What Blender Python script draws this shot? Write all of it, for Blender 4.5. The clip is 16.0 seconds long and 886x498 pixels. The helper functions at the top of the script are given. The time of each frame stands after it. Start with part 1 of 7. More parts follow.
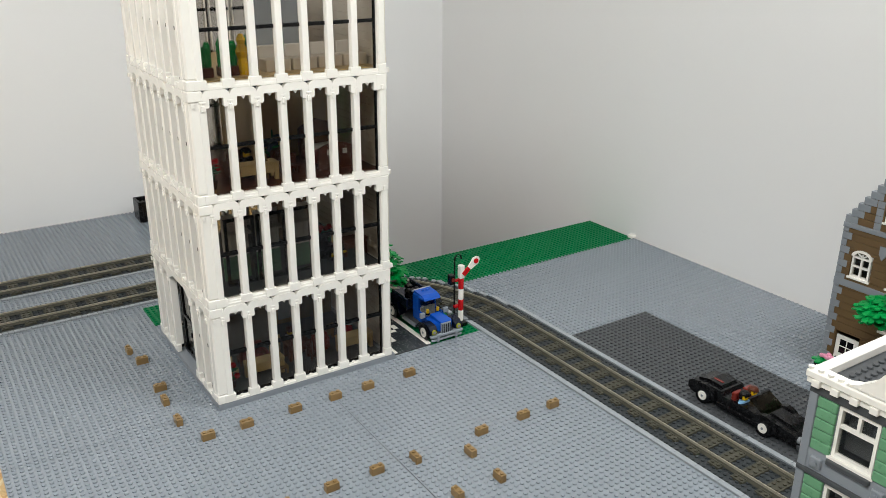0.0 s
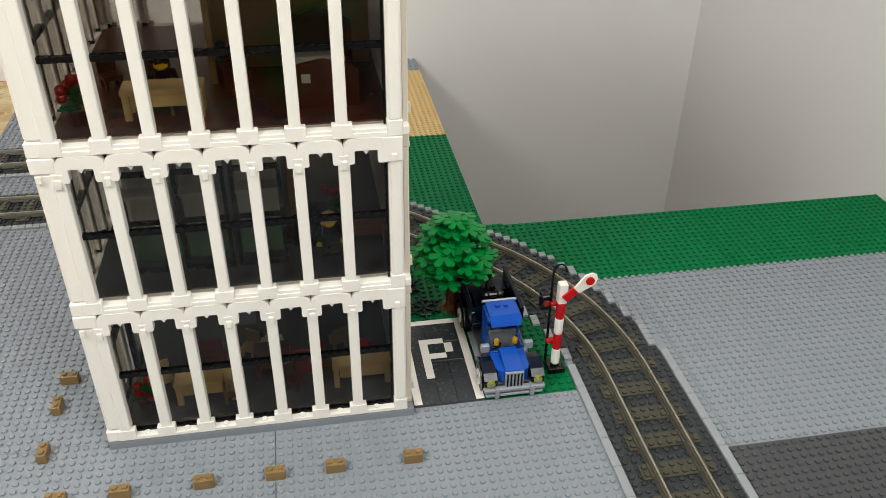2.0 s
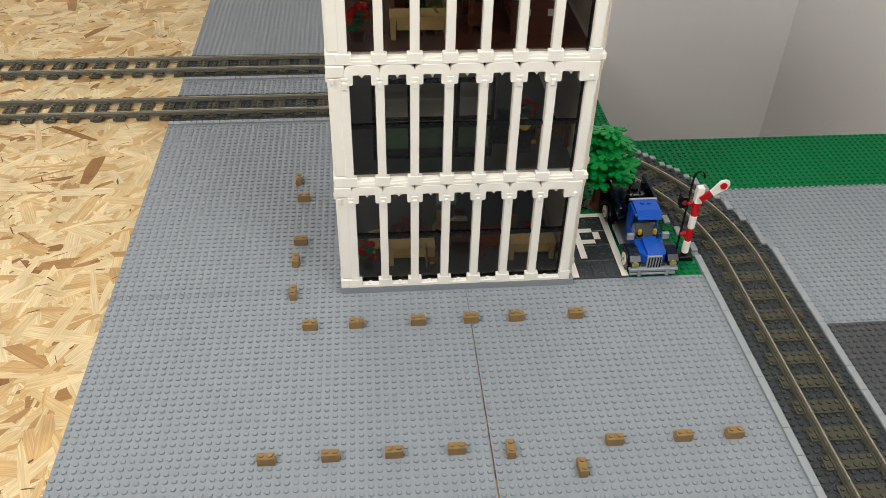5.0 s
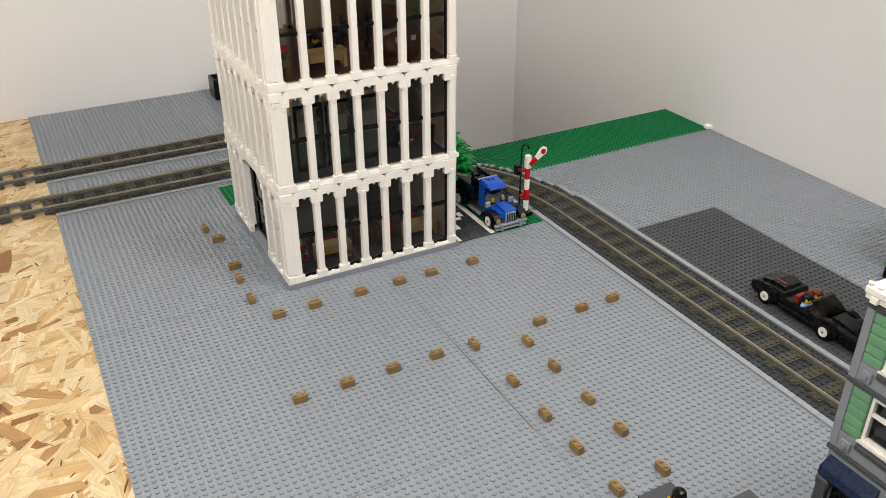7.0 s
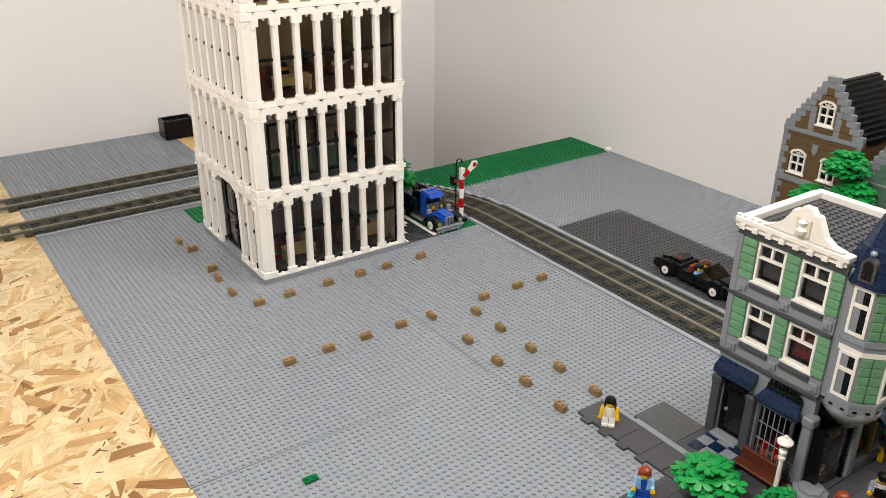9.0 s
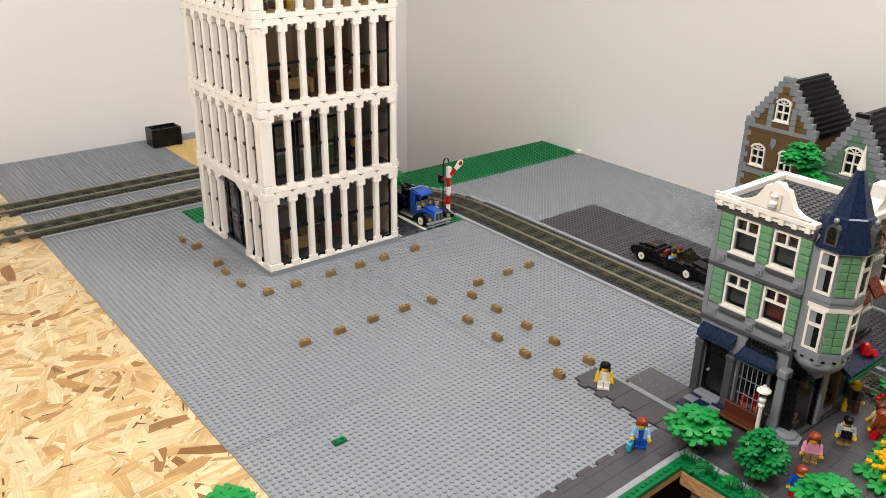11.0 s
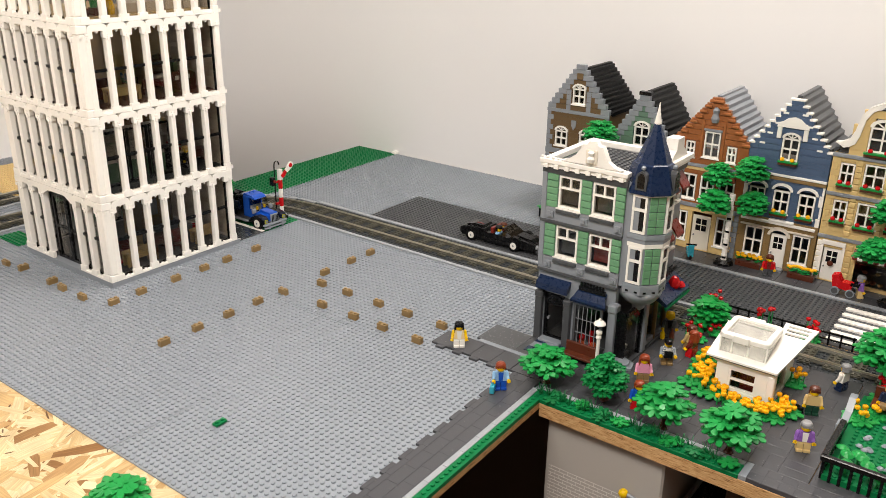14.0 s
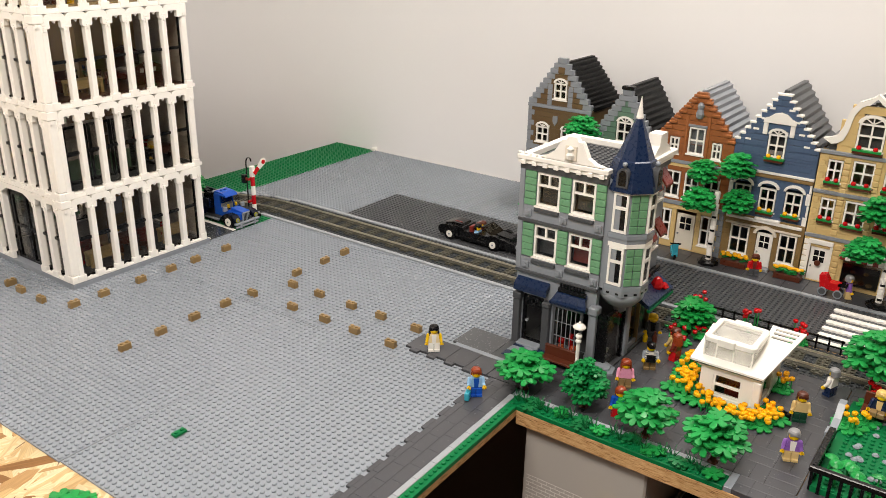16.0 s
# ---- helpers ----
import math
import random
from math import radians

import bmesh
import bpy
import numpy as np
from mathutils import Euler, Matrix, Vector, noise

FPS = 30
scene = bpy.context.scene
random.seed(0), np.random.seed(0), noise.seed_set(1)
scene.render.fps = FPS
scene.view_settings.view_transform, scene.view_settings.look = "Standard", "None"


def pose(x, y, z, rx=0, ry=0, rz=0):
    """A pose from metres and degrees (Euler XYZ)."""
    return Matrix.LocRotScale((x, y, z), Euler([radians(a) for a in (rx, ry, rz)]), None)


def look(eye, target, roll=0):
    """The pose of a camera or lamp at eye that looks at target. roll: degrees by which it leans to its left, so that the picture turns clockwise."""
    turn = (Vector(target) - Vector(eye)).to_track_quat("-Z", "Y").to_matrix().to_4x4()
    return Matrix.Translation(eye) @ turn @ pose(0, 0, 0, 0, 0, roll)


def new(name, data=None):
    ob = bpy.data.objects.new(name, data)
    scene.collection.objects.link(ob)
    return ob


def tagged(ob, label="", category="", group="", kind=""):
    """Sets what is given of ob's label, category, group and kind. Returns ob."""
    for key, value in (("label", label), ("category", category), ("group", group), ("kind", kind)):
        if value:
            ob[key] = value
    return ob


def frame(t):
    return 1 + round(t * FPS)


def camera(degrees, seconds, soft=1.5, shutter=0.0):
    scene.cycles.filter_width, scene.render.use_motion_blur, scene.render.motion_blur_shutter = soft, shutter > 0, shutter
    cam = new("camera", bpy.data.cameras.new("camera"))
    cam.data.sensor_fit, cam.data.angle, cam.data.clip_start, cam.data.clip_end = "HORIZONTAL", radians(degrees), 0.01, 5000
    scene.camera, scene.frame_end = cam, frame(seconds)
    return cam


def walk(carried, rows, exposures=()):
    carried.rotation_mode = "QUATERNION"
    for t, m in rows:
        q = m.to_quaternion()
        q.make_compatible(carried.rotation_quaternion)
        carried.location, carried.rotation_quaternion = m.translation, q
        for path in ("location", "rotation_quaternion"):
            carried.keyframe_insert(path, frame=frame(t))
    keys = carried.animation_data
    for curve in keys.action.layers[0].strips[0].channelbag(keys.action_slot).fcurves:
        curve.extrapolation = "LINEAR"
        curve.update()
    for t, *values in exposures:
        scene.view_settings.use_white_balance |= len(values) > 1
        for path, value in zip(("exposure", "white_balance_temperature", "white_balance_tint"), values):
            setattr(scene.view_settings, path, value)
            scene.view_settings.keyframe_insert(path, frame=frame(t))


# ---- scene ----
cam = camera(55.8, 16.0, soft=0.85)
PATH = [
    (0, (-0.269, -0.916, 0.569), (0.761, 0.643, -0.144), 0.3),
    (0.5, (-0.149, -0.887, 0.567), (0.716, 0.752, -0.185), 0.6),
    (1, (-0.045, -0.801, 0.554), (0.673, 0.877, -0.265), 0.9),
    (1.5, (0.08, -0.649, 0.541), (0.599, 1.035, -0.406), 1.0),
    (2, (0.183, -0.533, 0.526), (0.483, 1.114, -0.567), 0.8),
    (2.5, (0.255, -0.477, 0.521), (0.395, 1.138, -0.65), 0.6),
    (3, (0.295, -0.458, 0.514), (0.354, 1.137, -0.69), 0.3),
    (3.5, (0.292, -0.462, 0.519), (0.328, 1.12, -0.704), 0.4),
    (4, (0.259, -0.505, 0.555), (0.282, 1.065, -0.684), 0.1),
    (4.5, (0.177, -0.598, 0.591), (0.195, 0.971, -0.649), -0.4),
    (4.7, (0.12, -0.638, 0.608), (0.181, 0.92, -0.645), 0.3),
    (6.8, (-0.244, -0.9, 0.601), (0.528, 0.647, -0.405), -0.2),
    (7, (-0.26, -0.922, 0.593), (0.556, 0.615, -0.391), -0.2),
    (7.5, (-0.298, -0.963, 0.592), (0.603, 0.547, -0.36), 0.0),
    (8, (-0.346, -1.008, 0.595), (0.614, 0.487, -0.323), 0.3),
    (8.5, (-0.402, -1.054, 0.604), (0.607, 0.434, -0.272), 0.4),
    (9, (-0.427, -1.073, 0.586), (0.617, 0.41, -0.257), 0.5),
    (9.2, (-0.423, -1.077, 0.576), (0.635, 0.405, -0.251), 0.4),
    (11.3, (-0.576, -1.135, 0.59), (0.593, 0.278, -0.208), 0.8),
    (11.5, (-0.597, -1.154, 0.597), (0.591, 0.248, -0.193), 0.7),
    (12, (-0.617, -1.176, 0.591), (0.643, 0.181, -0.165), 0.5),
    (12.5, (-0.63, -1.18, 0.582), (0.726, 0.092, -0.154), 0.4),
    (13, (-0.64, -1.163, 0.575), (0.789, 0.03, -0.158), 0.6),
    (13.5, (-0.644, -1.151, 0.567), (0.824, -0.008, -0.166), 0.7),
    (14, (-0.653, -1.132, 0.549), (0.839, -0.022, -0.186), 0.8),
    (14.5, (-0.647, -1.132, 0.558), (0.855, -0.035, -0.178), 0.9),
    (15, (-0.63, -1.133, 0.557), (0.876, -0.045, -0.182), 1.0),
    (15.5, (-0.629, -1.126, 0.552), (0.882, -0.043, -0.187), 1.1),
    (16, (-0.607, -1.119, 0.535), (0.902, -0.035, -0.205), 1.1),
]
EXPOSURE = [(0, -0.14, 6210, 5), (1, 0.0, 6380, 5), (1.5, 0.04, 6470, 6), (2, -0.1, 6550, 6), (3, 0.03, 6560, 6), (4, 0.0, 6560, 7), (4.6, -0.16, 6580, 7), (7, -0.12, 6680, 10), (7.6, -0.02, 6720, 10), (9, -0.02, 6770, 11), (12.5, 0.04, 6860, 12), (14, 0.13, 6880, 12), (16, 0.1, 6920, 12)]
walk(cam, [(t, look(eye, target, roll)) for t, eye, target, roll in PATH], EXPOSURE)

# ---- units, world and lights ----
U = 0.008  # one stud of the building bricks, in metres
PLATE, BRICK = 0.4, 1.2  # heights in studs

world = bpy.data.worlds.new("room_air")
world.use_nodes = True
world.node_tree.nodes["Background"].inputs[0].default_value = (1.0, 0.95, 0.88, 1)
world.node_tree.nodes["Background"].inputs[1].default_value = 0.03
scene.world = world


def bulb(name, x, y, z, watts, radius=0.14):
    data = bpy.data.lights.new(name, "POINT")
    data.energy, data.shadow_soft_size, data.color = watts, radius, (1.0, 0.98, 0.95)
    ob = new(name, data)
    ob.location = (x, y, z)
    return ob


# point lights stand in for unseen ceiling lighting, set by shadows and brightness
bulb("room_lamp_light", -0.80, -0.92, 1.46, 66, 0.24)
bulb("room_lamp_light", -1.05, -0.30, 1.46, 26, 0.24)
bulb("room_lamp_light", 0.64, -0.84, 1.46, 36, 0.22)


# ---- mesh building, all sizes in studs ----
class Solid:
    """Collects faces with material slots; sizes in studs."""

    def __init__(self):
        self.v, self.f, self.s, self.m, self.weld = [], [], [], Matrix.Identity(4), False

    def add(self, verts, faces, slot=0):
        n = len(self.v)
        self.v += [tuple(self.m @ Vector(p)) for p in verts]
        self.f += [tuple(n + i for i in f) for f in faces]
        self.s += [slot] * len(faces)
        return self

    def box(self, x0, x1, y0, y1, z0, z1, slot=0, ch=0.0):
        if ch <= 0:
            v = [(x, y, z) for z in (z0, z1) for y in (y0, y1) for x in (x0, x1)]
            return self.add(v, [(0, 2, 3, 1), (4, 5, 7, 6), (0, 1, 5, 4), (2, 6, 7, 3), (0, 4, 6, 2), (1, 3, 7, 5)], slot)
        v, idx = [], {}
        for i, (sx, x) in enumerate(((1, x0), (-1, x1))):
            for j, (sy, y) in enumerate(((1, y0), (-1, y1))):
                for k, (sz, z) in enumerate(((1, z0), (-1, z1))):
                    for a in range(3):
                        idx[i, j, k, a] = len(v)
                        v.append((x + sx * ch * (a != 0), y + sy * ch * (a != 1), z + sz * ch * (a != 2)))
        g = lambda i, j, k, a: idx[i, j, k, a]
        f = []
        for s in (0, 1):
            q = [g(s, 0, 0, 0), g(s, 0, 1, 0), g(s, 1, 1, 0), g(s, 1, 0, 0)]
            f.append(q if s == 0 else q[::-1])
            q = [g(0, s, 0, 1), g(1, s, 0, 1), g(1, s, 1, 1), g(0, s, 1, 1)]
            f.append(q if s == 0 else q[::-1])
            q = [g(0, 0, s, 2), g(0, 1, s, 2), g(1, 1, s, 2), g(1, 0, s, 2)]
            f.append(q if s == 0 else q[::-1])
        for j in (0, 1):
            for k in (0, 1):
                f.append([g(0, j, k, 1), g(0, j, k, 2), g(1, j, k, 2), g(1, j, k, 1)])
                f.append([g(j, 0, k, 0), g(j, 0, k, 2), g(j, 1, k, 2), g(j, 1, k, 0)])
                f.append([g(j, k, 0, 0), g(j, k, 0, 1), g(j, k, 1, 1), g(j, k, 1, 0)])
        for i in (0, 1):
            for j in (0, 1):
                for k in (0, 1):
                    f.append([g(i, j, k, 0), g(i, j, k, 1), g(i, j, k, 2)])
        return self.add(v, f, slot)

    def cyl(self, x, y, z0, z1, r, n=12, slot=0, r2=None, axis="z", turn=0.0):
        r2 = r if r2 is None else r2
        ring = [(math.cos(turn + 2 * math.pi * i / n), math.sin(turn + 2 * math.pi * i / n)) for i in range(n)]
        v = [(x + r * c, y + r * s, z0) for c, s in ring] + [(x + r2 * c, y + r2 * s, z1) for c, s in ring]
        if axis == "y":
            v = [(a, c, b) for a, b, c in v]
        if axis == "x":
            v = [(c, a, b) for a, b, c in v]
        f = [(i, (i + 1) % n, n + (i + 1) % n, n + i) for i in range(n)] + [tuple(range(n))[::-1], tuple(range(n, 2 * n))]
        return self.add(v, f, slot)

    def lathe(self, x, y, profile, n=12, slot=0):
        v, f = [], []
        for r, z in profile:
            v += [(x + r * math.cos(2 * math.pi * i / n), y + r * math.sin(2 * math.pi * i / n), z) for i in range(n)]
        for k in range(len(profile) - 1):
            f += [(k * n + i, k * n + (i + 1) % n, (k + 1) * n + (i + 1) % n, (k + 1) * n + i) for i in range(n)]
        f += [tuple(range(n))[::-1], tuple(range((len(profile) - 1) * n, len(profile) * n))]
        return self.add(v, f, slot)

    def prism(self, outline, a, b, axis="y", slot=0):
        """An outline pushed from a to b along an axis: (x, z) for y, (x, y) for z, (y, z) for x."""
        n = len(outline)
        put = {"y": lambda p, c: (p[0], c, p[1]), "z": lambda p, c: (p[0], p[1], c), "x": lambda p, c: (c, p[0], p[1])}[axis]
        v = [put(p, a) for p in outline] + [put(p, b) for p in outline]
        f = [(i, (i + 1) % n, n + (i + 1) % n, n + i) for i in range(n)] + [tuple(range(n))[::-1], tuple(range(n, 2 * n))]
        return self.add(v, f, slot)

    def ball(self, x, y, z, r, n=8, slot=0, sz=1.0):
        prof = [(r * math.sin(math.pi * k / (n // 2 + 1)), z - sz * r * math.cos(math.pi * k / (n // 2 + 1))) for k in range(1, n // 2 + 1)]
        return self.lathe(x, y, prof, n, slot)

    def studs(self, x0, x1, y0, y1, z, slot=0, n=8):
        for i in range(round(x1 - x0)):
            for j in range(round(y1 - y0)):
                self.cyl(x0 + i + 0.5, y0 + j + 0.5, z, z + 0.21, 0.3, n, slot)
        return self

    def holed(self, x0, x1, z0, z1, y0, y1, holes, slot=0, course=0.0, gap=0.07):
        """A wall in the xz plane, thick from y0 to y1, with oblong openings; laid in courses if asked."""
        self.weld = True
        levels = {z0, z1} | {h[i] for h in holes for i in (2, 3) if z0 < h[i] < z1}
        if course:
            k = 1
            while z0 + k * course < z1 - 0.1:
                levels.add(z0 + k * course)
                k += 1
        levels = sorted(levels)
        for a, b in zip(levels, levels[1:]):
            if b - a < 0.02:
                continue
            cuts = sorted((max(x0, h[0]), min(x1, h[1])) for h in holes if h[2] < (a + b) / 2 < h[3] and h[1] > x0 and h[0] < x1)
            at = x0
            for c, d in cuts + [(x1, x1)]:
                if c - at > 0.02:
                    self.box(at, c, y0, y1, a, b, slot)
                    if course:
                        self.box(at + gap, c - gap, y0 - 0.09, y0, a + gap, b - gap, slot)
                at = max(at, d)
        return self

    def ring(self, x0, x1, z0, z1, t, y0, y1, slot=0):
        """A four-sided frame in the xz plane, in one piece."""
        o, i = [(x0, z0), (x1, z0), (x1, z1), (x0, z1)], [(x0 + t, z0 + t), (x1 - t, z0 + t), (x1 - t, z1 - t), (x0 + t, z1 - t)]
        v = [(x, y, z) for y in (y0, y1) for p in (o, i) for x, z in p]
        f = []
        for k in range(4):
            n = (k + 1) % 4
            f += [(k, n, 4 + n, 4 + k), (8 + k, 8 + n, 12 + n, 12 + k), (k, n, 8 + n, 8 + k), (4 + k, 4 + n, 12 + n, 12 + k)]
        return self.add(v, f, slot)

    def mesh(self, name, materials, smooth=False):
        me = bpy.data.meshes.new(name)
        me.from_pydata([(x * U, y * U, z * U) for x, y, z in self.v], [], self.f)
        for m in materials:
            me.materials.append(m)
        me.polygons.foreach_set("material_index", self.s)
        bm = bmesh.new()
        bm.from_mesh(me)
        if self.weld:
            bmesh.ops.remove_doubles(bm, verts=bm.verts, dist=0.0000005)
        bmesh.ops.recalc_face_normals(bm, faces=bm.faces)
        bm.to_mesh(me)
        bm.free()
        if smooth:
            me.polygons.foreach_set("use_smooth", [True] * len(me.polygons))
        return me


def at(x=0.0, y=0.0, z=0.0, rz=0.0, rx=0.0, ry=0.0):
    return pose(x * U, y * U, z * U, rx, ry, rz)


def thing(name, label, category, m=None, group="", kind=""):
    ob = tagged(new(name), label, category, group, kind)
    ob.empty_display_size = 0.01
    ob.matrix_world = m or Matrix.Identity(4)
    return ob


def part(name, solid, material, parent=None, label="", m=None, smooth=False):
    """One mesh object, under a thing or a part of one. solid: a Solid or a mesh to share."""
    mats = material if isinstance(material, (list, tuple)) else [material]
    me = solid.mesh(name, mats, smooth) if isinstance(solid, Solid) else solid
    ob = new(name, me)
    ob.parent = parent
    ob.matrix_basis = m or Matrix.Identity(4)
    return tagged(ob, label)


def single(name, solid, material, label, category, m=None, group="", kind="", smooth=False):
    ob = part(name, solid, material, None, label, m, smooth)
    return tagged(ob, "", category, group, kind)


# ---- materials ----
def srgb(h):
    c = [int(h[i:i + 2], 16) / 255 for i in (0, 2, 4)]
    return tuple(x / 12.92 if x <= 0.04045 else ((x + 0.055) / 1.055) ** 2.4 for x in c) + (1,)


def nodes_of(name):
    m = bpy.data.materials.new(name)
    m.use_nodes = True
    return m, m.node_tree.nodes, m.node_tree.links, m.node_tree.nodes["Principled BSDF"]


def plastic(name, colour, rough=0.28, vary=0.05, scratch=0.004, metal=0.0, sheen=0.38):
    """Moulded plastic: a little tint from piece to piece, dull spots, a faint waviness."""
    m, n, l, b = nodes_of(name)
    c = srgb(colour)
    info, geo = n.new("ShaderNodeObjectInfo"), n.new("ShaderNodeTexCoord")
    noise1 = n.new("ShaderNodeTexNoise")
    noise1.inputs["Scale"].default_value = 55
    noise1.inputs["Detail"].default_value = 4
    l.new(geo.outputs["Object"], noise1.inputs["Vector"])
    add = n.new("ShaderNodeMath")
    add.operation = "ADD"
    l.new(info.outputs["Random"], add.inputs[0])
    l.new(noise1.outputs["Fac"], add.inputs[1])
    span = n.new("ShaderNodeMapRange")
    span.inputs["From Max"].default_value = 2.0
    span.inputs["To Min"].default_value, span.inputs["To Max"].default_value = 1 - vary, 1 + vary
    l.new(add.outputs[0], span.inputs["Value"])
    hsv = n.new("ShaderNodeHueSaturation")
    hsv.inputs["Color"].default_value = c
    l.new(span.outputs[0], hsv.inputs["Value"])
    l.new(hsv.outputs[0], b.inputs["Base Color"])
    fine = n.new("ShaderNodeTexNoise")
    fine.inputs["Scale"].default_value = 260
    fine.inputs["Detail"].default_value = 3
    l.new(geo.outputs["Object"], fine.inputs["Vector"])
    rr = n.new("ShaderNodeMapRange")
    rr.inputs["To Min"].default_value, rr.inputs["To Max"].default_value = max(0.05, rough - min(0.1, vary * 1.5)), rough + min(0.12, vary * 1.5)
    l.new(fine.outputs["Fac"], rr.inputs["Value"])
    l.new(rr.outputs[0], b.inputs["Roughness"])
    b.inputs["Metallic"].default_value = metal
    b.inputs["Specular IOR Level"].default_value = sheen
    bump = n.new("ShaderNodeBump")
    bump.inputs["Strength"].default_value, bump.inputs["Distance"].default_value = scratch, 0.001
    l.new(noise1.outputs["Fac"], bump.inputs["Height"])
    l.new(bump.outputs[0], b.inputs["Normal"])
    return m


def clear(name, colour, keep, whiten=0.0):
    """Thin clear plastic: tinted see-through with a glossy skin."""
    m, n, l, b = nodes_of(name)
    n.remove(b)
    out = n["Material Output"]
    t, g, mix, fr = n.new("ShaderNodeBsdfTransparent"), n.new("ShaderNodeBsdfGlossy"), n.new("ShaderNodeMixShader"), n.new("ShaderNodeLayerWeight")
    c = srgb(colour)
    t.inputs[0].default_value = (c[0] * keep, c[1] * keep, c[2] * keep, 1)
    g.inputs["Roughness"].default_value = 0.04
    steep, lift = n.new("ShaderNodeMath"), n.new("ShaderNodeMath")
    steep.operation, lift.operation = "POWER", "MULTIPLY_ADD"
    steep.inputs[1].default_value = 4.0
    lift.inputs[1].default_value, lift.inputs[2].default_value = 0.6, 0.03
    l.new(fr.outputs["Facing"], steep.inputs[0])
    l.new(steep.outputs[0], lift.inputs[0])
    l.new(lift.outputs[0], mix.inputs[0])
    body = t
    # a white diffuse share paints in reflected room light, along with scuffs
    if whiten:
        d, soften = n.new("ShaderNodeBsdfDiffuse"), n.new("ShaderNodeMixShader")
        d.inputs[0].default_value = (0.8, 0.79, 0.77, 1)
        soften.inputs[0].default_value = whiten
        l.new(t.outputs[0], soften.inputs[1])
        l.new(d.outputs[0], soften.inputs[2])
        body = soften
    l.new(body.outputs[0], mix.inputs[1])
    l.new(g.outputs[0], mix.inputs[2])
    l.new(mix.outputs[0], out.inputs[0])
    return m


WHITE = plastic("white_plastic", "F7F3EC", 0.25, 0.012, 0.0)
CREAM = plastic("cream_white_plastic", "E2D9CA", 0.3, 0.03, 0.0)
LGREY = plastic("light_grey_plastic", "8C939B", 0.25, 0.03, sheen=0.5)
KERB = plastic("pale_grey_tile_plastic", "989DA2", 0.26, 0.03)
MGREY = plastic("stone_grey_plastic", "8A8F96", 0.3, 0.04)
DGREY = plastic("dark_grey_plastic", "4B4D50", 0.32, 0.06, sheen=0.3)
TRACKG = plastic("dark_sleeper_plastic", "4A483E", 0.4, 0.08, sheen=0.28)
BEDG = plastic("track_bed_plastic", "383C3F", 0.45, 0.08, sheen=0.25)
BLACK = plastic("black_plastic", "0E0E10", 0.25, 0.1, sheen=0.3)
SLATEB = plastic("black_roof_plastic", "0B0B0C", 0.4, 0.1, sheen=0.15)
GREEN = plastic("green_plastic", "006E3E", 0.36, 0.04, sheen=0.14)
LEAFG = plastic("leaf_green_plastic", "189246", 0.3, 0.18, sheen=0.3)
DLEAF = plastic("dark_leaf_green_plastic", "0B6B3A", 0.32, 0.12)
TAN = plastic("tan_plastic", "D9BC82", 0.3, 0.05)
DTAN = plastic("dark_tan_plastic", "8C724B", 0.3, 0.08)
BLUE = plastic("blue_plastic", "1050B8", 0.22, 0.05)
NAVYD = plastic("dark_navy_plastic", "0B1428", 0.22, 0.08, sheen=0.25)
NAVY = plastic("navy_plastic", "152746", 0.28, 0.03)
RED = plastic("red_plastic", "C4161C", 0.25, 0.06)
DRED = plastic("dark_red_plastic", "7A2A22", 0.28, 0.08)
YELLOW = plastic("yellow_plastic", "EFC318", 0.28, 0.05)
ORANGE = plastic("flower_orange_plastic", "F8B41C", 0.3, 0.08)
SANDGREEN = plastic("sand_green_plastic", "6C9E78", 0.3, 0.06)
PALEGREEN = plastic("dusty_green_plastic", "627F6E", 0.32, 0.06)
SANDBLUE = plastic("sand_blue_plastic", "50637F", 0.3, 0.06)
RUST = plastic("dark_orange_plastic", "9C5F36", 0.3, 0.08)
BROWN = plastic("red_brown_plastic", "5A2C1C", 0.3, 0.1)
UMBER = plastic("dark_brown_plastic", "6B5539", 0.34, 0.1)
AZURE = plastic("azure_plastic", "35A9C0", 0.26, 0.05)
PINK = plastic("pink_plastic", "E79CB8", 0.28, 0.05)
PURPLE = plastic("lavender_plastic", "8E62B4", 0.28, 0.05)
STEEL = plastic("rail_metal", "B4AE9E", 0.3, 0.08, 0.02, 0.85)
CHROME = plastic("silver_plastic", "A9ADB2", 0.25, 0.05, 0.02, 0.5)
SMOKE = clear("smoked_clear_plastic", "E6E4E1", 1.0)
WHITENED = clear("scuffed_reflecting_plastic", "F6F6F4", 1.0, 0.22)
CLEAR = clear("clear_plastic", "F2F2F0", 1.0)


def painted_wall(name, colour):
    m, n, l, b = nodes_of(name)
    geo = n.new("ShaderNodeTexCoord")
    big, small = n.new("ShaderNodeTexNoise"), n.new("ShaderNodeTexNoise")
    big.inputs["Scale"].default_value, small.inputs["Scale"].default_value = 1.6, 420
    small.inputs["Detail"].default_value = 5
    for x in (big, small):
        l.new(geo.outputs["Object"], x.inputs["Vector"])
    mix = n.new("ShaderNodeMix")
    mix.data_type = "RGBA"
    c = srgb(colour)
    mix.inputs["A"].default_value = tuple(x * 0.96 for x in c[:3]) + (1,)
    mix.inputs["B"].default_value = c
    l.new(big.outputs["Fac"], mix.inputs["Factor"])
    l.new(mix.outputs["Result"], b.inputs["Base Color"])
    b.inputs["Roughness"].default_value = 0.8
    bump = n.new("ShaderNodeBump")
    bump.inputs["Strength"].default_value, bump.inputs["Distance"].default_value = 0.12, 0.0008
    l.new(small.outputs["Fac"], bump.inputs["Height"])
    l.new(bump.outputs[0], b.inputs["Normal"])
    return m


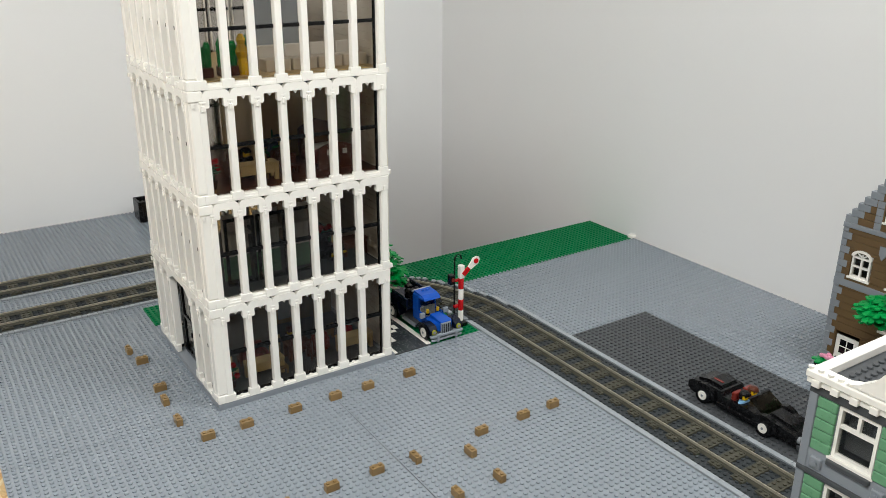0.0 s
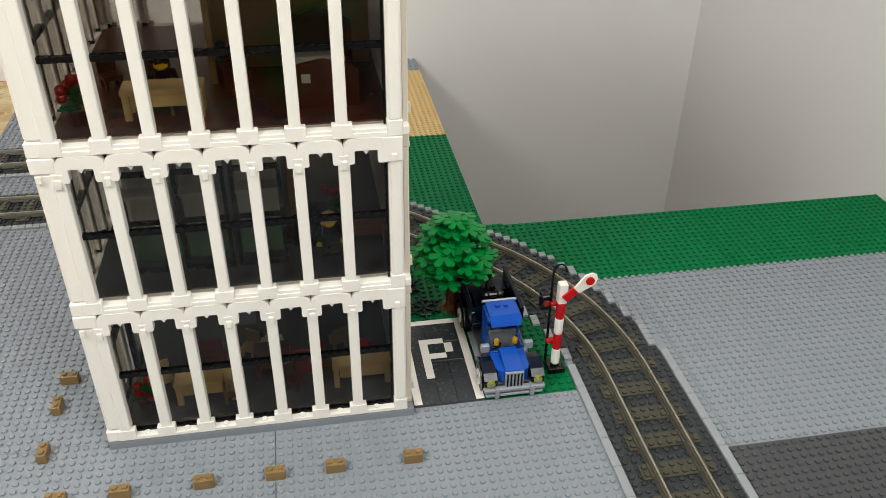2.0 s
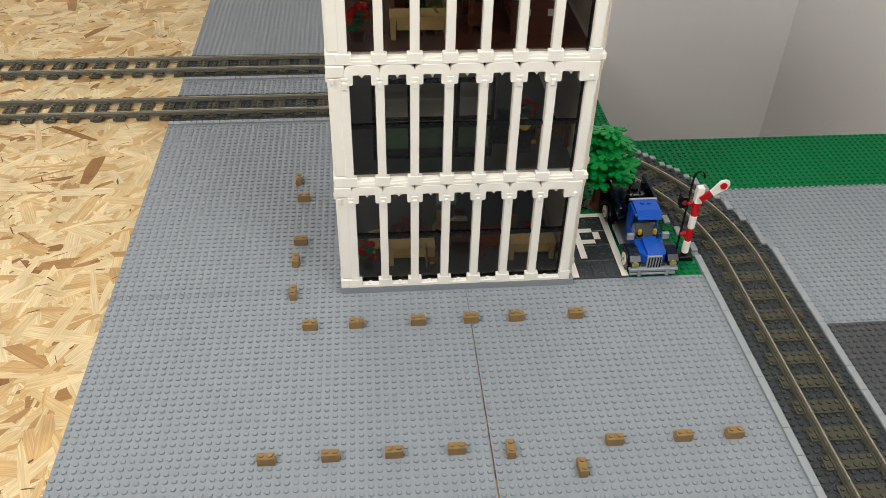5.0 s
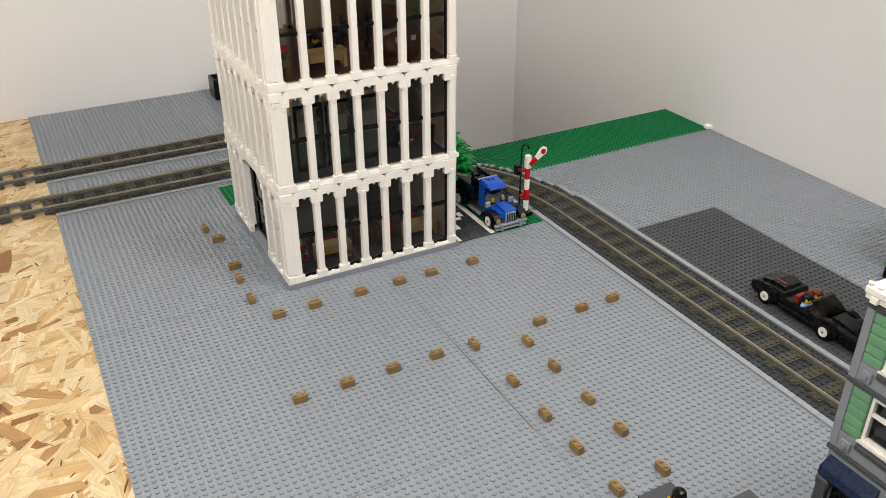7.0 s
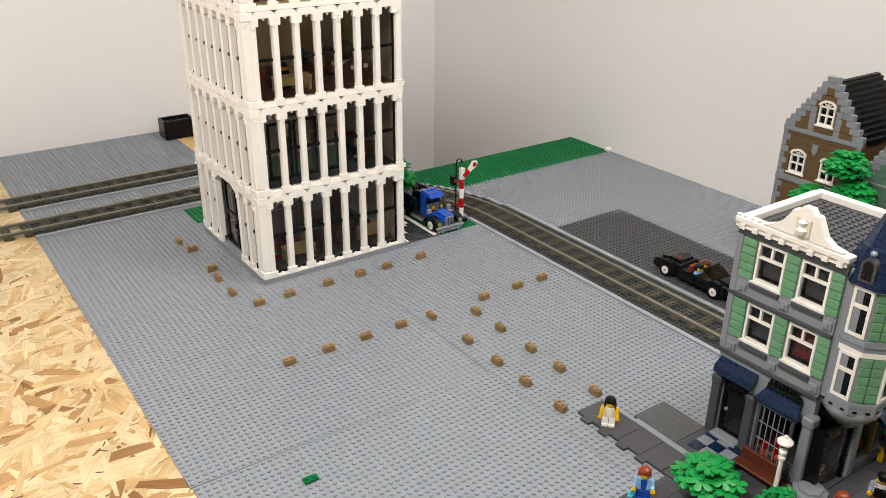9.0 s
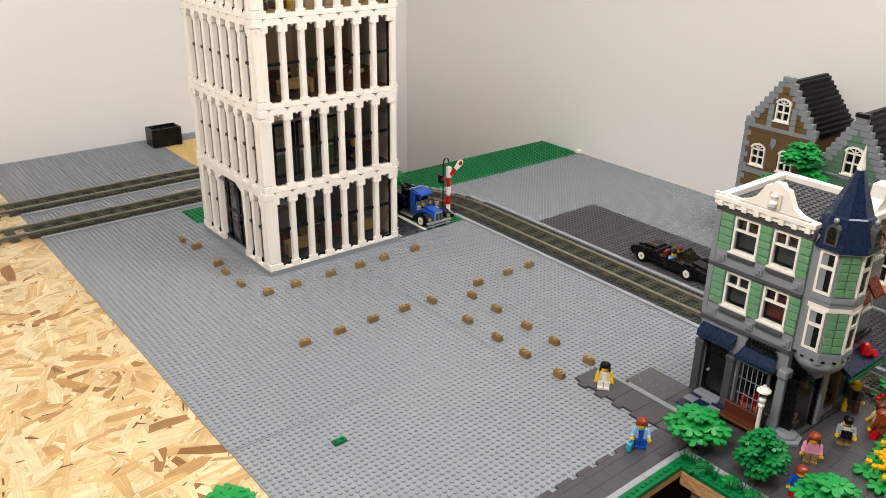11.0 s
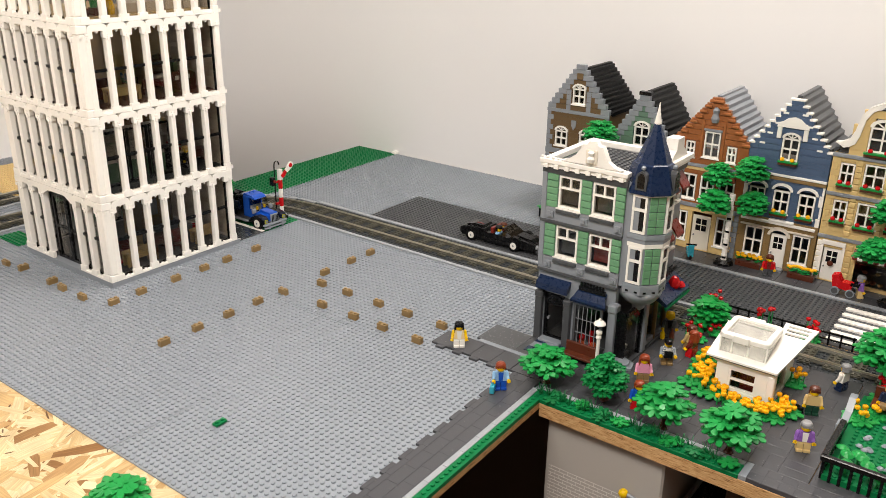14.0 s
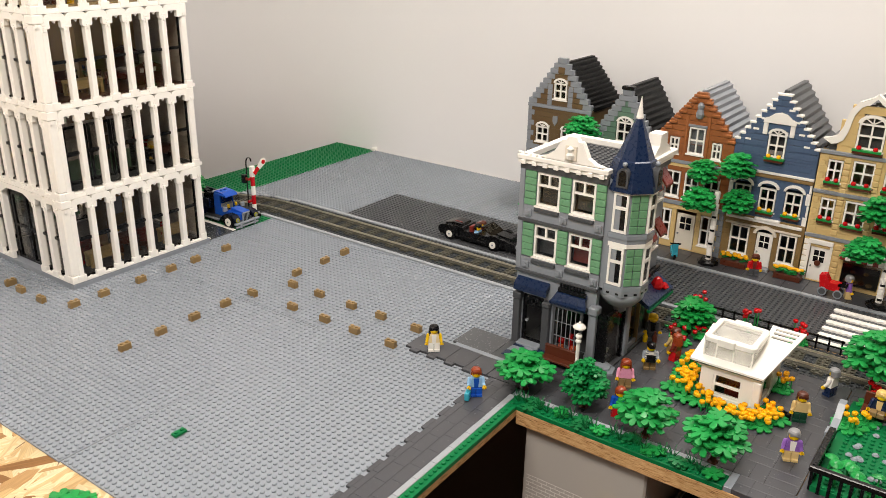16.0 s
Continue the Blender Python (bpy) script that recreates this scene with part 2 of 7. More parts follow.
def chip_board(name, dark, pale, stretch=(1, 1, 1)):
    """Pressed wood flakes: each island its own straw tone, with grain along the flake's map."""
    m, n, l, b = nodes_of(name)
    geo, tc = n.new("ShaderNodeNewGeometry"), n.new("ShaderNodeTexCoord")
    mp, place = n.new("ShaderNodeMapping"), n.new("ShaderNodeVectorMath")
    mp.inputs["Scale"].default_value = stretch
    l.new(tc.outputs["UV"], mp.inputs["Vector"])
    grain = n.new("ShaderNodeTexNoise")
    grain.inputs["Scale"].default_value, grain.inputs["Detail"].default_value = 1.0, 4
    place.operation = "ADD"
    off = n.new("ShaderNodeMath")
    off.operation = "MULTIPLY"
    off.inputs[1].default_value = 90
    l.new(geo.outputs["Random Per Island"], off.inputs[0])
    l.new(mp.outputs[0], place.inputs[0])
    l.new(off.outputs[0], place.inputs[1])
    l.new(place.outputs[0], grain.inputs["Vector"])
    ramp = n.new("ShaderNodeValToRGB")
    ramp.color_ramp.elements[0].color, ramp.color_ramp.elements[1].color = srgb(dark), srgb(pale)
    ramp.color_ramp.elements[1].position = 0.95
    for at_, c in ((0.015, dark), (0.05, "B78E5E"), (0.12, "CCA672"), (0.3, "D6B786"), (0.62, "DFC79B")):
        e = ramp.color_ramp.elements.new(at_)
        e.color = srgb(c)
    l.new(geo.outputs["Random Per Island"], ramp.inputs[0])
    span = n.new("ShaderNodeMapRange")
    span.inputs["From Min"].default_value, span.inputs["From Max"].default_value = 0.3, 0.7
    span.inputs["To Min"].default_value, span.inputs["To Max"].default_value = 0.72, 1.08
    l.new(grain.outputs["Fac"], span.inputs["Value"])
    hsv = n.new("ShaderNodeHueSaturation")
    l.new(ramp.outputs[0], hsv.inputs["Color"])
    patch, broad, both = n.new("ShaderNodeTexNoise"), n.new("ShaderNodeMapRange"), n.new("ShaderNodeMath")
    patch.inputs["Scale"].default_value, patch.inputs["Detail"].default_value = 22, 3
    l.new(tc.outputs["Object"], patch.inputs["Vector"])
    broad.inputs["From Min"].default_value, broad.inputs["From Max"].default_value = 0.3, 0.7
    broad.inputs["To Min"].default_value, broad.inputs["To Max"].default_value = 0.86, 1.1
    l.new(patch.outputs["Fac"], broad.inputs["Value"])
    both.operation = "MULTIPLY"
    l.new(span.outputs[0], both.inputs[0])
    l.new(broad.outputs[0], both.inputs[1])
    l.new(both.outputs[0], hsv.inputs["Value"])
    l.new(hsv.outputs[0], b.inputs["Base Color"])
    b.inputs["Roughness"].default_value = 0.55
    b.inputs["Specular IOR Level"].default_value = 0.3
    bump = n.new("ShaderNodeBump")
    bump.inputs["Strength"].default_value, bump.inputs["Distance"].default_value = 0.25, 0.0006
    l.new(grain.outputs["Fac"], bump.inputs["Height"])
    l.new(bump.outputs[0], b.inputs["Normal"])
    return m


def board_core(name):
    """The board under its flakes and its sawn edges: short strands end to end, some gaps."""
    m, n, l, b = nodes_of(name)
    tc = n.new("ShaderNodeTexCoord")
    mp, fine, big = n.new("ShaderNodeMapping"), n.new("ShaderNodeTexNoise"), n.new("ShaderNodeTexNoise")
    mp.inputs["Scale"].default_value = (120, 120, 900)
    fine.inputs["Scale"].default_value, fine.inputs["Detail"].default_value = 1.0, 3
    big.inputs["Scale"].default_value = 14
    l.new(tc.outputs["Object"], mp.inputs["Vector"])
    l.new(mp.outputs[0], fine.inputs["Vector"])
    l.new(tc.outputs["Object"], big.inputs["Vector"])
    ramp = n.new("ShaderNodeValToRGB")
    ramp.color_ramp.elements[0].position, ramp.color_ramp.elements[1].position = 0.3, 0.72
    ramp.color_ramp.elements[0].color, ramp.color_ramp.elements[1].color = srgb("6E4B2C"), srgb("D9B585")
    e = ramp.color_ramp.elements.new(0.4)
    e.color = srgb("B98C58")
    l.new(fine.outputs["Fac"], ramp.inputs[0])
    span = n.new("ShaderNodeMapRange")
    span.inputs["To Min"].default_value, span.inputs["To Max"].default_value = 0.85, 1.15
    l.new(big.outputs["Fac"], span.inputs["Value"])
    hsv = n.new("ShaderNodeHueSaturation")
    l.new(ramp.outputs[0], hsv.inputs["Color"])
    l.new(span.outputs[0], hsv.inputs["Value"])
    l.new(hsv.outputs[0], b.inputs["Base Color"])
    b.inputs["Roughness"].default_value = 0.75
    return m


WALLP = painted_wall("wall_paint", "EEEDED")
FARP = painted_wall("low_bounce_grey_paint", "8F8A83")
FLOORP = painted_wall("floor_paint", "8A6042")
CHIP = board_core("flake_board_core")
FLAKE = chip_board("wood_flake", "93693F", "E8D4AC", (2.6, 60, 1))
SLIVER = plastic("dark_bark_sliver", "6E4E30", 0.6, 0.3)

# ---- the room and the table ----
def slab(name, x0, x1, y0, y1, z0, z1, material, label="", category=""):
    return single(name, Solid().box(x0, x1, y0, y1, z0, z1), material, label, category, kind="structure")


WX, WY = 113.5, 109.2  # inner faces of the two walls that meet behind the layout
slab("wall_north", -400, WX + 12, WY, WY + 12, -112, 200, WALLP, "unseen room wall, grey to hold back bounced light behind the layout", "wall")
slab("wall_east", WX, WX + 12, -420, WY, -112, 200, WALLP, "unseen room wall, grey to hold back bounced light beside the layout", "wall")
# the unseen walls and ceiling are greyed to hold back bounced light
slab("wall_south", -400, WX, -432, -420, -112, 200, FARP, "unseen room wall, grey to hold back bounced light", "wall")
slab("wall_west", -412, -400, -432, WY, -112, 200, FARP, "unseen room wall, grey to hold back bounced light", "wall")
slab("ceiling", -412, WX + 12, -432, WY + 12, 202, 210, FARP, "unseen ceiling, grey to hold back bounced light", "ceiling")
slab("floor", -412, WX + 12, -432, WY + 12, -124, -112, FLOORP, "brown floor under the table", "floor")

TOP = -0.3  # the board lies just below the studs' plates
cut = [(-110, -90.8), (16.2, -87.5), (47.98, -87.5), (47.98, 109.0), (-110, 109.0)]
single("table_board", Solid().prism(cut, TOP - 1.0, TOP, axis="z"), CHIP, "pale pressed flake board table top", "table top", group="boards of the table")
for x0, x1, y0, y1, thick in ((47.98, 113.1, -87.5, 37.58, 2.3), (16.2, 113.1, -170, -87.5, 2.3)):
    single("table_board", Solid().box(x0, x1, y0, y1, TOP - thick, TOP, ch=0.08), CHIP, "pale pressed flake board table top", "table top", group="boards of the table")


def flake_sheet(name, count, x0, x1, y0, y1, long_, wide, z, seed, material):
    """Thin overlapping wood flakes with ragged ends, each lying its own way."""
    rnd = random.Random(seed)
    verts, faces, maps = [], [], []
    for k in range(count):
        cx, cy, a = rnd.uniform(x0, x1), rnd.uniform(y0, y1), rnd.gauss(0.5, 0.9)
        L, w = rnd.uniform(*long_) / 2, rnd.uniform(*wide) / 2
        h = z + 0.05 * rnd.random() ** 2
        c, s = math.cos(a), math.sin(a)
        pts = [(-L, -w * rnd.uniform(0.5, 1)), (-L * 0.3, -w), (L * 0.5, -w * rnd.uniform(0.8, 1)), (L, -w * rnd.uniform(0.1, 0.9)), (L * rnd.uniform(0.7, 1), w * rnd.uniform(0.3, 1)), (0, w), (-L * rnd.uniform(0.7, 1.0), w * rnd.uniform(0.5, 1))]
        n = len(verts)
        for u, v in pts:
            verts.append(((cx + u * c - v * s) * U, (cy + u * s + v * c) * U, h * U))
            maps.append((u / 10, v / 10))
        faces.append(tuple(range(n, n + 7)))
    me = bpy.data.meshes.new(name)
    me.from_pydata(verts, [], faces)
    layer = me.uv_layers.new(name="grain")
    layer.data.foreach_set("uv", np.array(maps, dtype=np.float32).ravel())
    me.materials.append(material)
    return me


flakes = thing("board_flakes", "pale straw wood flakes pressed flat into the table board", "wood flakes", kind="stuff")
part("flake", flake_sheet("flake", 17000, -105, -30, -85, 106, (3.5, 12), (0.5, 2.6), TOP + 0.01, 3, FLAKE), None, flakes)
part("sliver", flake_sheet("sliver", 500, -105, -30.5, -86, 106, (0.4, 2.6), (0.08, 0.32), TOP + 0.061, 4, SLIVER), None, flakes, "dark bark slivers")

# ---- stud plates on the table ----
def stud_mesh(name, spots, material, z=0.0, n=8):
    """Round studs at many spots, joined."""
    ring = [(0.305 * math.cos(2 * math.pi * (i + 0.5) / n), 0.3 * math.sin(2 * math.pi * (i + 0.5) / n)) for i in range(n)]
    one = np.array([(c, s, 0.0) for c, s in ring] + [(c, s, 0.165) for c, s in ring] + [(c * 0.84, s * 0.84, 0.212) for c, s in ring])
    faces = [(i, (i + 1) % n, n + (i + 1) % n, n + i) for i in range(n)] + [(n + i, n + (i + 1) % n, 2 * n + (i + 1) % n, 2 * n + i) for i in range(n)]
    spots = np.array([(x, y, z) for x, y in spots])
    verts = ((spots[:, None, :] + one[None]) * U).reshape(-1, 3)
    k = len(spots)
    base = (np.arange(k) * 3 * n)[:, None, None]
    quads = (base + np.array(faces)[None]).reshape(-1, 4)
    caps = (base[:, 0] + np.arange(2 * n, 3 * n)[None]).reshape(-1, n)
    me = bpy.data.meshes.new(name)
    me.from_pydata(verts.tolist(), [], quads.tolist() + caps.tolist())
    me.materials.append(material)
    return me


COVERED = []  # oblongs of the plan that bear no open studs


def covered(x, y):
    return any(a < x < b and c < y < d for a, b, c, d in COVERED)


def baseplate(x0, x1, y0, y1, material, label, z=0.0):
    ob = thing("baseplate", label, "baseplate", group="stud plates on the table", kind="structure")
    g = 0.03
    part("plate", Solid().box(x0 + g, x1 - g, y0 + 0.004, y1 - 0.004, z - 0.29, z, ch=0.01), material, ob)
    spots = [(x0 + i + 0.5, y0 + j + 0.5) for i in range(round(x1 - x0)) for j in range(round(y1 - y0)) if not covered(x0 + i + 0.5, y0 + j + 0.5)]
    if spots:
        tagged(part("studs", stud_mesh("studs", spots, material, z), material, ob), "rows of round studs", kind="stuff")
    return ob


COVERED += [(0, 32, 0, 32), (32, 41, 1, 16), (51, 52, -95, 1), (63, 64, -95, 9)]
COVERED += [(-31, 21, -95, -80), (21, 27, -95, -62.5), (27, 33.4, -95, -68.2), (33.4, 65, -95, -76), (51.2, 64, -95, 5)]


def middle_line():
    """The railway's middle line over the stud plates: straight, bend, straight, bend."""
    pts = [(57.5, y) for y in range(-158, 2, 2)]
    bend = [(17.5 + 40 * math.cos(math.radians(a)), 1.7 + 40 * math.sin(math.radians(a))) for a in range(0, 46, 3)]
    x, y = bend[-1]
    run = [(x - 11.3 * k / 8, y + 11.3 * k / 8) for k in range(1, 9)]
    x, y = run[-1]
    far = [(x - 28.28 + 40 * math.cos(math.radians(a)), y - 28.28 + 40 * math.sin(math.radians(a))) for a in range(48, 91, 3)]
    return pts + bend + run + far


LINE = np.array(middle_line())


def off_line(x, y):
    return float(np.sqrt(((LINE - (x, y)) ** 2).sum(1)).min())


BED, EDGE = [], []
for i in range(4, 65):
    for j in range(2, 62):
        d = off_line(i + 0.5, j + 0.5)
        if d < 5.4:
            BED.append((i, j))
        elif d < 6.1 and (j >= 6 or i < 50 and j >= 5):
            EDGE.append((i, j))
for j in range(-150, 2):
    BED += [(i, j) for i in range(52, 63)]
END_Y = LINE[-1][1]
for i in range(-31, 17):
    if i < 4:
        BED += [(i, j) for j in range(round(END_Y) - 5, round(END_Y) + 5)]
        EDGE.append((i, round(END_Y) - 6))
    BED += [(i, j) for j in range(65, 75)]
    EDGE.append((i, 64))
BED = sorted(set(BED))
TAKEN = set(BED) | set(EDGE)
_plain = covered


def covered(x, y):
    return _plain(x, y) or (math.floor(x), math.floor(y)) in TAKEN


GREYL = "light grey studded baseplate with dusty round studs"
LAWN = "green studded baseplate as a lawn"
for x0, x1 in ((-31, 17), (17, 64)):
    for y0, y1 in ((-86, -47), (-47, 1)):
        plate_ = baseplate(x0, x1, y0, y1, LGREY, GREYL)
        if (x0, y0) == (-31, -47):  # lies a little askew, so that a joint opens
            plate_.matrix_world = at(17, 1, 0) @ Matrix.Rotation(math.radians(-0.22), 4, "Z") @ at(-17, -1, 0)
baseplate(64, 65, -10, 1, LGREY, GREYL)
baseplate(-31, 17, 1, 49, LGREY, GREYL)
baseplate(17, 33, 1, 38, LGREY, GREYL)
baseplate(51, 65, 1, 21.6, LGREY, GREYL)
baseplate(33, 51, 1, 38, GREEN, LAWN)
baseplate(51, 65, 21.6, 37.6, GREEN, LAWN)
baseplate(0, 5, 36, 45, GREEN, LAWN, 0.22)
baseplate(65, 113, -10, 21.6, LGREY, GREYL)
baseplate(65, 81, 21.6, 37.6, GREEN, LAWN)
baseplate(81, 113, 21.6, 37.6, GREEN, LAWN)
baseplate(84, 113, -58, -10, LGREY, GREYL)
baseplate(-31, 17, 49, 108.6, LGREY, GREYL)
baseplate(17, 48, 38, 70, GREEN, LAWN)
baseplate(17, 48, 70, 102, TAN, "tan studded baseplate as sand")
baseplate(17, 48, 102, 108.6, LGREY, GREYL)
baseplate(64, 84, -58, -10, DGREY, "dark grey studded baseplate as a road")
baseplate(64, 84, -106, -58, DGREY, "dark grey studded baseplate as a road")
COVERED += [(64, 82, -127, -117)]
baseplate(64, 84, -154, -106, DGREY, "dark grey studded baseplate as a road")

# the railway's bed of dark plates, with a stepped border of light tiles round the bend
bed = thing("track_bed", "dark grey studded plates under the railway", "track bed", kind="structure")
s = Solid()
rows = {}
for i, j in BED:
    rows.setdefault(j, []).append(i)
for j, cols in rows.items():
    s.box(min(cols), max(cols) + 1, j + 0.01, j + 0.99, 0.0, 0.12)
part("bed_plates", s, BEDG, bed)
tagged(part("studs", stud_mesh("studs", [(i + 0.5, j + 0.5) for i, j in BED], BEDG, 0.12), BEDG, bed), kind="stuff")
CELL = Solid().box(0.03, 0.97, 0.03, 0.97, 0, PLATE, ch=0.05).mesh("tile", [KERB])
for i, j in EDGE:
    part("tile", CELL, LGREY, bed, m=at(i, j, 0))


# ---- railway ----
def sleeper_solid():
    s = Solid().box(-4, 4, -1, 1, 0.0, 0.52, ch=0.03)
    for x in (-3.5, -1.5, -0.5, 0.5, 1.5, 3.5):
        for y in (-0.5, 0.5):
            s.cyl(x, y, 0.52, 0.72, 0.3, 8)
    return s.box(-3.1, -1.9, -0.9, 0.9, 0.52, 0.66).box(1.9, 3.1, -0.9, 0.9, 0.52, 0.66)


SLEEPER = sleeper_solid().mesh("sleeper", [TRACKG])


def swept(points, half, z0, z1, side):
    """A bar that follows a line of (x, y, heading) at an offset to one side."""
    s = Solid()
    ring = []
    for x, y, h in points:
        r = (math.cos(h), math.sin(h))
        for o, z in ((side - half, z0), (side + half, z0), (side + half * 0.55, z1), (side - half * 0.55, z1)):
            ring.append((x + r[0] * o, y + r[1] * o, z))
    n = len(points)
    f = [(4 * i + k, 4 * i + (k + 1) % 4, 4 * i + 4 + (k + 1) % 4, 4 * i + 4 + k) for i in range(n - 1) for k in range(4)]
    return s.add(ring, f + [(0, 1, 2, 3), (4 * n - 4, 4 * n - 3, 4 * n - 2, 4 * n - 1)])


def lay(x, y, heading, pieces):
    """Lays straights ('s') and left bends ('l') end to end. heading: degrees, 0 runs along +y."""
    for kind in pieces:
        ob = thing("railway_track", "dark grey toy railway track with dull metal rails", "railway track", group="railway")
        h0 = math.radians(heading)
        steps, line = 8, []
        for i in range(steps + 1):
            t = i / steps
            if kind == "s":
                line.append((x - math.sin(h0) * 16 * t, y + math.cos(h0) * 16 * t, h0))
            else:
                a, cx, cy = h0 + math.radians(22.5) * t, x - 40 * math.cos(h0), y - 40 * math.sin(h0)
                line.append((cx + 40 * math.cos(a), cy + 40 * math.sin(a), a))
        for side in (-2.5, 2.5):
            part("rail_base", swept(line, 0.56, PLATE, 0.84, side), TRACKG, ob)
            part("rail", swept(line, 0.2, 0.84, 1.12, side), STEEL, ob, "dull bronze metal rail")
        for i in (1, 3, 5, 7):
            px, py, ph = line[i]
            part("sleeper", SLEEPER, TRACKG, ob, m=at(px, py, 0, math.degrees(ph)))
        x, y, h = line[-1]
        heading = math.degrees(h)
    return x, y, heading


lay(57.5, -158.3, 0, "ssssssssss" + "ll" + "s" + "ll" + "sssss")
lay(22, 70, 90, "sssssss")

# kerbs of smooth tiles beside the railway
TILE4 = Solid().box(0.02, 0.98, 0.02, 3.98, 0, PLATE, ch=0.04).mesh("tile", [KERB])
for x, y0, y1 in ((51, -79, 5), (63, -106, 6)):
    kerb = thing("kerb", "light grey smooth tile kerb beside the railway", "kerb", kind="structure")
    y = y0
    while y < y1 - 0.1:
        part("tile", TILE4, KERB, kerb, m=at(x, y, 0))
        y += 4

# ---- the white tower ----
PITCH, STOREYS, RISE = 16.4, 4, 0.2  # the ground storey starts a little up the plinth
TX, TY, TD = 0.0, 0.0, 32.0  # front left corner and depth; it is 32 wide
tower = thing("office_tower", "tall white toy office tower with slim columns and black window frames", "tower", at(TX, TY, 0))

base = Solid().box(0, 32, 0, TD, 0, 1.0)
for i in range(8):
    base.box(4 * i + 0.03, 4 * i + 3.97, -0.02, 0.5, 0.02, 0.98, ch=0.04)
for i in range(8):
    base.box(-0.02, 0.5, 4 * i + 0.03, 4 * i + 3.97, 0.02, 0.98, ch=0.04)
base.cyl(31.5, 0.5, 1.0, 1.2, 0.3, 10)
part("plinth", base, MGREY, tower, "blue-grey plinth")

col = Solid().box(-0.52, 0.52, 0, 1.3, 2.0, 15.0, ch=0.1).box(-0.5, 0.5, 0, 1.3, 15.0, 15.4, ch=0.04)
col.box(-0.26, 0.26, -0.24, 0.1, 13.95, 14.8, ch=0.06).box(-0.42, 0.42, -0.12, 0.1, 15.0, 15.3, ch=0.04)
COLUMN = col.mesh("column", [WHITE])
FOOT = Solid().box(-0.9, 0.9, -0.06, 0.74, 0.85, 2.15, ch=0.05).mesh("column_foot", [WHITE])


def arch_outline(w, low, under, top, r):
    rim = [(w - r + r * math.sin(a), top - r + r * math.cos(a)) for a in [math.pi / 2 * k / 5 for k in range(6)]]
    left = [(w - x, z) for x, z in rim[::-1]]
    return [(0.02, low + 0.25), (0.2, low), (0.85, low), (0.97, low + 0.15), (0.97, under - 0.1), (1.05, under), (w - 1.05, under), (w - 0.97, under - 0.1), (w - 0.97, low + 0.15), (w - 0.85, low), (w - 0.2, low), (w - 0.02, low + 0.25)] + rim[::-1] + left[::-1]


ARCH = Solid().prism(arch_outline(4, 14.4, 15.65, 16.8, 0.85), -0.06, 0.78).prism([(1.68, 15.66), (2.0, 15.2), (2.32, 15.66)], 0.1, 0.6).mesh("arch", [WHITE])
sill = Solid().box(0.02, 3.98, 0, 0.78, 0.82, 1.25, ch=0.04)
SILL = sill.mesh("sill_plate", [WHITE])
SILLST = sill.cyl(2, 0.4, 1.25, 1.45, 0.3, 10).mesh("sill_plate", [WHITE])
post = Solid().box(0.1, 1.9, 0.1, 1.9, 2.2, 15.4, ch=0.28).box(0, 2.0, 0, 2.0, 0.82, 2.2, ch=0.1)
post.box(-0.06, 2.06, -0.06, 2.06, 15.35, 16.8, ch=0.12).box(0.3, 0.8, -0.25, 0, 14.6, 15.3, ch=0.06)
POST = post.mesh("corner_post", [WHITE])
frame_ = Solid().box(0, 0.3, 0, 0.5, 1.2, 16.5).box(3.7, 4, 0, 0.5, 1.2, 16.5).box(0.3, 3.7, 0, 0.5, 1.2, 1.45).box(0.3, 3.7, 0, 0.5, 16.1, 16.5)
frame_.box(0.3, 3.7, -0.05, 0.5, 8.4, 8.9)
FRAME = frame_.mesh("window_frame", [BLACK])
PANE = Solid().box(0.3, 3.7, 0.2, 0.3, 1.45, 16.1).mesh("pane", [SMOKE])
# cream on the tower's right side puts that side's shade into the colour
PANELBRICK = Solid().box(0.02, 3.98, 0, 0.7, 1.62, 2.78, ch=0.04).mesh("brick", [CREAM])
HALFCOL = Solid().cyl(0, 0.4, 2.2, 15.4, 0.4, 10).box(-0.5, 0.5, -0.1, 0.9, 15.0, 15.4).box(-0.35, 0.35, -0.25, 0.9, 2.2, 3.0).mesh("column", [CREAM])

door_leaf = Solid().box(0, 0.5, 0, 0.5, 0.9, 14.6).box(4.5, 5.0, 0, 0.5, 0.9, 14.6).box(0.5, 4.5, 0, 0.5, 0.9, 1.5).box(0.5, 4.5, 0, 0.5, 14.0, 14.6).box(0.5, 4.5, 0, 0.5, 7.6, 8.1)
DOORLEAF = door_leaf.mesh("door_leaf", [BLACK])
DOORPANE = Solid().box(0.5, 4.5, 0.2, 0.3, 1.5, 14.0).mesh("pane", [SMOKE])
KNOB = Solid().cyl(0.7, 6.2, -0.5, 0, 0.42, 10, axis="y").mesh("knob", [BLACK])
DOORARCH = Solid().prism([(0, 14.75), (1.0, 14.75), (1.2, 15.0), (3.0, 15.9), (9.0, 15.9), (10.8, 15.0), (11.0, 14.75), (12, 14.75), (12, 16.8), (0, 16.8)], -0.06, 0.95).mesh("arch", [WHITE])
DOORJAMB = Solid().box(0.5, 1.1, 0, 0.5, 0.9, 15.5).box(10.9, 11.5, 0, 0.5, 0.9, 15.5).box(1.1, 10.9, 0, 0.5, 14.6, 15.9).mesh("door_frame", [BLACK])


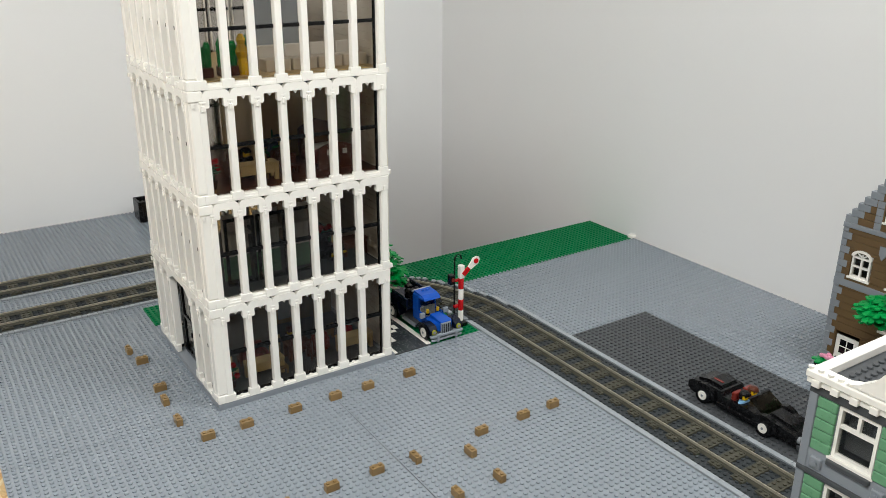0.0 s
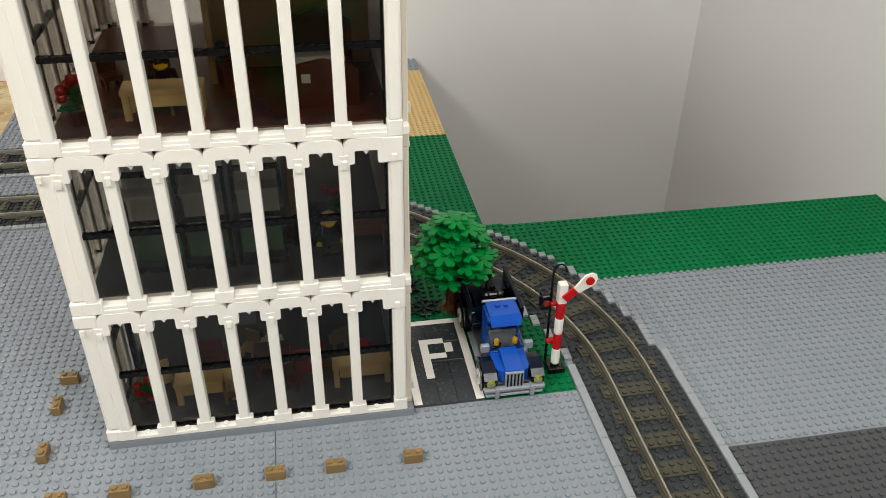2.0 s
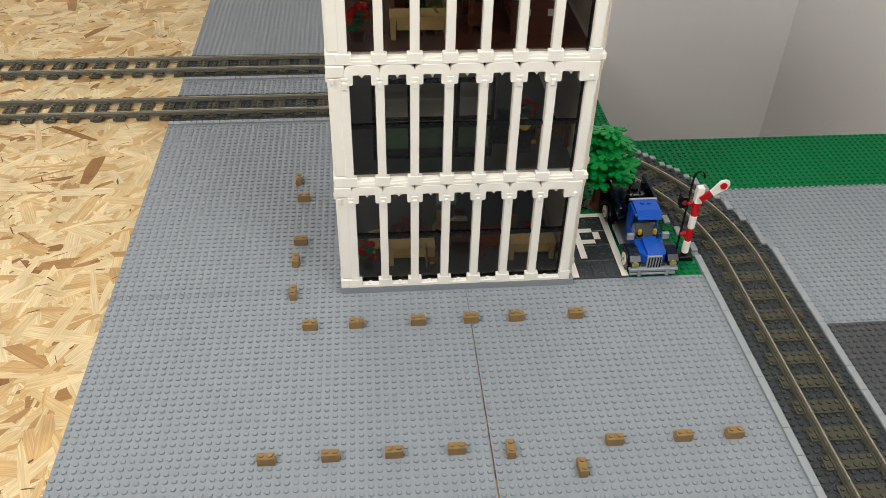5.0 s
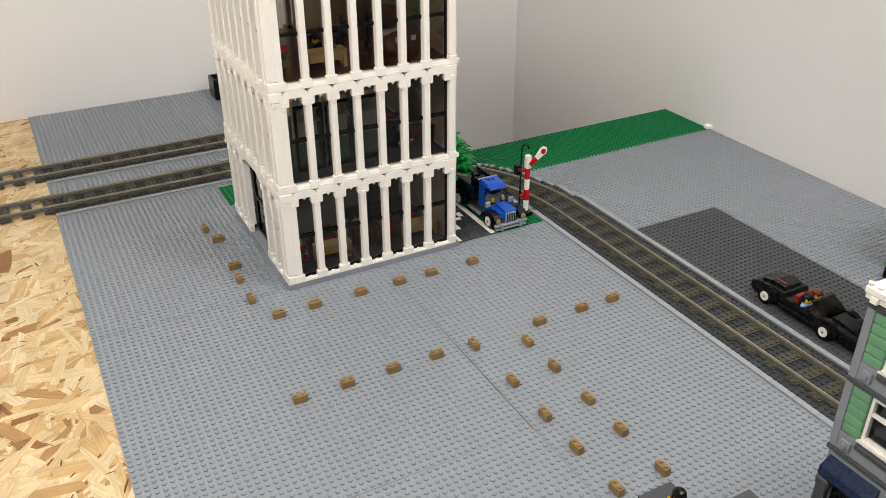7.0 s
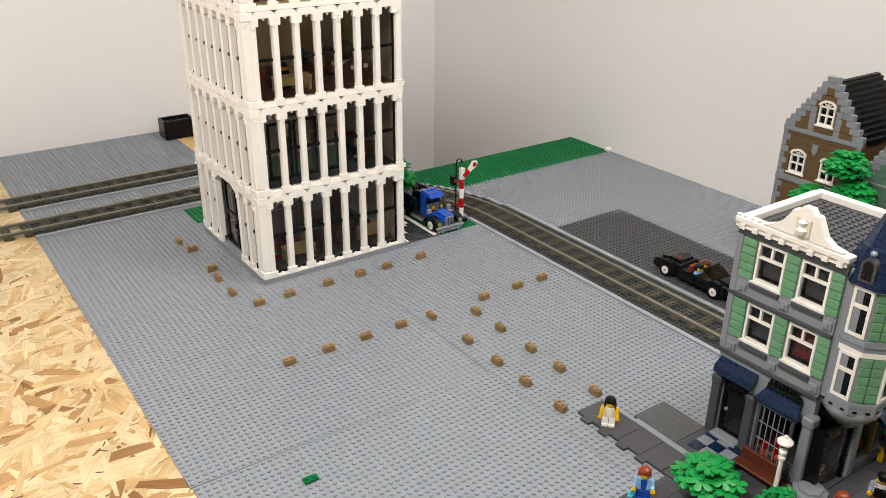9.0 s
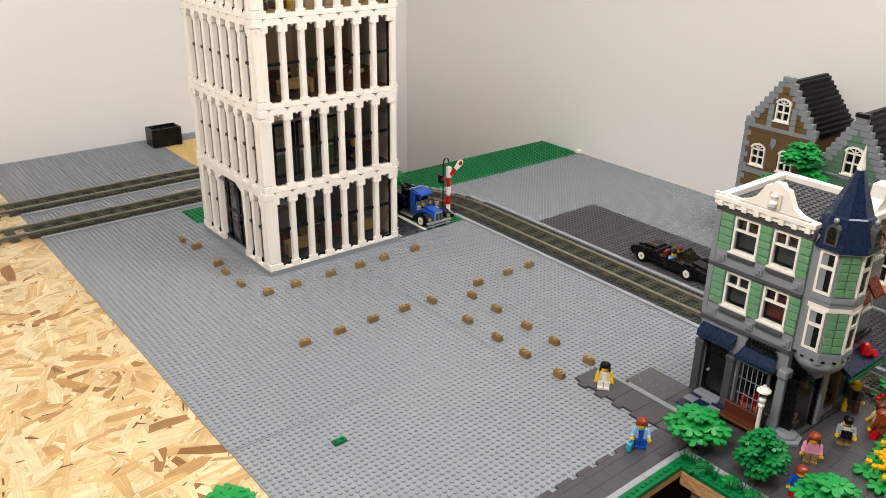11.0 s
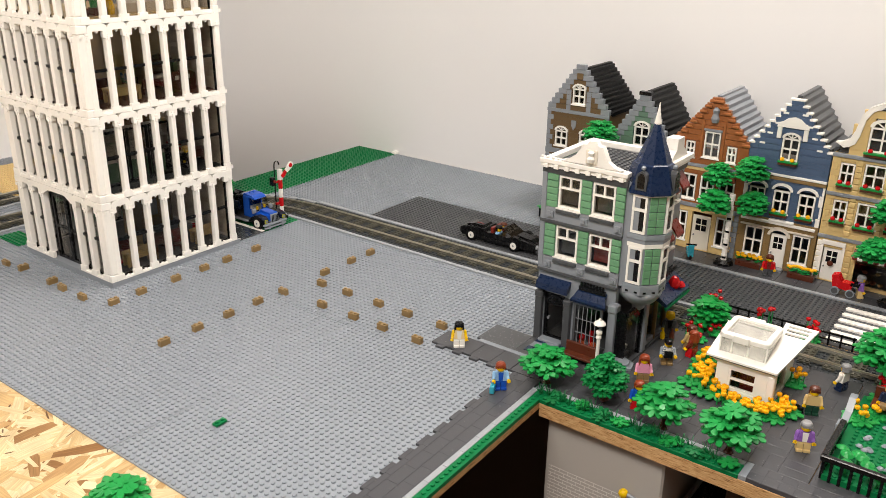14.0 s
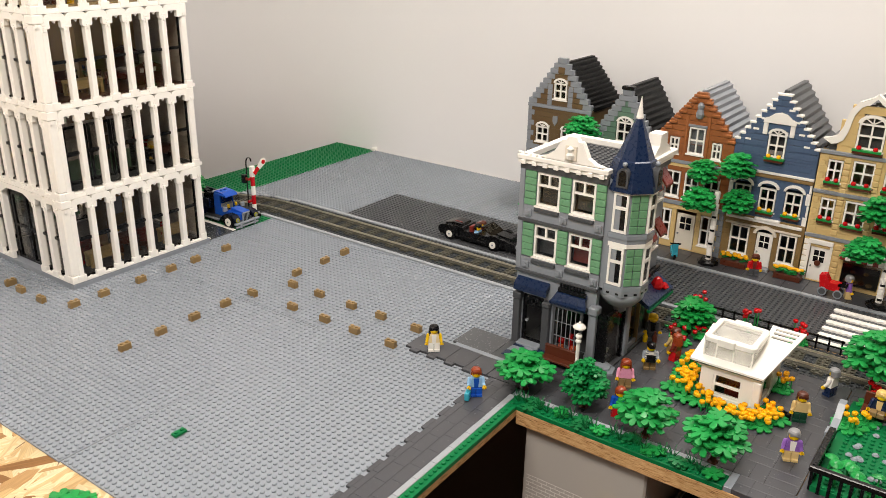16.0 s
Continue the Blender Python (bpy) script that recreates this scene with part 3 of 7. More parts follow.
endp = Solid().box(29.95, 31.27, 0, 1.1, 2.2, 15.4, ch=0.22).box(29.9, 31.32, -0.05, 1.2, 0.82, 2.3, ch=0.08)
endp.box(29.4, 31.3, -0.07, 1.2, 14.4, 16.8, ch=0.1).box(30.2, 30.7, -0.25, 0, 14.5, 15.2, ch=0.06)
ENDPOST = endp.mesh("corner_post", [WHITE])
# cream again, for the shade on this right-hand post
sidep = Solid().box(31.33, 31.95, 1.15, 2.2, 1.4, 15.2, ch=0.12).box(31.3, 32.0, 1.1, 2.3, 15.2, 16.6, ch=0.08).box(31.3, 32.0, 1.1, 2.3, 0.82, 1.4, ch=0.06)
SIDEPOST = sidep.mesh("side_post", [CREAM])


def tower_side(m, bays, kind, door=(), end=False):
    """One side of every storey, from its left end as seen from outside; end: a slim post closes its right end."""
    for k in range(STOREYS):
        lift = at(0, 0, RISE + k * PITCH) @ Matrix.Scale(PITCH / 16.0, 4, (0, 0, 1))
        if kind == "windows":
            part("corner_post", POST, WHITE, tower, m=m @ lift @ at(0, 0, 0))
        if end:
            part("corner_post", ENDPOST, WHITE, tower, m=m @ lift)
            part("side_post", SIDEPOST, CREAM, tower, "cream side post, its shade put into the colour", m=m @ lift)
        elif kind == "windows":
            part("column", COLUMN, WHITE, tower, m=m @ lift @ at(2 + 4 * bays, 0, 0))
            part("column_foot", FOOT, WHITE, tower, m=m @ lift @ at(2 + 4 * bays, 0, 0))
        for i in range(bays):
            x = 2 + 4 * i
            if kind == "windows":
                at_door = k == 0 and i in door
                if not (k == 0 and i in door[1:]):
                    part("column", COLUMN, WHITE, tower, m=m @ lift @ at(x, 0, 0))
                    part("column_foot", FOOT, WHITE, tower, m=m @ lift @ at(x, 0, 0))
                if at_door:
                    if i == door[0]:
                        part("door_frame", DOORJAMB, BLACK, tower, "black door frame", m=m @ lift @ at(x, 1.5, 0))
                        part("arch", DOORARCH, WHITE, tower, m=m @ lift @ at(x, 0, 0))
                    else:
                        leaf = part("door_leaf", DOORLEAF, BLACK, tower, "black framed glass door leaf", m=m @ lift @ at(x - 2.95 + (i - door[1]) * 1.02, 1.5, 0))
                        part("pane", DOORPANE, SMOKE, leaf)
                        if i == door[-1]:
                            part("knob", KNOB, BLACK, leaf)
                else:
                    part("sill_plate", SILL if k else SILLST, WHITE, tower, m=m @ lift @ at(x, 0, 0))
                    part("arch", ARCH, WHITE, tower, m=m @ lift @ at(x, 0, 0))
                    w = part("window_frame", FRAME, BLACK, tower, "black window frame", m=m @ lift @ at(x, 0.8, 0))
                    part("pane", PANE, SMOKE, w)
            else:
                part("sill_plate", SILL, WHITE, tower, m=m @ lift @ at(x, 0, 0))
                for j in range(12):
                    part("brick", PANELBRICK, CREAM, tower, m=m @ lift @ at(x, 0.4, 1.2 * j))
                part("column", HALFCOL, CREAM, tower, m=m @ lift @ at(x, 0, 0))
                part("arch", ARCH, WHITE, tower, m=m @ lift @ at(x, 0, 0))


tower_side(at(0, 0, 0), 7, "windows", end=True)
tower_side(at(0, TD, 0, -90), 7, "windows", (2, 3, 4))
tower_side(at(32, 0, 0, 90), 7, "panels")
tower_side(at(32, TD, 0, 180), 7, "windows")
for k in range(1, STOREYS):
    z = k * PITCH + 0.3
    part("floor_slab", Solid().box(0.1, 31.9, 0.1, TD - 0.1, z + 0.8, z + 1.55, ch=0.05), WHITE, tower)
    part("carpet", Solid().box(1.6, 30.4, 1.6, TD - 1.6, z + 1.55, z + 1.7), (BEDG, BROWN, TAN)[k - 1], tower)
part("carpet", Solid().box(1.6, 30.4, 1.6, TD - 1.6, 0.9, 1.1), DGREY, tower)
for k in range(STOREYS - 1):
    part("ceiling_panel", Solid().box(1.6, 30.4, 1.6, TD - 1.6, k * PITCH + 17.0, k * PITCH + 17.3), LGREY, tower)

# ---- what stands inside the tower ----
def room_z(k):
    return 1.1 if k == 0 else k * PITCH + 2.0


def desk(x, y, k, w, d, h, mat, label):
    ob = thing("desk", label, "desk", at(x, y, room_z(k)), group="furniture in the tower")
    part("top", Solid().box(0, w, 0, d, h - 0.5, h, ch=0.06), mat, ob)
    for a, b in ((0.1, 0.1), (w - 0.7, 0.1), (0.1, d - 0.7), (w - 0.7, d - 0.7)):
        part("leg", Solid().box(a, a + 0.6, b, b + 0.6, 0, h - 0.5), mat, ob)
    part("drawer_front", Solid().box(0.8, w - 0.8, 0.02, 0.3, h - 1.6, h - 0.5, ch=0.05), mat, ob)
    return ob


def pot_plant(x, y, k, bloom, label, seed, leaf="dark", h=3.6):
    rnd = random.Random(seed)
    ob = thing("pot_plant", label, "plant", at(x, y, room_z(k)), group="plants in the tower")
    part("pot", Solid().lathe(0, 0, [(0.8, 0), (1.1, 1.4), (0.9, 1.4)], 10), BROWN, ob)
    part("stem", Solid().lathe(0, 0, [(0.2, 1.2), (0.15, h)], 6), DLEAF, ob)
    for i in range(5):
        part("leaf", rnd.choice(LEAVES_IN[leaf]), None, ob, m=at(rnd.uniform(-0.6, 0.6), rnd.uniform(-0.6, 0.6), 1.4 + 0.45 * i, rnd.random() * 360) @ Matrix.Scale(0.8, 4))
    if bloom:
        for i in range(8):
            part("flower", Solid().ball(rnd.uniform(-1.1, 1.1), rnd.uniform(-1.1, 1.1), rnd.uniform(2.2, h + 0.8), 0.5, 8), bloom, ob)
    return ob


def star(r, n):
    pts = [(r * (1, 0.6)[i % 2] * math.cos(math.pi * i / n), r * (1, 0.6)[i % 2] * math.sin(math.pi * i / n)) for i in range(2 * n)]
    return Solid().prism(pts, 0, 0.2, axis="z")


LEAVES_IN = {"dark": [star(1.3, 5).mesh("leaf", [DLEAF])], "bright": [star(1.3, 6).mesh("leaf", [LEAFG])]}


def armchair(x, y, k, turn, mat, label):
    ob = thing("armchair", label, "armchair", at(x, y, room_z(k), turn), group="furniture in the tower")
    part("seat", Solid().box(-1.5, 1.5, -1.4, 1.2, 0.3, 1.6, ch=0.12), mat, ob)
    part("backrest", Solid().box(-1.5, 1.5, 1.2, 1.9, 0.3, 3.8, ch=0.12), mat, ob)
    for e in (-1, 1):
        part("armrest", Solid().box(e * 1.75 - 0.3, e * 1.75 + 0.3, -1.4, 1.4, 0.3, 2.4, ch=0.1), mat, ob)
    for a in (-1.2, 1.2):
        part("leg", Solid().box(a - 0.2, a + 0.2, -1.2, -0.8, 0, 0.3), BLACK, ob)


def partition(x0, x1, y0, y1, k, mat, label):
    single("partition", Solid().box(x0, x1, y0, y1, room_z(k), k * PITCH + 17.0), mat, label, "partition", kind="structure")


# ground floor: desks, red plants, hanging sign
pot_plant(3.6, 4.6, 0, RED, "red flowering toy plant inside the tower window", 1)
desk(6.6, 4.2, 0, 6.5, 2.4, 3.0, TAN, "tan toy desk behind the tower window")
desk(23.6, 4.4, 0, 6.5, 2.4, 3.0, TAN, "tan toy desk behind the tower window")
armchair(10.0, 9.0, 0, 0, DRED, "dark red toy armchair on the ground floor")
armchair(21.0, 9.0, 0, 180, DRED, "dark red toy armchair on the ground floor")
desk(15.0, 7.0, 0, 4.0, 3.0, 3.2, BROWN, "brown toy counter on the ground floor")
single("hanging_sign", Solid().box(-1.4, 1.4, -0.15, 0.15, 0, 3.4, ch=0.05).box(-0.1, 0.1, -0.1, 0.1, 3.4, 6.6), LGREY, "pale hanging board inside the ground floor", "sign", at(14.6, 6.2, 10.0))
partition(18.0, 30.4, 22.0, 22.8, 0, DTAN, "tan inner wall on the ground floor")
def chair(x, y, k, turn, mat):
    ob = thing("toy_chair", "small toy chair inside the tower", "chair", at(x, y, room_z(k), turn), group="chairs in the tower")
    part("seat", Solid().box(-0.9, 0.9, -0.9, 0.9, 0.9, 1.3, ch=0.05), mat, ob)
    part("backrest", Solid().box(-0.9, 0.9, 0.6, 0.9, 1.3, 3.0, ch=0.05), mat, ob)
    for a in (-0.7, 0.7):
        for b in (-0.7, 0.7):
            part("leg", Solid().box(a - 0.15, a + 0.15, b - 0.15, b + 0.15, 0, 0.9), mat, ob)


for x, y, k, turn, mat in ((5.0, 8.0, 0, 20, TAN), (8.2, 11.0, 0, 180, BROWN), (12.6, 4.6, 0, 90, DTAN), (14.4, 12.0, 0, -30, TAN), (19.4, 5.6, 0, 60, BROWN), (24.6, 12.0, 0, 200, DTAN), (27.8, 9.6, 0, 140, RED), (5.2, 12.6, 2, 30, BROWN), (12.0, 6.0, 2, -80, DTAN), (17.6, 6.6, 2, 0, BROWN)):
    chair(x, y, k, turn, mat)
# first floor: green glazed cases, stage with a figure
for k, x in enumerate((5.0, 10.2, 15.4)):
    ob = thing("display_case", "glass display case with pale racks and dusty green back", "display case", at(x, 5.0, room_z(1)), group="glass cases in the tower")
    part("backing", Solid().box(0.2, 4.6, 2.2, 2.5, 0, 4.0, ch=0.05), SANDGREEN, ob)
    part("rack", Solid().box(0.3, 4.5, 2.2, 2.4, 4.0, 11.0), WHITE, ob)
    for i in range(4):
        part("rack_bar", Solid().box(0.5 + 1.05 * i, 0.75 + 1.05 * i, 1.9, 2.2, 4.0, 11.0), WHITE, ob)
    part("case_frame", Solid().ring(0, 4.8, 0, 11.0, 0.4, -0.2, 0.3), BLACK, ob)
    part("case_bar", Solid().box(0.4, 4.4, -0.15, 0.25, 5.4, 5.8), BLACK, ob)
    part("shelf", Solid().box(0.3, 4.5, 0.3, 2.2, 8.0, 8.3), WHITE, ob)
    part("case_glass", Solid().box(0.4, 4.4, 0.0, 0.08, 0.4, 10.6), CLEAR, ob)
desk(26.0, 6.4, 1, 4.6, 2.4, 3.0, BROWN, "brown toy desk on the first floor")
armchair(22.4, 8.4, 1, -20, BLACK, "black toy armchair on the first floor")
partition(20.6, 21.2, 10.0, 30.0, 1, DTAN, "tan inner wall on the first floor")
pot_plant(25.4, 12.0, 1, RED, "red flowering toy plant on the first floor", 5)
# second floor: sitting room with a bed
pot_plant(3.6, 4.6, 2, RED, "red flowering toy plant inside the tower window", 2)
desk(7.4, 4.2, 2, 7.0, 2.6, 2.8, TAN, "long tan toy table on the second floor")
armchair(9.6, 9.0, 2, 0, BROWN, "brown toy armchair on the second floor")
partition(14.4, 15.0, 12.0, 30.0, 2, TAN, "tan inner wall on the second floor")
partition(14.4, 30.0, 16.0, 16.6, 2, TAN, "tan inner wall on the second floor")
bed = thing("toy_bed", "dark red-brown toy bed with white pillow", "bed", at(21.5, 5.0, room_z(2)))
part("headboard", Solid().prism([(0, 0), (6.5, 0), (6.5, 5.4), (5.2, 6.2), (3.25, 6.8), (1.3, 6.2), (0, 5.4)], 7.4, 8.0), BROWN, bed)
part("footboard", Solid().prism([(0, 0), (6.5, 0), (6.5, 3.4), (5.2, 4.0), (3.25, 4.4), (1.3, 4.0), (0, 3.4)], 0, 0.6), BROWN, bed)
part("mattress", Solid().box(0.2, 6.3, 0.6, 7.4, 0.8, 2.0, ch=0.15), DRED, bed)
part("pillow", Solid().box(0.8, 5.7, 5.2, 7.2, 2.0, 2.8, ch=0.3), WHITE, bed)
part("inlay", Solid().box(1.4, 2.2, -0.1, 0, 2.4, 3.2).box(4.2, 5.0, -0.1, 0, 2.4, 3.2), WHITE, bed)
pot_plant(16.6, 12.0, 2, SANDBLUE, "blue flowering toy plant on the second floor", 7, "bright", 6.0)
desk(15.6, 10.4, 2, 2.4, 2.4, 3.0, BROWN, "brown toy side table on the second floor")
# top floor, open to the sky of the room: pale seats and cactus
for k, x in enumerate((4.0, 7.8)):
    ob = thing("toy_cactus", "green toy cactus in a brown pot", "cactus", at(x, 5.0, room_z(3)), group="cacti on the top floor")
    part("pot", Solid().box(-1.4, 1.4, -1, 1, 0, 1.4, ch=0.1), BROWN, ob)
    for e, h in ((-0.9, 4.8), (0.0, 3.8), (0.9, 4.4)):
        part("arm", Solid().lathe(e, 0, [(0.5, 1.3), (0.6, 2), (0.6, h - 0.2), (0.3, h + 0.5)], 8), LEAFG, ob)
single("toy_statue", Solid().lathe(0, 0, [(0.8, 0), (1.0, 1.0), (0.7, 2.4), (1.1, 3.4), (0.5, 4.4), (0.7, 5.0), (0.3, 5.8)], 9), [YELLOW], "yellow and red carved toy figure", "statue", at(9.9, 4.6, room_z(3)))
for k in range(4):
    ob = thing("toy_sofa", "white toy sofa along the top floor windows", "sofa", at(13.4 + 4.3 * k, 4.4, room_z(3)), group="pale seats on the top floor")
    part("seat", Solid().box(0, 4.0, 0, 2.6, 0, 1.8, ch=0.12), CREAM, ob)
    part("backrest", Solid().box(0, 4.0, 2.6, 3.3, 0, 3.6, ch=0.12), WHITE, ob)
for x in (12.6, 18.6):
    pot_plant(x, 10.0, 3, None, "dark green toy plant on the top floor", int(x), h=5.0)
partition(22.0, 22.6, 9.0, 30.0, 3, LGREY, "grey inner wall on the top floor")

# ---- gabled houses ----
def sash(parent, x0, x1, z0, z1, y=0.0, frame_mat=None, cross=True, arch=False, name="window"):
    """A window set into an opening: a frame with bars, and a dark pane behind."""
    fm = frame_mat or WHITE
    t = 0.32
    s = Solid().ring(x0, x1, z0, z1, t, y - 0.1, y + 0.5)
    xm, zm = (x0 + x1) / 2, z0 + (z1 - z0) * (0.52 if cross else 0.62)
    ob = part(name, s, fm, parent, "white window frame with glazing bars")
    part("glazing_bar", Solid().box(xm - 0.16, xm + 0.16, y - 0.02, y + 0.4, (z0 + t) if cross else zm + 0.16, z1 - t), fm, ob)
    part("glazing_bar", Solid().box(x0 + t, x1 - t, y - 0.025, y + 0.4, zm - 0.16, zm + 0.16), fm, ob)
    part("sill", Solid().box(x0 - 0.3, x1 + 0.3, y - 0.35, y, z0 - 0.3, z0), fm, ob)
    part("pane", Solid().box(x0 + t, x1 - t, y + 0.28, y + 0.34, z0 + t, z1 - t), CLEAR, ob)
    if arch:
        w = (x1 - x0) / 2
        rim = [(xm + w * 1.12 * math.cos(a), z1 + w * 0.75 * math.sin(a)) for a in [math.pi * k / 10 for k in range(11)]]
        inner = [(xm + w * 0.8 * math.cos(a), z1 + w * 0.5 * math.sin(a)) for a in [math.pi * k / 10 for k in range(10, -1, -1)]]
        part("arch", Solid().prism(rim + inner, y - 0.25, y + 0.4), fm, ob)
        glass = Solid().prism(inner, y + 0.2, y + 0.26)
        part("arch_pane", glass, CLEAR, ob)
        for a in (0.8, 1.57, 2.34):
            c, d = math.cos(a), math.sin(a)
            ray = Solid().prism([(xm - 0.12 * d, z1 + 0.12 * c), (xm + 0.12 * d, z1 - 0.12 * c), (xm + w * 0.85 * c + 0.12 * d, z1 + w * 0.55 * d - 0.1 * c), (xm + w * 0.85 * c - 0.12 * d, z1 + w * 0.55 * d + 0.1 * c)], y + 0.0, y + 0.2)
            part("glazing_bar", ray, fm, ob)
    return ob


def house_door(parent, x0, x1, z0, z1, y=0.0, mat=None):
    d = part("door", Solid().box(x0, x1, y, y + 0.4, z0, z1, ch=0.05), mat or WHITE, parent, "white panelled door with four small panes")
    xm, w, h = (x0 + x1) / 2, x1 - x0, z1 - z0
    for i in (0, 1):
        for j in (0, 1):
            a, b = xm - w * 0.3 + i * w * 0.32, z0 + h * 0.56 + j * h * 0.19
            part("pane", Solid().box(a, a + w * 0.27, y - 0.03, y + 0.1, b, b + h * 0.16), BLACK, d)
    part("handle", Solid().cyl(x0 + w * 0.14, z0 + h * 0.42, y - 0.3, y, 0.18, 8, axis="y"), CHROME, d)
    return d


def stepped_gable(house, w, eave, peak, wall, edge, depth, holes, step=1.2, edge_w=1.2, cap=False):
    """A gable wall that climbs in steps to its peak, edged with blocks of another colour."""
    n = round((peak - eave) / step)
    blocks = []
    for k in range(n):
        half = w / 2 - (w / 2 - 1.2) * (k / max(1, n - 1))
        a, b, z = w / 2 - half, w / 2 + half, eave + k * step
        if half > edge_w:
            x0, x1 = a + edge_w * 0.9, b - edge_w * 0.9
            gaps = sorted((h[0], h[1]) for h in holes if h[2] < z + step / 2 < h[3] and h[1] > x0 and h[0] < x1)
            for g0, g1 in gaps + [(x1, x1)]:
                if g0 - x0 > 0.1:
                    part("gable_brick", Solid().box(x0 + 0.02, g0 - 0.02, -0.08, 1, z + 0.03, z + step - 0.03, ch=0.05), wall, house)
                x0 = g1
        for x0, x1 in ((a, a + edge_w), (b - edge_w, b)) if half > edge_w + 0.05 else ((a, b),):
            blocks.append((x0, x1, z, z + step))
    for x0, x1, z0, z1 in blocks:
        s = Solid().box(x0 + 0.03, x1 - 0.03, -0.14, 1.0, z0 + 0.03, z1 - 0.03, ch=0.05)
        part("gable_block", s, edge, house)
        if cap:
            m_ = (x0 + x1) / 2
            c0, c1 = (x0 - 0.25, x1 + 0.25) if abs(m_ - w / 2) < 0.3 else (x0 - 0.25, x0 + 1.0) if m_ < w / 2 else (x1 - 1.0, x1 + 0.25)
            part("coping", Solid().box(c0, c1, -0.25, 1.05, z1 - 0.4, z1, ch=0.04), WHITE, house)


def ridge_roof(house, w, eave, peak, y0, y1, mat, rows=9):
    roof = part("roof", Solid().prism([(0.4, eave), (w - 0.4, eave), (w / 2, peak - 0.6)], y0, y1), mat, house)
    for side in (0, 1):
        for k in range(rows):
            t0, t1 = k / rows, (k + 1) / rows
            xa, xb = 0.1 + (w / 2 - 0.1) * t0, 0.1 + (w / 2 - 0.1) * t1
            za, zb = eave + (peak - eave) * t0, eave + (peak - eave) * t1
            out = [(xa - 0.35, za - 0.1), (xa - 0.35, za + 0.75), (xb - 0.05, zb + 0.1), (xb, zb - 0.2)]
            if side:
                out = [(w - x, z) for x, z in out][::-1]
            part("roof_slat", Solid().prism(out, y0 + 0.0, y1 + 0.3), mat, roof)
    part("ridge", Solid().box(w / 2 - 0.5, w / 2 + 0.5, y0, y1 + 0.2, peak - 0.1, peak + 0.35, ch=0.08), mat, roof)


def house_shell(name, label, y_left, w, eave, wall, depth=15.0, ground=None, ground_h=0.0, holes=(), mats=None):
    """The thing itself with its side walls and a holed front of one or two colours, facing the street."""
    ob = thing(name, label, "house", at(92, y_left, 0, -90), group="row of gabled houses")
    front = Solid()
    if ground_h:
        part("ground_floor_wall", Solid().holed(0.02, w - 0.02, 0.4, ground_h, 0, 1, holes, course=1.2), ground, ob)
    front.holed(0.02, w - 0.02, ground_h if ground_h else 0.4, eave, 0, 1, holes, course=1.2)
    part("front_wall", front, wall, ob)
    for x0, x1 in ((0.02, 1.0), (w - 1.0, w - 0.02)):
        part("side_wall", Solid().box(x0, x1, 1, depth, 0.4, eave), wall, ob)
    part("back_wall", Solid().box(1, w - 1, depth - 1, depth, 0.4, eave), wall, ob)
    part("floor_plate", Solid().box(0, w, -0.2, depth, 0, 0.4), DGREY, ob)
    for z in (10.6, eave - 0.4):
        part("storey_floor", Solid().box(1, w - 1, 1, depth - 1, z, z + 0.4), DGREY, ob)
    return ob


def quoins(house, w, z0, z1, mat, wide=1.7, narrow=1.0, step=1.2):
    k = 0
    z = z0
    while z < z1 - 0.2:
        c = wide if k % 2 == 0 else narrow
        for x0, x1 in ((0, c), (w - c, w)):
            part("quoin", Solid().box(x0 + 0.02, x1 - 0.02, -0.16, 0.5, z + 0.03, min(z + step, z1) - 0.03, ch=0.05), mat, house)
        z += step
        k += 1


def band(house, w, z, mat, h=0.5, out=0.3):
    part("string_course", Solid().box(-0.05, w + 0.05, -out, 0.4, z, z + h, ch=0.06), mat, house)


def window_box(house, x0, x1, z, bloom):
    b = part("window_box", Solid().box(x0, x1, -1.0, -0.1, z, z + 0.5, ch=0.05), BROWN, house, "window box with leaves and flowers")
    s = Solid()
    x = x0 + 0.25
    while x < x1:
        s.box(x - 0.3, x + 0.3, -1.1, -0.2, z + 0.5, z + 0.85)
        x += 0.55
    part("leaves", s, LEAFG, b)
    for t in (0.2, 0.75):
        part("flower", Solid().ball(x0 + (x1 - x0) * t, -0.7, z + 1.15, 0.48, 8), bloom, b)


# brown house
H = [(6.2, 9.8, 28.6, 33.2), (2.2, 5.8, 18.2, 22.6), (8.6, 12.2, 18.2, 22.6), (2.0, 6.2, 0.6, 8.4), (9, 13, 2.5, 8.4), (9, 13, 11, 16)]
h1 = house_shell("brown_house", "brown brick toy house with grey quoins and a stepped gable", -43.0, 16, 27.2, UMBER, holes=H)
quoins(h1, 16, 0.4, 27, MGREY)
band(h1, 16, 16.4, MGREY, 1.2, 0.2)
band(h1, 16, 26.4, MGREY, 0.8, 0.3)
stepped_gable(h1, 16, 27.2, 38.4, UMBER, MGREY, 17, H, edge_w=2.2)
ridge_roof(h1, 16, 27.0, 36.6, 1, 15, SLATEB, 11)
sash(h1, 6.4, 9.6, 28.8, 32.4, arch=True)
sash(h1, 2.4, 5.6, 18.4, 22.0, arch=True)
sash(h1, 8.8, 12.0, 18.4, 22.0, arch=True)
sash(h1, 9.1, 12.9, 2.6, 8.3)
sash(h1, 9.1, 12.9, 11.1, 15.9)
house_door(h1, 2.1, 6.1, 0.6, 7.6, 0.2)
part("keystone", Solid().box(7.2, 8.8, -0.3, 0.4, 34.6, 36.0, ch=0.1), UMBER, h1)
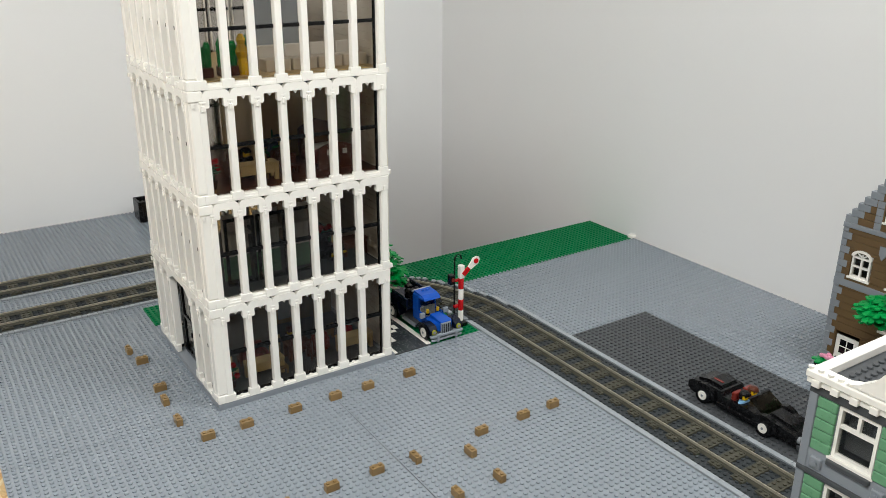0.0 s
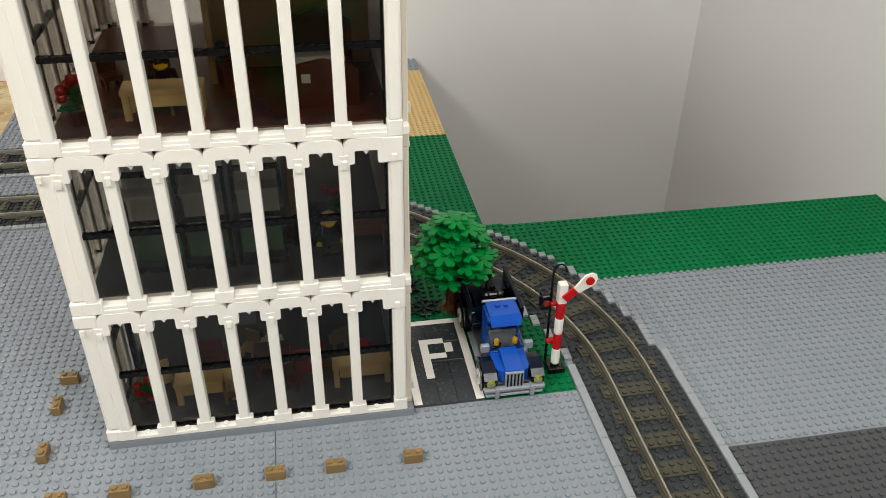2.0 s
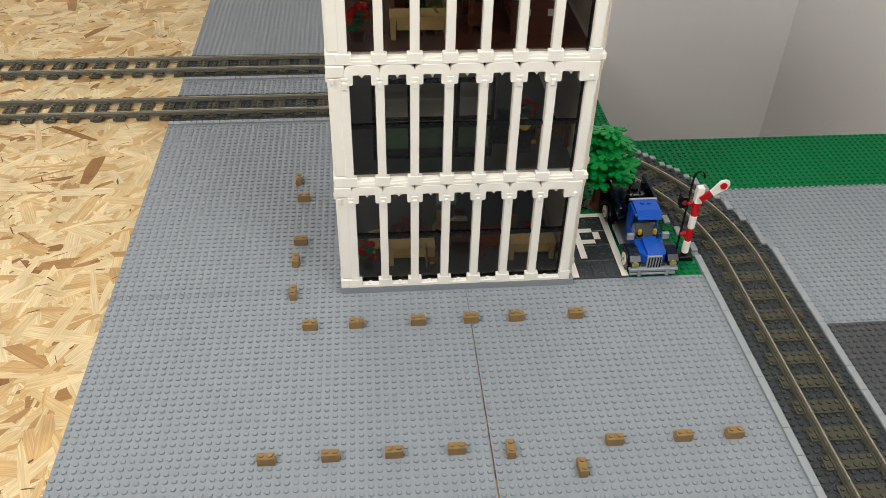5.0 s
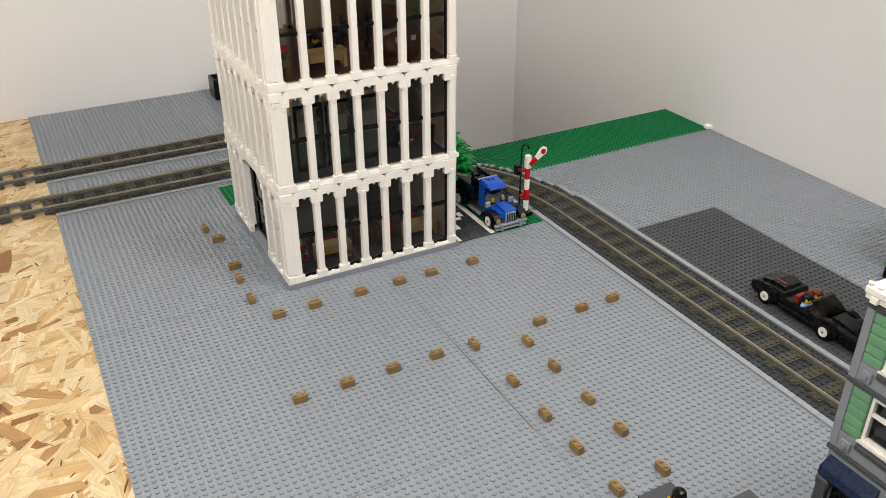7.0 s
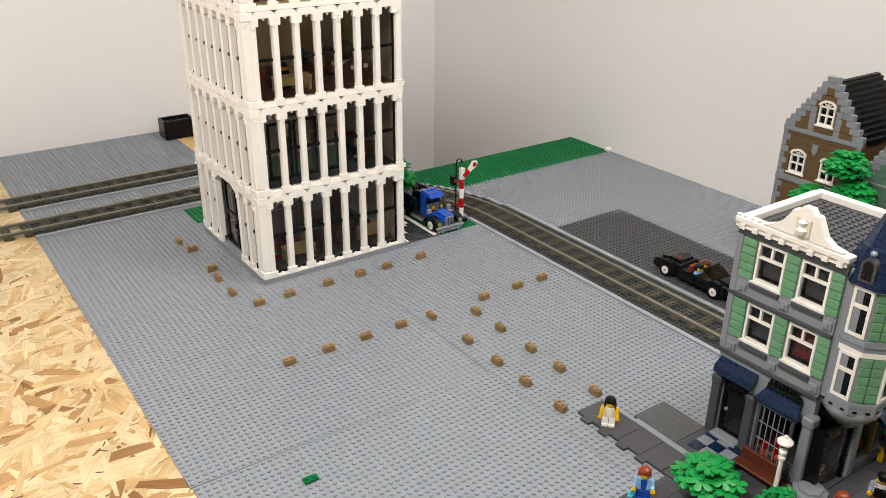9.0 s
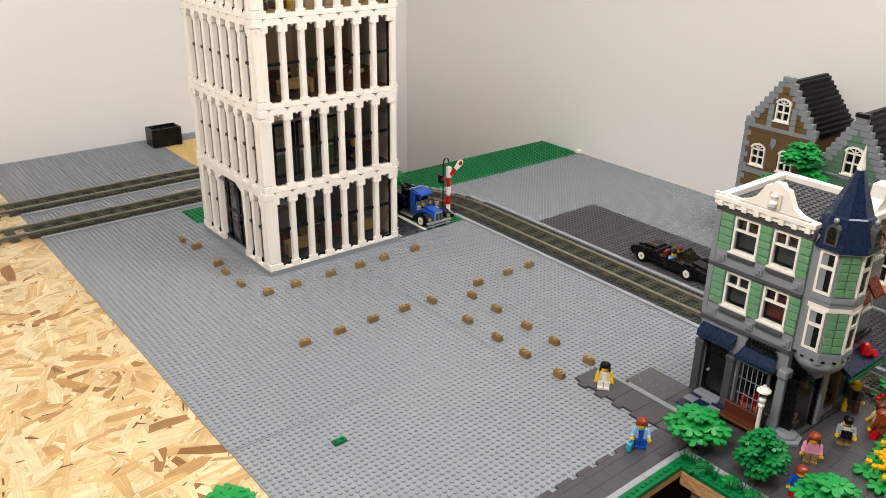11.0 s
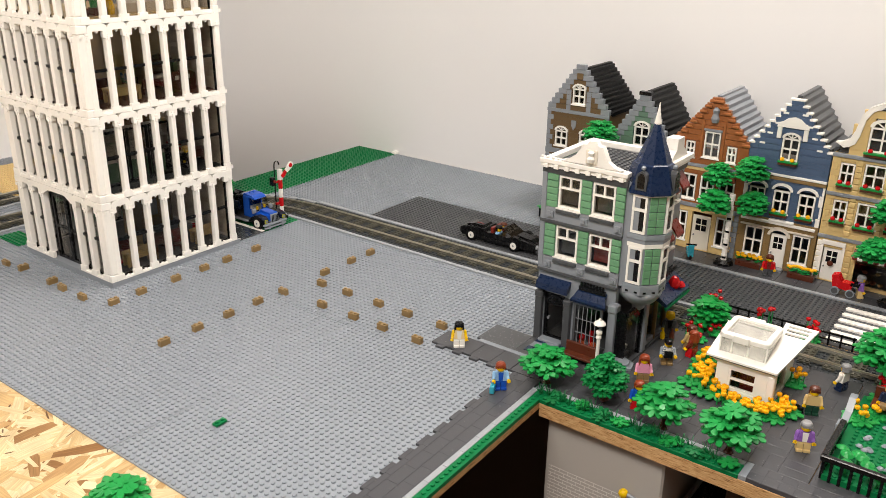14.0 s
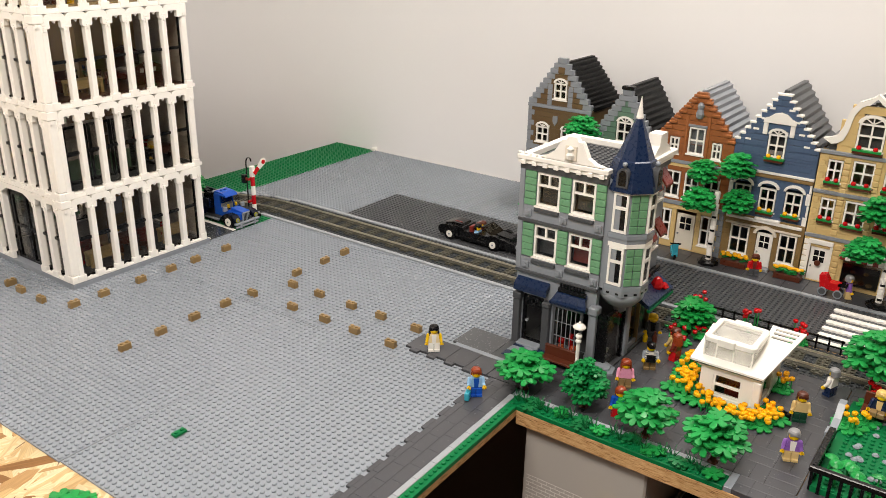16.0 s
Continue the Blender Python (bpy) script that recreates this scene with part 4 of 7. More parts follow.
for x in (4.8, 10.0):
    for k in range(4):
        part("pilaster_block", Solid().box(x, x + 1.2, -0.12, 0.3, 27.2 + 1.2 * k, 28.36 + 1.2 * k, ch=0.05), MGREY, h1)
part("keystone", Solid().prism([(6.6, 24.9), (7.8, 24.9), (7.8, 23.6), (7.2, 22.6), (6.6, 23.6)], -0.3, 0.3), MGREY, h1)

# green house
H = [(6.0, 10.0, 21.4, 27.0), (2, 6, 12, 17), (10, 14, 12, 17), (2, 6, 2, 8), (10, 14, 0.6, 8)]
h2 = house_shell("green_house", "dusty green toy brick house with grey stepped gable", -59.2, 16, 21.0, PALEGREEN, holes=H)
quoins(h2, 16, 0.4, 21, MGREY)
band(h2, 16, 20.6, MGREY, 0.5, 0.3)
stepped_gable(h2, 16, 21.0, 33.0, PALEGREEN, MGREY, 17, H, edge_w=2.4)
ridge_roof(h2, 16, 20.6, 33.4, 1, 15, SLATEB, 11)
sash(h2, 6.2, 9.8, 21.6, 26.0, arch=True)
for x in (2, 10):
    sash(h2, x + 0.1, x + 3.9, 12.1, 16.9)
sash(h2, 2.1, 5.9, 2.1, 7.9)
house_door(h2, 10.1, 13.9, 0.6, 7.9, 0.2)
part("gable_crest", Solid().box(6.6, 9.4, -0.3, 1.2, 33.0, 33.8, ch=0.1), BLACK, h2)

# rust coloured house
H = [(6.1, 9.7, 21.6, 27.4), (2.2, 4.4, 21.2, 24.8), (11.2, 13.4, 21.2, 24.8), (2.0, 5.6, 11.8, 17.6), (6.4, 9.6, 11.8, 17.6), (10.4, 14.0, 11.8, 17.6), (5.6, 10, 0.6, 9.2), (11, 14.6, 2.2, 9.0), (1.2, 4.6, 2.2, 9.0)]
h3 = house_shell("rust_house", "rust orange toy brick house with a stepped gable and grey roof", -75.4, 15.8, 20.0, RUST, ground=TAN, ground_h=10.4, holes=H)
quoins(h3, 15.8, 0.4, 10.4, MGREY)
band(h3, 15.8, 10.2, MGREY, 0.9, 0.35)
band(h3, 15.8, 18.6, TAN, 0.6, 0.3)
band(h3, 15.8, 19.3, MGREY, 0.7, 0.4)
part("gable_base", Solid().holed(0.02, 15.78, 20, 25.0, 0, 1, H, course=1.2), RUST, h3)
stepped_gable(h3, 15.8, 25.0, 34.8, RUST, RUST, 17, H, edge_w=1.6, step=1.2)
for k in range(8):
    for e in (-1, 1):
        c = 7.9 + e * (7.2 - 0.92 * k)
        part("gable_scallop", Solid().box(c - 0.85, c + 0.85, -0.5, 0.2, 25.1 + 1.2 * k, 25.75 + 1.2 * k, ch=0.15), RUST, h3)
part("gable_window_head", Solid().box(5.9, 9.9, -0.35, 0.3, 27.4, 27.9, ch=0.08), MGREY, h3)
for x in (5.3, 9.9):
    part("gable_pilaster", Solid().box(x, x + 0.6, -0.3, 0.2, 21.0, 29.6, ch=0.08), RUST, h3)
ridge_roof(h3, 15.8, 24.4, 34.6, 1, 15, MGREY, 9)
sash(h3, 6.2, 9.6, 21.7, 27.3)
for x0, x1, z0, z1 in H[1:3] + H[3:6] + H[7:]:
    sash(h3, x0 + 0.1, x1 - 0.1, z0 + 0.1, z1 - 0.1)
house_door(h3, 5.8, 9.8, 0.6, 8.4, 0.2, CREAM)
part("gable_figure", Solid().lathe(8.0, -0.3, [(0.7, 29.4), (0.9, 30.2), (0.6, 31.2), (0.75, 32.0), (0.3, 32.6)], 8), MGREY, h3, "grey carved stone ornament")

# blue house
H = [(6.2, 9.8, 23.6, 29.6), (1.2, 4.6, 12.6, 18.0), (6.2, 9.6, 12.6, 18.0), (11.2, 14.6, 12.6, 18.0), (1.6, 5.6, 2.4, 8.8), (7.0, 10.4, 0.6, 8.8), (11.4, 15.0, 2.4, 8.8)]
h4 = house_shell("blue_house", "sand blue toy brick house with white stepped coping", -91.2, 16, 20.6, SANDBLUE, ground=DTAN, ground_h=9.6, holes=H)
quoins(h4, 16, 10.6, 20.6, WHITE, 0.9, 0.0 + 0.5, 2.4)
band(h4, 16, 9.6, DTAN, 1.6, 0.25)
band(h4, 16, 19.6, DTAN, 0.7, 0.35)
band(h4, 16, 20.4, WHITE, 0.5, 0.4)
part("gable_base", Solid().holed(0.02, 15.98, 20.6, 25.6, 0, 1, H, course=1.2), SANDBLUE, h4)
stepped_gable(h4, 16, 25.6, 36.4, SANDBLUE, SANDBLUE, 17, H, edge_w=1.8, step=1.2, cap=True)
ridge_roof(h4, 16, 25.0, 36.6, 1, 15, DGREY, 9)
for x0, x1, z0, z1 in H[1:4]:
    sash(h4, x0 + 0.1, x1 - 0.1, z0 + 0.1, z1 - 0.6)
    xm = (x0 + x1) / 2
    hood = [(xm + 2.1 * math.cos(a), z1 - 0.4 + 1.5 * math.sin(a)) for a in [math.pi * k / 10 for k in range(11)]]
    hood += [(xm + 1.6 * math.cos(a), z1 - 0.4 + 0.95 * math.sin(a)) for a in [math.pi * k / 10 for k in range(10, -1, -1)]]
    part("window_hood", Solid().prism(hood, -0.5, 0.3), WHITE, h4)
    window_box(h4, x0, x1, z0 - 0.6, ORANGE)
sash(h4, 6.3, 9.7, 23.8, 28.4, arch=True)
window_box(h4, 6.2, 9.8, 23.0, ORANGE)
for x in (5.0, 10.1):
    part("window_jamb", Solid().box(x, x + 0.9, -0.4, 0.2, 28.2, 30.6, ch=0.12), WHITE, h4)
bell = [(4.9, 30.6), (11.1, 30.6), (11.0, 31.4), (10.2, 31.7), (9.2, 32.5), (8.0, 32.8), (6.8, 32.5), (5.8, 31.7), (5.0, 31.4)]
part("window_crest", Solid().prism(bell, -0.5, 0.3), WHITE, h4)
for k in range(4):
    for e in (-1, 1):
        c = 8 + e * (5.6 - 1.25 * k)
        part("wall_stone", Solid().box(c - 0.55, c + 0.55, -0.22, 0.3, 26.6 + 2.2 * k, 27.0 + 2.2 * k, ch=0.04), WHITE, h4)
for x0, x1, z0, z1 in (H[4], H[6]):
    sash(h4, x0 + 0.1, x1 - 0.1, z0 + 0.1, z1 - 0.1)
house_door(h4, 7.1, 10.3, 0.8, 8.0, 0.1)
part("door_hood", Solid().prism([(8.7 + 2.3 * math.cos(a), 7.8 + 1.9 * math.sin(a)) for a in [math.pi * k / 10 for k in range(11)]] + [(8.7 + 1.7 * math.cos(a), 7.8 + 1.2 * math.sin(a)) for a in [math.pi * k / 10 for k in range(10, -1, -1)]], -0.6, 0.2), CREAM, h4)
part("door_step", Solid().box(6.8, 10.6, -1.6, 0, 0.4, 0.8), MGREY, h4)
part("cornice", Solid().box(0.5, 15.5, -0.7, 0.2, 10.2, 10.8, ch=0.1).box(6.2, 11.2, -0.9, 0.2, 10.8, 11.3, ch=0.1), WHITE, h4)
part("cornice", Solid().box(0.5, 15.5, -0.5, 0.2, 8.9, 9.3, ch=0.1), CREAM, h4)

# tan house
H = [(1.6, 4.4, 21.0, 25.4), (6.0, 10.0, 21.0, 25.8), (11.6, 14.4, 21.0, 25.4), (5.6, 10.4, 28.0, 33.0), (1.6, 4.4, 13.4, 17.8), (6.0, 10.0, 13.0, 18.0), (11.6, 14.4, 13.4, 17.8), (1.4, 5.0, 0.6, 7.6), (7.6, 14.6, 0.8, 8.4)]
h5 = house_shell("tan_house", "tan toy brick house with a curved white gable and shop window", -107.4, 16, 27.0, TAN, holes=H)
quoins(h5, 16, 10.6, 27, TAN, 1.7, 1.2)
for x in (5.1, 10.4):
    z = 10.6
    while z < 26:
        part("pilaster_stone", Solid().box(x - 0.6, x + 0.6, -0.35, 0.2, z + 0.05, z + 1.15, ch=0.15), TAN, h5)
        z += 1.2
for x in (0.7, 6.3):
    z = 0.6
    while z < 9:
        part("pilaster_stone", Solid().box(x - 0.6, x + 0.6, -0.35, 0.2, z + 0.05, z + 1.15, ch=0.15), WHITE if x < 1 else TAN, h5)
        z += 1.2
for z in (9.6, 18.6, 26.4):
    band(h5, 16, z, MGREY, 0.7, 0.5)
crest = [(0, 27), (16, 27), (16, 29.2), (14.8, 29.5), (13.6, 30.2), (12.9, 31.8), (12.2, 35.0), (11, 36.6), (9, 37.6), (8, 38.4), (7, 37.6), (5, 36.6), (3.8, 35.0), (3.1, 31.8), (2.4, 30.2), (1.2, 29.5), (0, 29.2)]
part("gable_lower", Solid().holed(2.6, 13.4, 27, 33, 0.05, 1, H, course=1.2), TAN, h5)
part("gable_upper", Solid().holed(4.0, 12.0, 33, 36, 0.05, 1, [(6.2, 9.8, 33, 34.6)], course=1.2), TAN, h5)
outer = crest[2:]
inner = [(8 + (x - 8) * 0.8, z - 0.9) for x, z in outer]
for (a, b), (c, d) in zip(zip(outer, outer[1:]), zip(inner, inner[1:])):
    part("scroll", Solid().prism([a, b, d, c], -0.35, 1.05), WHITE, h5)
ridge_roof(h5, 16, 27, 36.4, 1, 15, DGREY, 9)
for k in (0, 1, 2, 4, 5, 6):
    x0, x1, z0, z1 = H[k]
    sash(h5, x0 + 0.1, x1 - 0.1, z0 + 0.1, z1 - 0.1)
    window_box(h5, x0, x1, z0 - 0.6, RED)
sash(h5, 5.7, 10.3, 28.1, 32.9, arch=True)
window_box(h5, 5.4, 10.6, 27.3, RED)
house_door(h5, 1.5, 4.9, 0.6, 7.5, 0.2)
part("wreath", Solid().lathe(3.2, 0, [(0.3, 0), (0.6, 0.1), (0.6, 0.3), (0.3, 0.4)], 10), BROWN, h5, m=at(0, -0.1, 4.4, 0, 90))
part("door_surround", Solid().box(0.9, 1.4, -0.4, 0.3, 0.6, 8.2).box(5.0, 5.5, -0.4, 0.3, 0.6, 8.2).box(0.9, 5.5, -0.5, 0.3, 8.2, 9.2, ch=0.15), WHITE, h5)
part("shop_pane", Solid().box(7.6, 14.6, 0.4, 0.5, 0.9, 8.3), CLEAR, h5)
part("shop_frame", Solid().box(7.4, 14.8, -0.1, 0.6, 0.4, 1.0).box(7.4, 7.7, -0.1, 0.6, 1.0, 8.4).box(14.5, 14.8, -0.1, 0.6, 1.0, 8.4), TAN, h5)
for k in range(8):
    part("awning_strip", Solid().prism([(0, 8.6), (-1.6, 7.2), (-1.6, 6.7), (0, 8.1)], 7.2 + k * 0.98, 7.2 + k * 0.98 + 0.96, axis="x"), WHITE if k % 2 else DRED, h5)
for k, (x, z, r) in enumerate(((8.8, 1.6, 0.7), (10.2, 1.5, 0.6), (11.4, 1.7, 0.7), (12.8, 1.5, 0.6), (9.6, 3.6, 0.5), (12.0, 3.7, 0.5))):
    part("loaf", Solid().ball(x, 1.4, z, r, 8, sz=0.7), DTAN if k % 2 else BROWN, h5)

# ---- green corner house with a turret ----
corner = thing("corner_house", "three-storey sand green corner house with navy turret and white cornice", "house", at(34, -76, 0))
FM = at(0, 0, 0, -90)  # the street front, facing the open field
SM = at(0, -17, 0, 0)  # the side, facing the square
HF = [(2.8, 6.9, 16.3, 21.7), (8.9, 12.9, 16.3, 21.7), (2.8, 6.9, 24.9, 30.3), (8.9, 12.9, 24.9, 30.3), (1.4, 5.4, 0.4, 9.4), (7.6, 13.4, 1.6, 9.0)]
part("front_wall", Solid().holed(0, 14.5, 0.4, 31.4, 0, 1, HF), MGREY, corner, m=FM)
HS = [(9.4, 12.0, 16.6, 21.4), (13.4, 16, 16.6, 21.4), (9.4, 12.0, 25, 29.8), (13.4, 16, 25, 29.8), (7.5, 16.2, 1.2, 8.6)]
part("side_wall", Solid().holed(4.5, 17, 9.8, 31.4, 0, 1, HS).holed(5.8, 17, 0.4, 9.8, 0, 1, HS), MGREY, corner, m=SM)
part("back_wall", Solid().box(16, 17, -16, 0, 0.4, 31.4), MGREY, corner)
part("end_wall", Solid().box(1, 16, -1, 0, 0.4, 31.4), MGREY, corner)
part("corner_wall", Solid().box(0.2, 1.2, -16.9, -14.4, 14, 31.4).box(1.2, 5, -16.9, -15.9, 14, 31.4), MGREY, corner)
part("storey_floor", Solid().box(1, 16, -16, -1, 13.2, 14.0), DGREY, corner)
part("storey_floor", Solid().box(1, 16, -16, -1, 22.4, 23.2), DGREY, corner)
part("ground_plate", Solid().box(-0.5, 17, -17.5, 0.2, 0, 0.42), DGREY, corner)
roof = part("flat_roof", Solid().box(0.6, 16.6, -16.6, -0.4, 31.0, 31.6), DGREY, corner)
tagged(part("studs", stud_mesh("studs", [(1.5 + i, -16.5 + j) for i in range(15) for j in range(16)], DGREY, 31.6), DGREY, roof), kind="stuff")
for (x0, x1, z0, z1) in HF[:4]:
    w = sash(corner, x0 + 0.05, x1 - 0.05, z0, z1, 0.05, cross=False)
    w.matrix_basis = FM
    part("blind", Solid().box(x0 + 0.4, x1 - 0.4, 1.4, 1.5, z0 + 0.4, z1 - 0.4), DRED if (x0, z0) == (8.9, 16.3) else DGREY, w)
for x0, x1 in ((0.75, 2.75), (7.0, 8.8), (13.0, 14.6)):
    for z in (16.1, 24.7):
        for k in range(5):
            part("shutter_board", Solid().box(x0, x1, -0.3, 0.1, z + 1.14 * k + 0.05, z + 1.14 * (k + 1) - 0.04, ch=0.08), SANDGREEN, corner, m=FM)
for z in (13.2, 22.0):
    part("string_course", Solid().box(-0.15, 14.6, -0.5, 0.2, z, z + 0.5, ch=0.06), DGREY, corner, m=FM)
    part("string_course", Solid().box(-0.1, 14.6, -0.2, 0.2, z + 0.5, z + 2.7), MGREY, corner, m=FM)
    for x in (1.7, 7.9, 13.8):
        part("medallion", Solid().box(x - 0.6, x + 0.6, -0.5, 0, z + 0.9, z + 2.1, ch=0.1).cyl(x, z + 1.5, -0.7, -0.4, 0.28, 8, axis="y"), MGREY, corner, m=FM)
    for x0, x1 in ((2.7, 7.0), (8.8, 13.0)):
        part("window_ledge", Solid().box(x0, x1, -0.6, 0.1, z + 2.0, z + 2.6, ch=0.08), DGREY, corner, m=FM)
part("corner_strip", Solid().box(-0.2, 0.7, -0.3, 0.6, 14, 30.6, ch=0.08), MGREY, corner, m=FM)
part("frieze", Solid().box(-0.2, 14.8, -0.35, 0.3, 30.5, 31.5, ch=0.05), DGREY, corner, m=FM)
part("frieze", Solid().box(4, 17.2, -0.35, 0.3, 30.5, 31.5, ch=0.05), DGREY, corner, m=SM)
corn = part("cornice", Solid().box(-0.6, 14.9, -0.9, 0.7, 32.1, 32.9, ch=0.12).box(-0.5, 14.6, -0.6, 0.6, 31.5, 32.1), WHITE, corner, "white cornice", m=FM)
for k in range(8):
    part("dentil", Solid().box(0.2 + 1.9 * k, 1.0 + 1.9 * k, -1.0, -0.5, 31.4, 32.1, ch=0.06), WHITE, corn)
for k in range(15):
    part("cornice_knob", Solid().cyl(-0.3 + k, -0.5, 33.0, 33.2, 0.3, 8), WHITE, corn)
crown = [(3.2, 33.0), (14.0, 33.0), (12.6, 33.3), (11.4, 34.0), (10.6, 35.6), (10.3, 36.2), (9.6, 36.3), (9.2, 36.9), (8.0, 36.9), (7.6, 36.3), (6.9, 36.2), (6.6, 35.6), (5.8, 34.4), (4.4, 33.4)]
part("pediment", Solid().prism(crown, -0.7, 0.4), WHITE, corner, "white scrolled pediment", m=FM)
part("pediment_niche", Solid().box(7.6, 9.6, -0.95, -0.7, 33.3, 35.6, ch=0.1), CREAM, corner, m=FM)
part("pediment_urn", Solid().lathe(8.6, -1.0, [(0.5, 33.6), (0.7, 34.2), (0.35, 34.6), (0.6, 35.2), (0.2, 35.5)], 8), WHITE, corner, m=FM)
part("cornice", Solid().box(4.4, 17.9, -1.1, 0.7, 32.1, 33.0, ch=0.12).box(4.4, 17.5, -0.6, 0.6, 31.5, 32.1), WHITE, corner, m=SM)
part("pediment", Solid().prism([(9, 33), (16, 33), (15, 34), (14, 34.6), (13.8, 36.4), (11.2, 36.4), (11, 34.6), (10, 34)], -0.6, 1.4), WHITE, corner, m=SM)
part("cornice", Solid().box(16.4, 17.6, -16.5, 0.6, 31.6, 32.6, ch=0.1), WHITE, corner)
part("cornice", Solid().box(0, 16.5, -0.4, 0.8, 31.6, 32.6, ch=0.1), WHITE, corner)
for (x0, x1, z0, z1) in HS[:4]:
    w = sash(corner, x0, x1, z0, z1, 0.05, cross=False)
    w.matrix_basis = SM
    part("awning", Solid().prism([(0, z1 + 0.4), (-1.6, z1 - 1.8), (-1.6, z1 - 2.2), (0, z1 - 0.2)], x0 - 0.1, x1 + 0.1, axis="x"), DRED, corner, "dark red window awning", m=SM)
for x0, x1 in ((7.6, 9.3), (12.1, 13.3)):
    for z in (16.1, 24.7):
        for k in range(5):
            part("shutter_board", Solid().box(x0, x1, -0.3, 0.1, z + 1.14 * k + 0.05, z + 1.14 * (k + 1) - 0.04, ch=0.08), SANDGREEN, corner, m=SM)
# door bay
part("door_pillar", Solid().box(0, 1.3, -0.8, 0.6, 0.4, 9.0, ch=0.1).box(-0.1, 1.5, -1.0, 0.6, 8.4, 9.6, ch=0.2), DGREY, corner, m=FM)
part("door_pillar", Solid().box(5.5, 6.8, -0.8, 0.6, 0.4, 8.6, ch=0.1).box(5.4, 6.9, -1.0, 0.6, 8.2, 9.2, ch=0.2), DGREY, corner, m=FM)
dr = part("shop_door", Solid().box(1.4, 1.9, 0.3, 0.7, 0.4, 9.2).box(4.9, 5.4, 0.3, 0.7, 0.4, 9.2).box(1.9, 4.9, 0.3, 0.7, 8.6, 9.2).box(1.9, 4.9, 0.3, 0.7, 0.4, 1.2), BLACK, corner, "black glazed shop door", m=FM)
part("pane", Solid().box(1.9, 4.9, 0.45, 0.55, 1.2, 8.6), SMOKE, dr)
part("fanlight", Solid().prism([(3.4 + 1.9 * math.cos(math.pi * k / 10), 7.4 + 1.7 * math.sin(math.pi * k / 10)) for k in range(11)] + [(3.4 + 1.4 * math.cos(math.pi * k / 10), 7.4 + 1.2 * math.sin(math.pi * k / 10)) for k in range(10, -1, -1)], 0.15, 0.35), BLACK, dr)
for a in (36, 72, 108, 144):
    c, d = math.cos(math.radians(a)), math.sin(math.radians(a))
    part("fan_bar", Solid().prism([(3.4 - 0.1 * d, 7.4 + 0.1 * c), (3.4 + 0.1 * d, 7.4 - 0.1 * c), (3.4 + 1.5 * c + 0.1 * d, 7.4 + 1.3 * d - 0.1 * c), (3.4 + 1.5 * c - 0.1 * d, 7.4 + 1.3 * d + 0.1 * c)], 0.18, 0.32), BLACK, dr)
part("transom", Solid().box(1.9, 4.9, 0.2, 0.5, 7.2, 7.5), BLACK, dr)
part("handle", Solid().cyl(2.3, 4.6, 0.0, 0.4, 0.25, 8, axis="y"), CHROME, dr)
part("door_step", Solid().box(1.3, 5.5, -1.4, 0.3, 0.42, 0.9, ch=0.08), LGREY, corner, m=FM)
part("awning", Solid().prism([(0, 12.3), (-1.3, 11.3), (-1.4, 10.3), (-1.15, 10.3), (0, 11.3)], 0.3, 6.3, axis="x"), NAVY, corner, "navy blue sloped awning", m=FM)
# bay window
bay = part("bay_window", Solid().box(7.9, 13.1, -1.5, 0.4, 0.42, 1.9, ch=0.08).box(7.9, 8.3, -1.5, -1.15, 1.9, 9.6).box(12.7, 13.1, -1.5, -1.15, 1.9, 9.6).box(7.7, 13.3, -1.7, 0.2, 9.5, 10.0, ch=0.06), DGREY, corner, "barred shop bay window with navy roof", m=FM)
for k in range(5):
    part("bar", Solid().box(8.76 + 0.78 * k, 8.85 + 0.78 * k, -1.45, -1.33, 1.9, 9.5), MGREY, bay)
for z in (4.4, 6.9):
    part("bar", Solid().box(8.3, 12.7, -1.45, -1.33, z, z + 0.09), MGREY, bay)
part("pane", Solid().box(8.3, 12.7, -1.3, -1.22, 1.9, 9.5), CLEAR, bay)
for k in range(4):
    x0, x1, c = 7.3 + 1.6 * k, 8.87 + 1.6 * k, 10.5
    top, low = [], []
    for y, z, q in ((0.1, 12.0, 0.78), (-0.9, 11.6, 0.8), (-1.5, 10.6, 0.95), (-2.0, 10.3, 1.0)):
        top += [(c + (x0 - c) * q, y, z), (c + (x1 - c) * q, y, z)]
        low += [(c + (x0 - c) * q, y + 0.15, z - 0.4), (c + (x1 - c) * q, y + 0.15, z - 0.4)]
    f = []
    for i in range(3):
        f += [(2 * i, 2 * i + 1, 2 * i + 3, 2 * i + 2), (8 + 2 * i + 1, 8 + 2 * i, 10 + 2 * i, 11 + 2 * i), (2 * i, 2 * i + 2, 10 + 2 * i, 8 + 2 * i), (2 * i + 1, 9 + 2 * i, 11 + 2 * i, 3 + 2 * i)]
    part("roof_slope", Solid().add(top + low, f + [(0, 8, 9, 1), (6, 7, 15, 14)]), NAVY, bay)
for k in range(8):
    part("cresting", Solid().box(8.3 + 0.56 * k, 8.62 + 0.56 * k, -0.75, -0.3, 12.5, 13.2, ch=0.08), BLACK, bay)
part("cresting_rail", Solid().box(8.1, 12.9, -0.75, -0.3, 11.8, 12.5), BLACK, bay)
part("display", Solid().ball(9.4, -0.6, 3.4, 0.6, 8, 0).ball(11.6, -0.7, 2.6, 0.55, 8, 1).box(9.0, 9.9, -0.9, -0.3, 1.9, 2.8, 1).box(10.6, 11.2, -0.6, -0.1, 1.9, 4.8, 0).box(8.6, 12.4, -0.2, 0.2, 1.9, 2.3, 2), [RED, plastic("coral_plastic", "D0603A", 0.3), LGREY], bay, "red and orange goods on show")
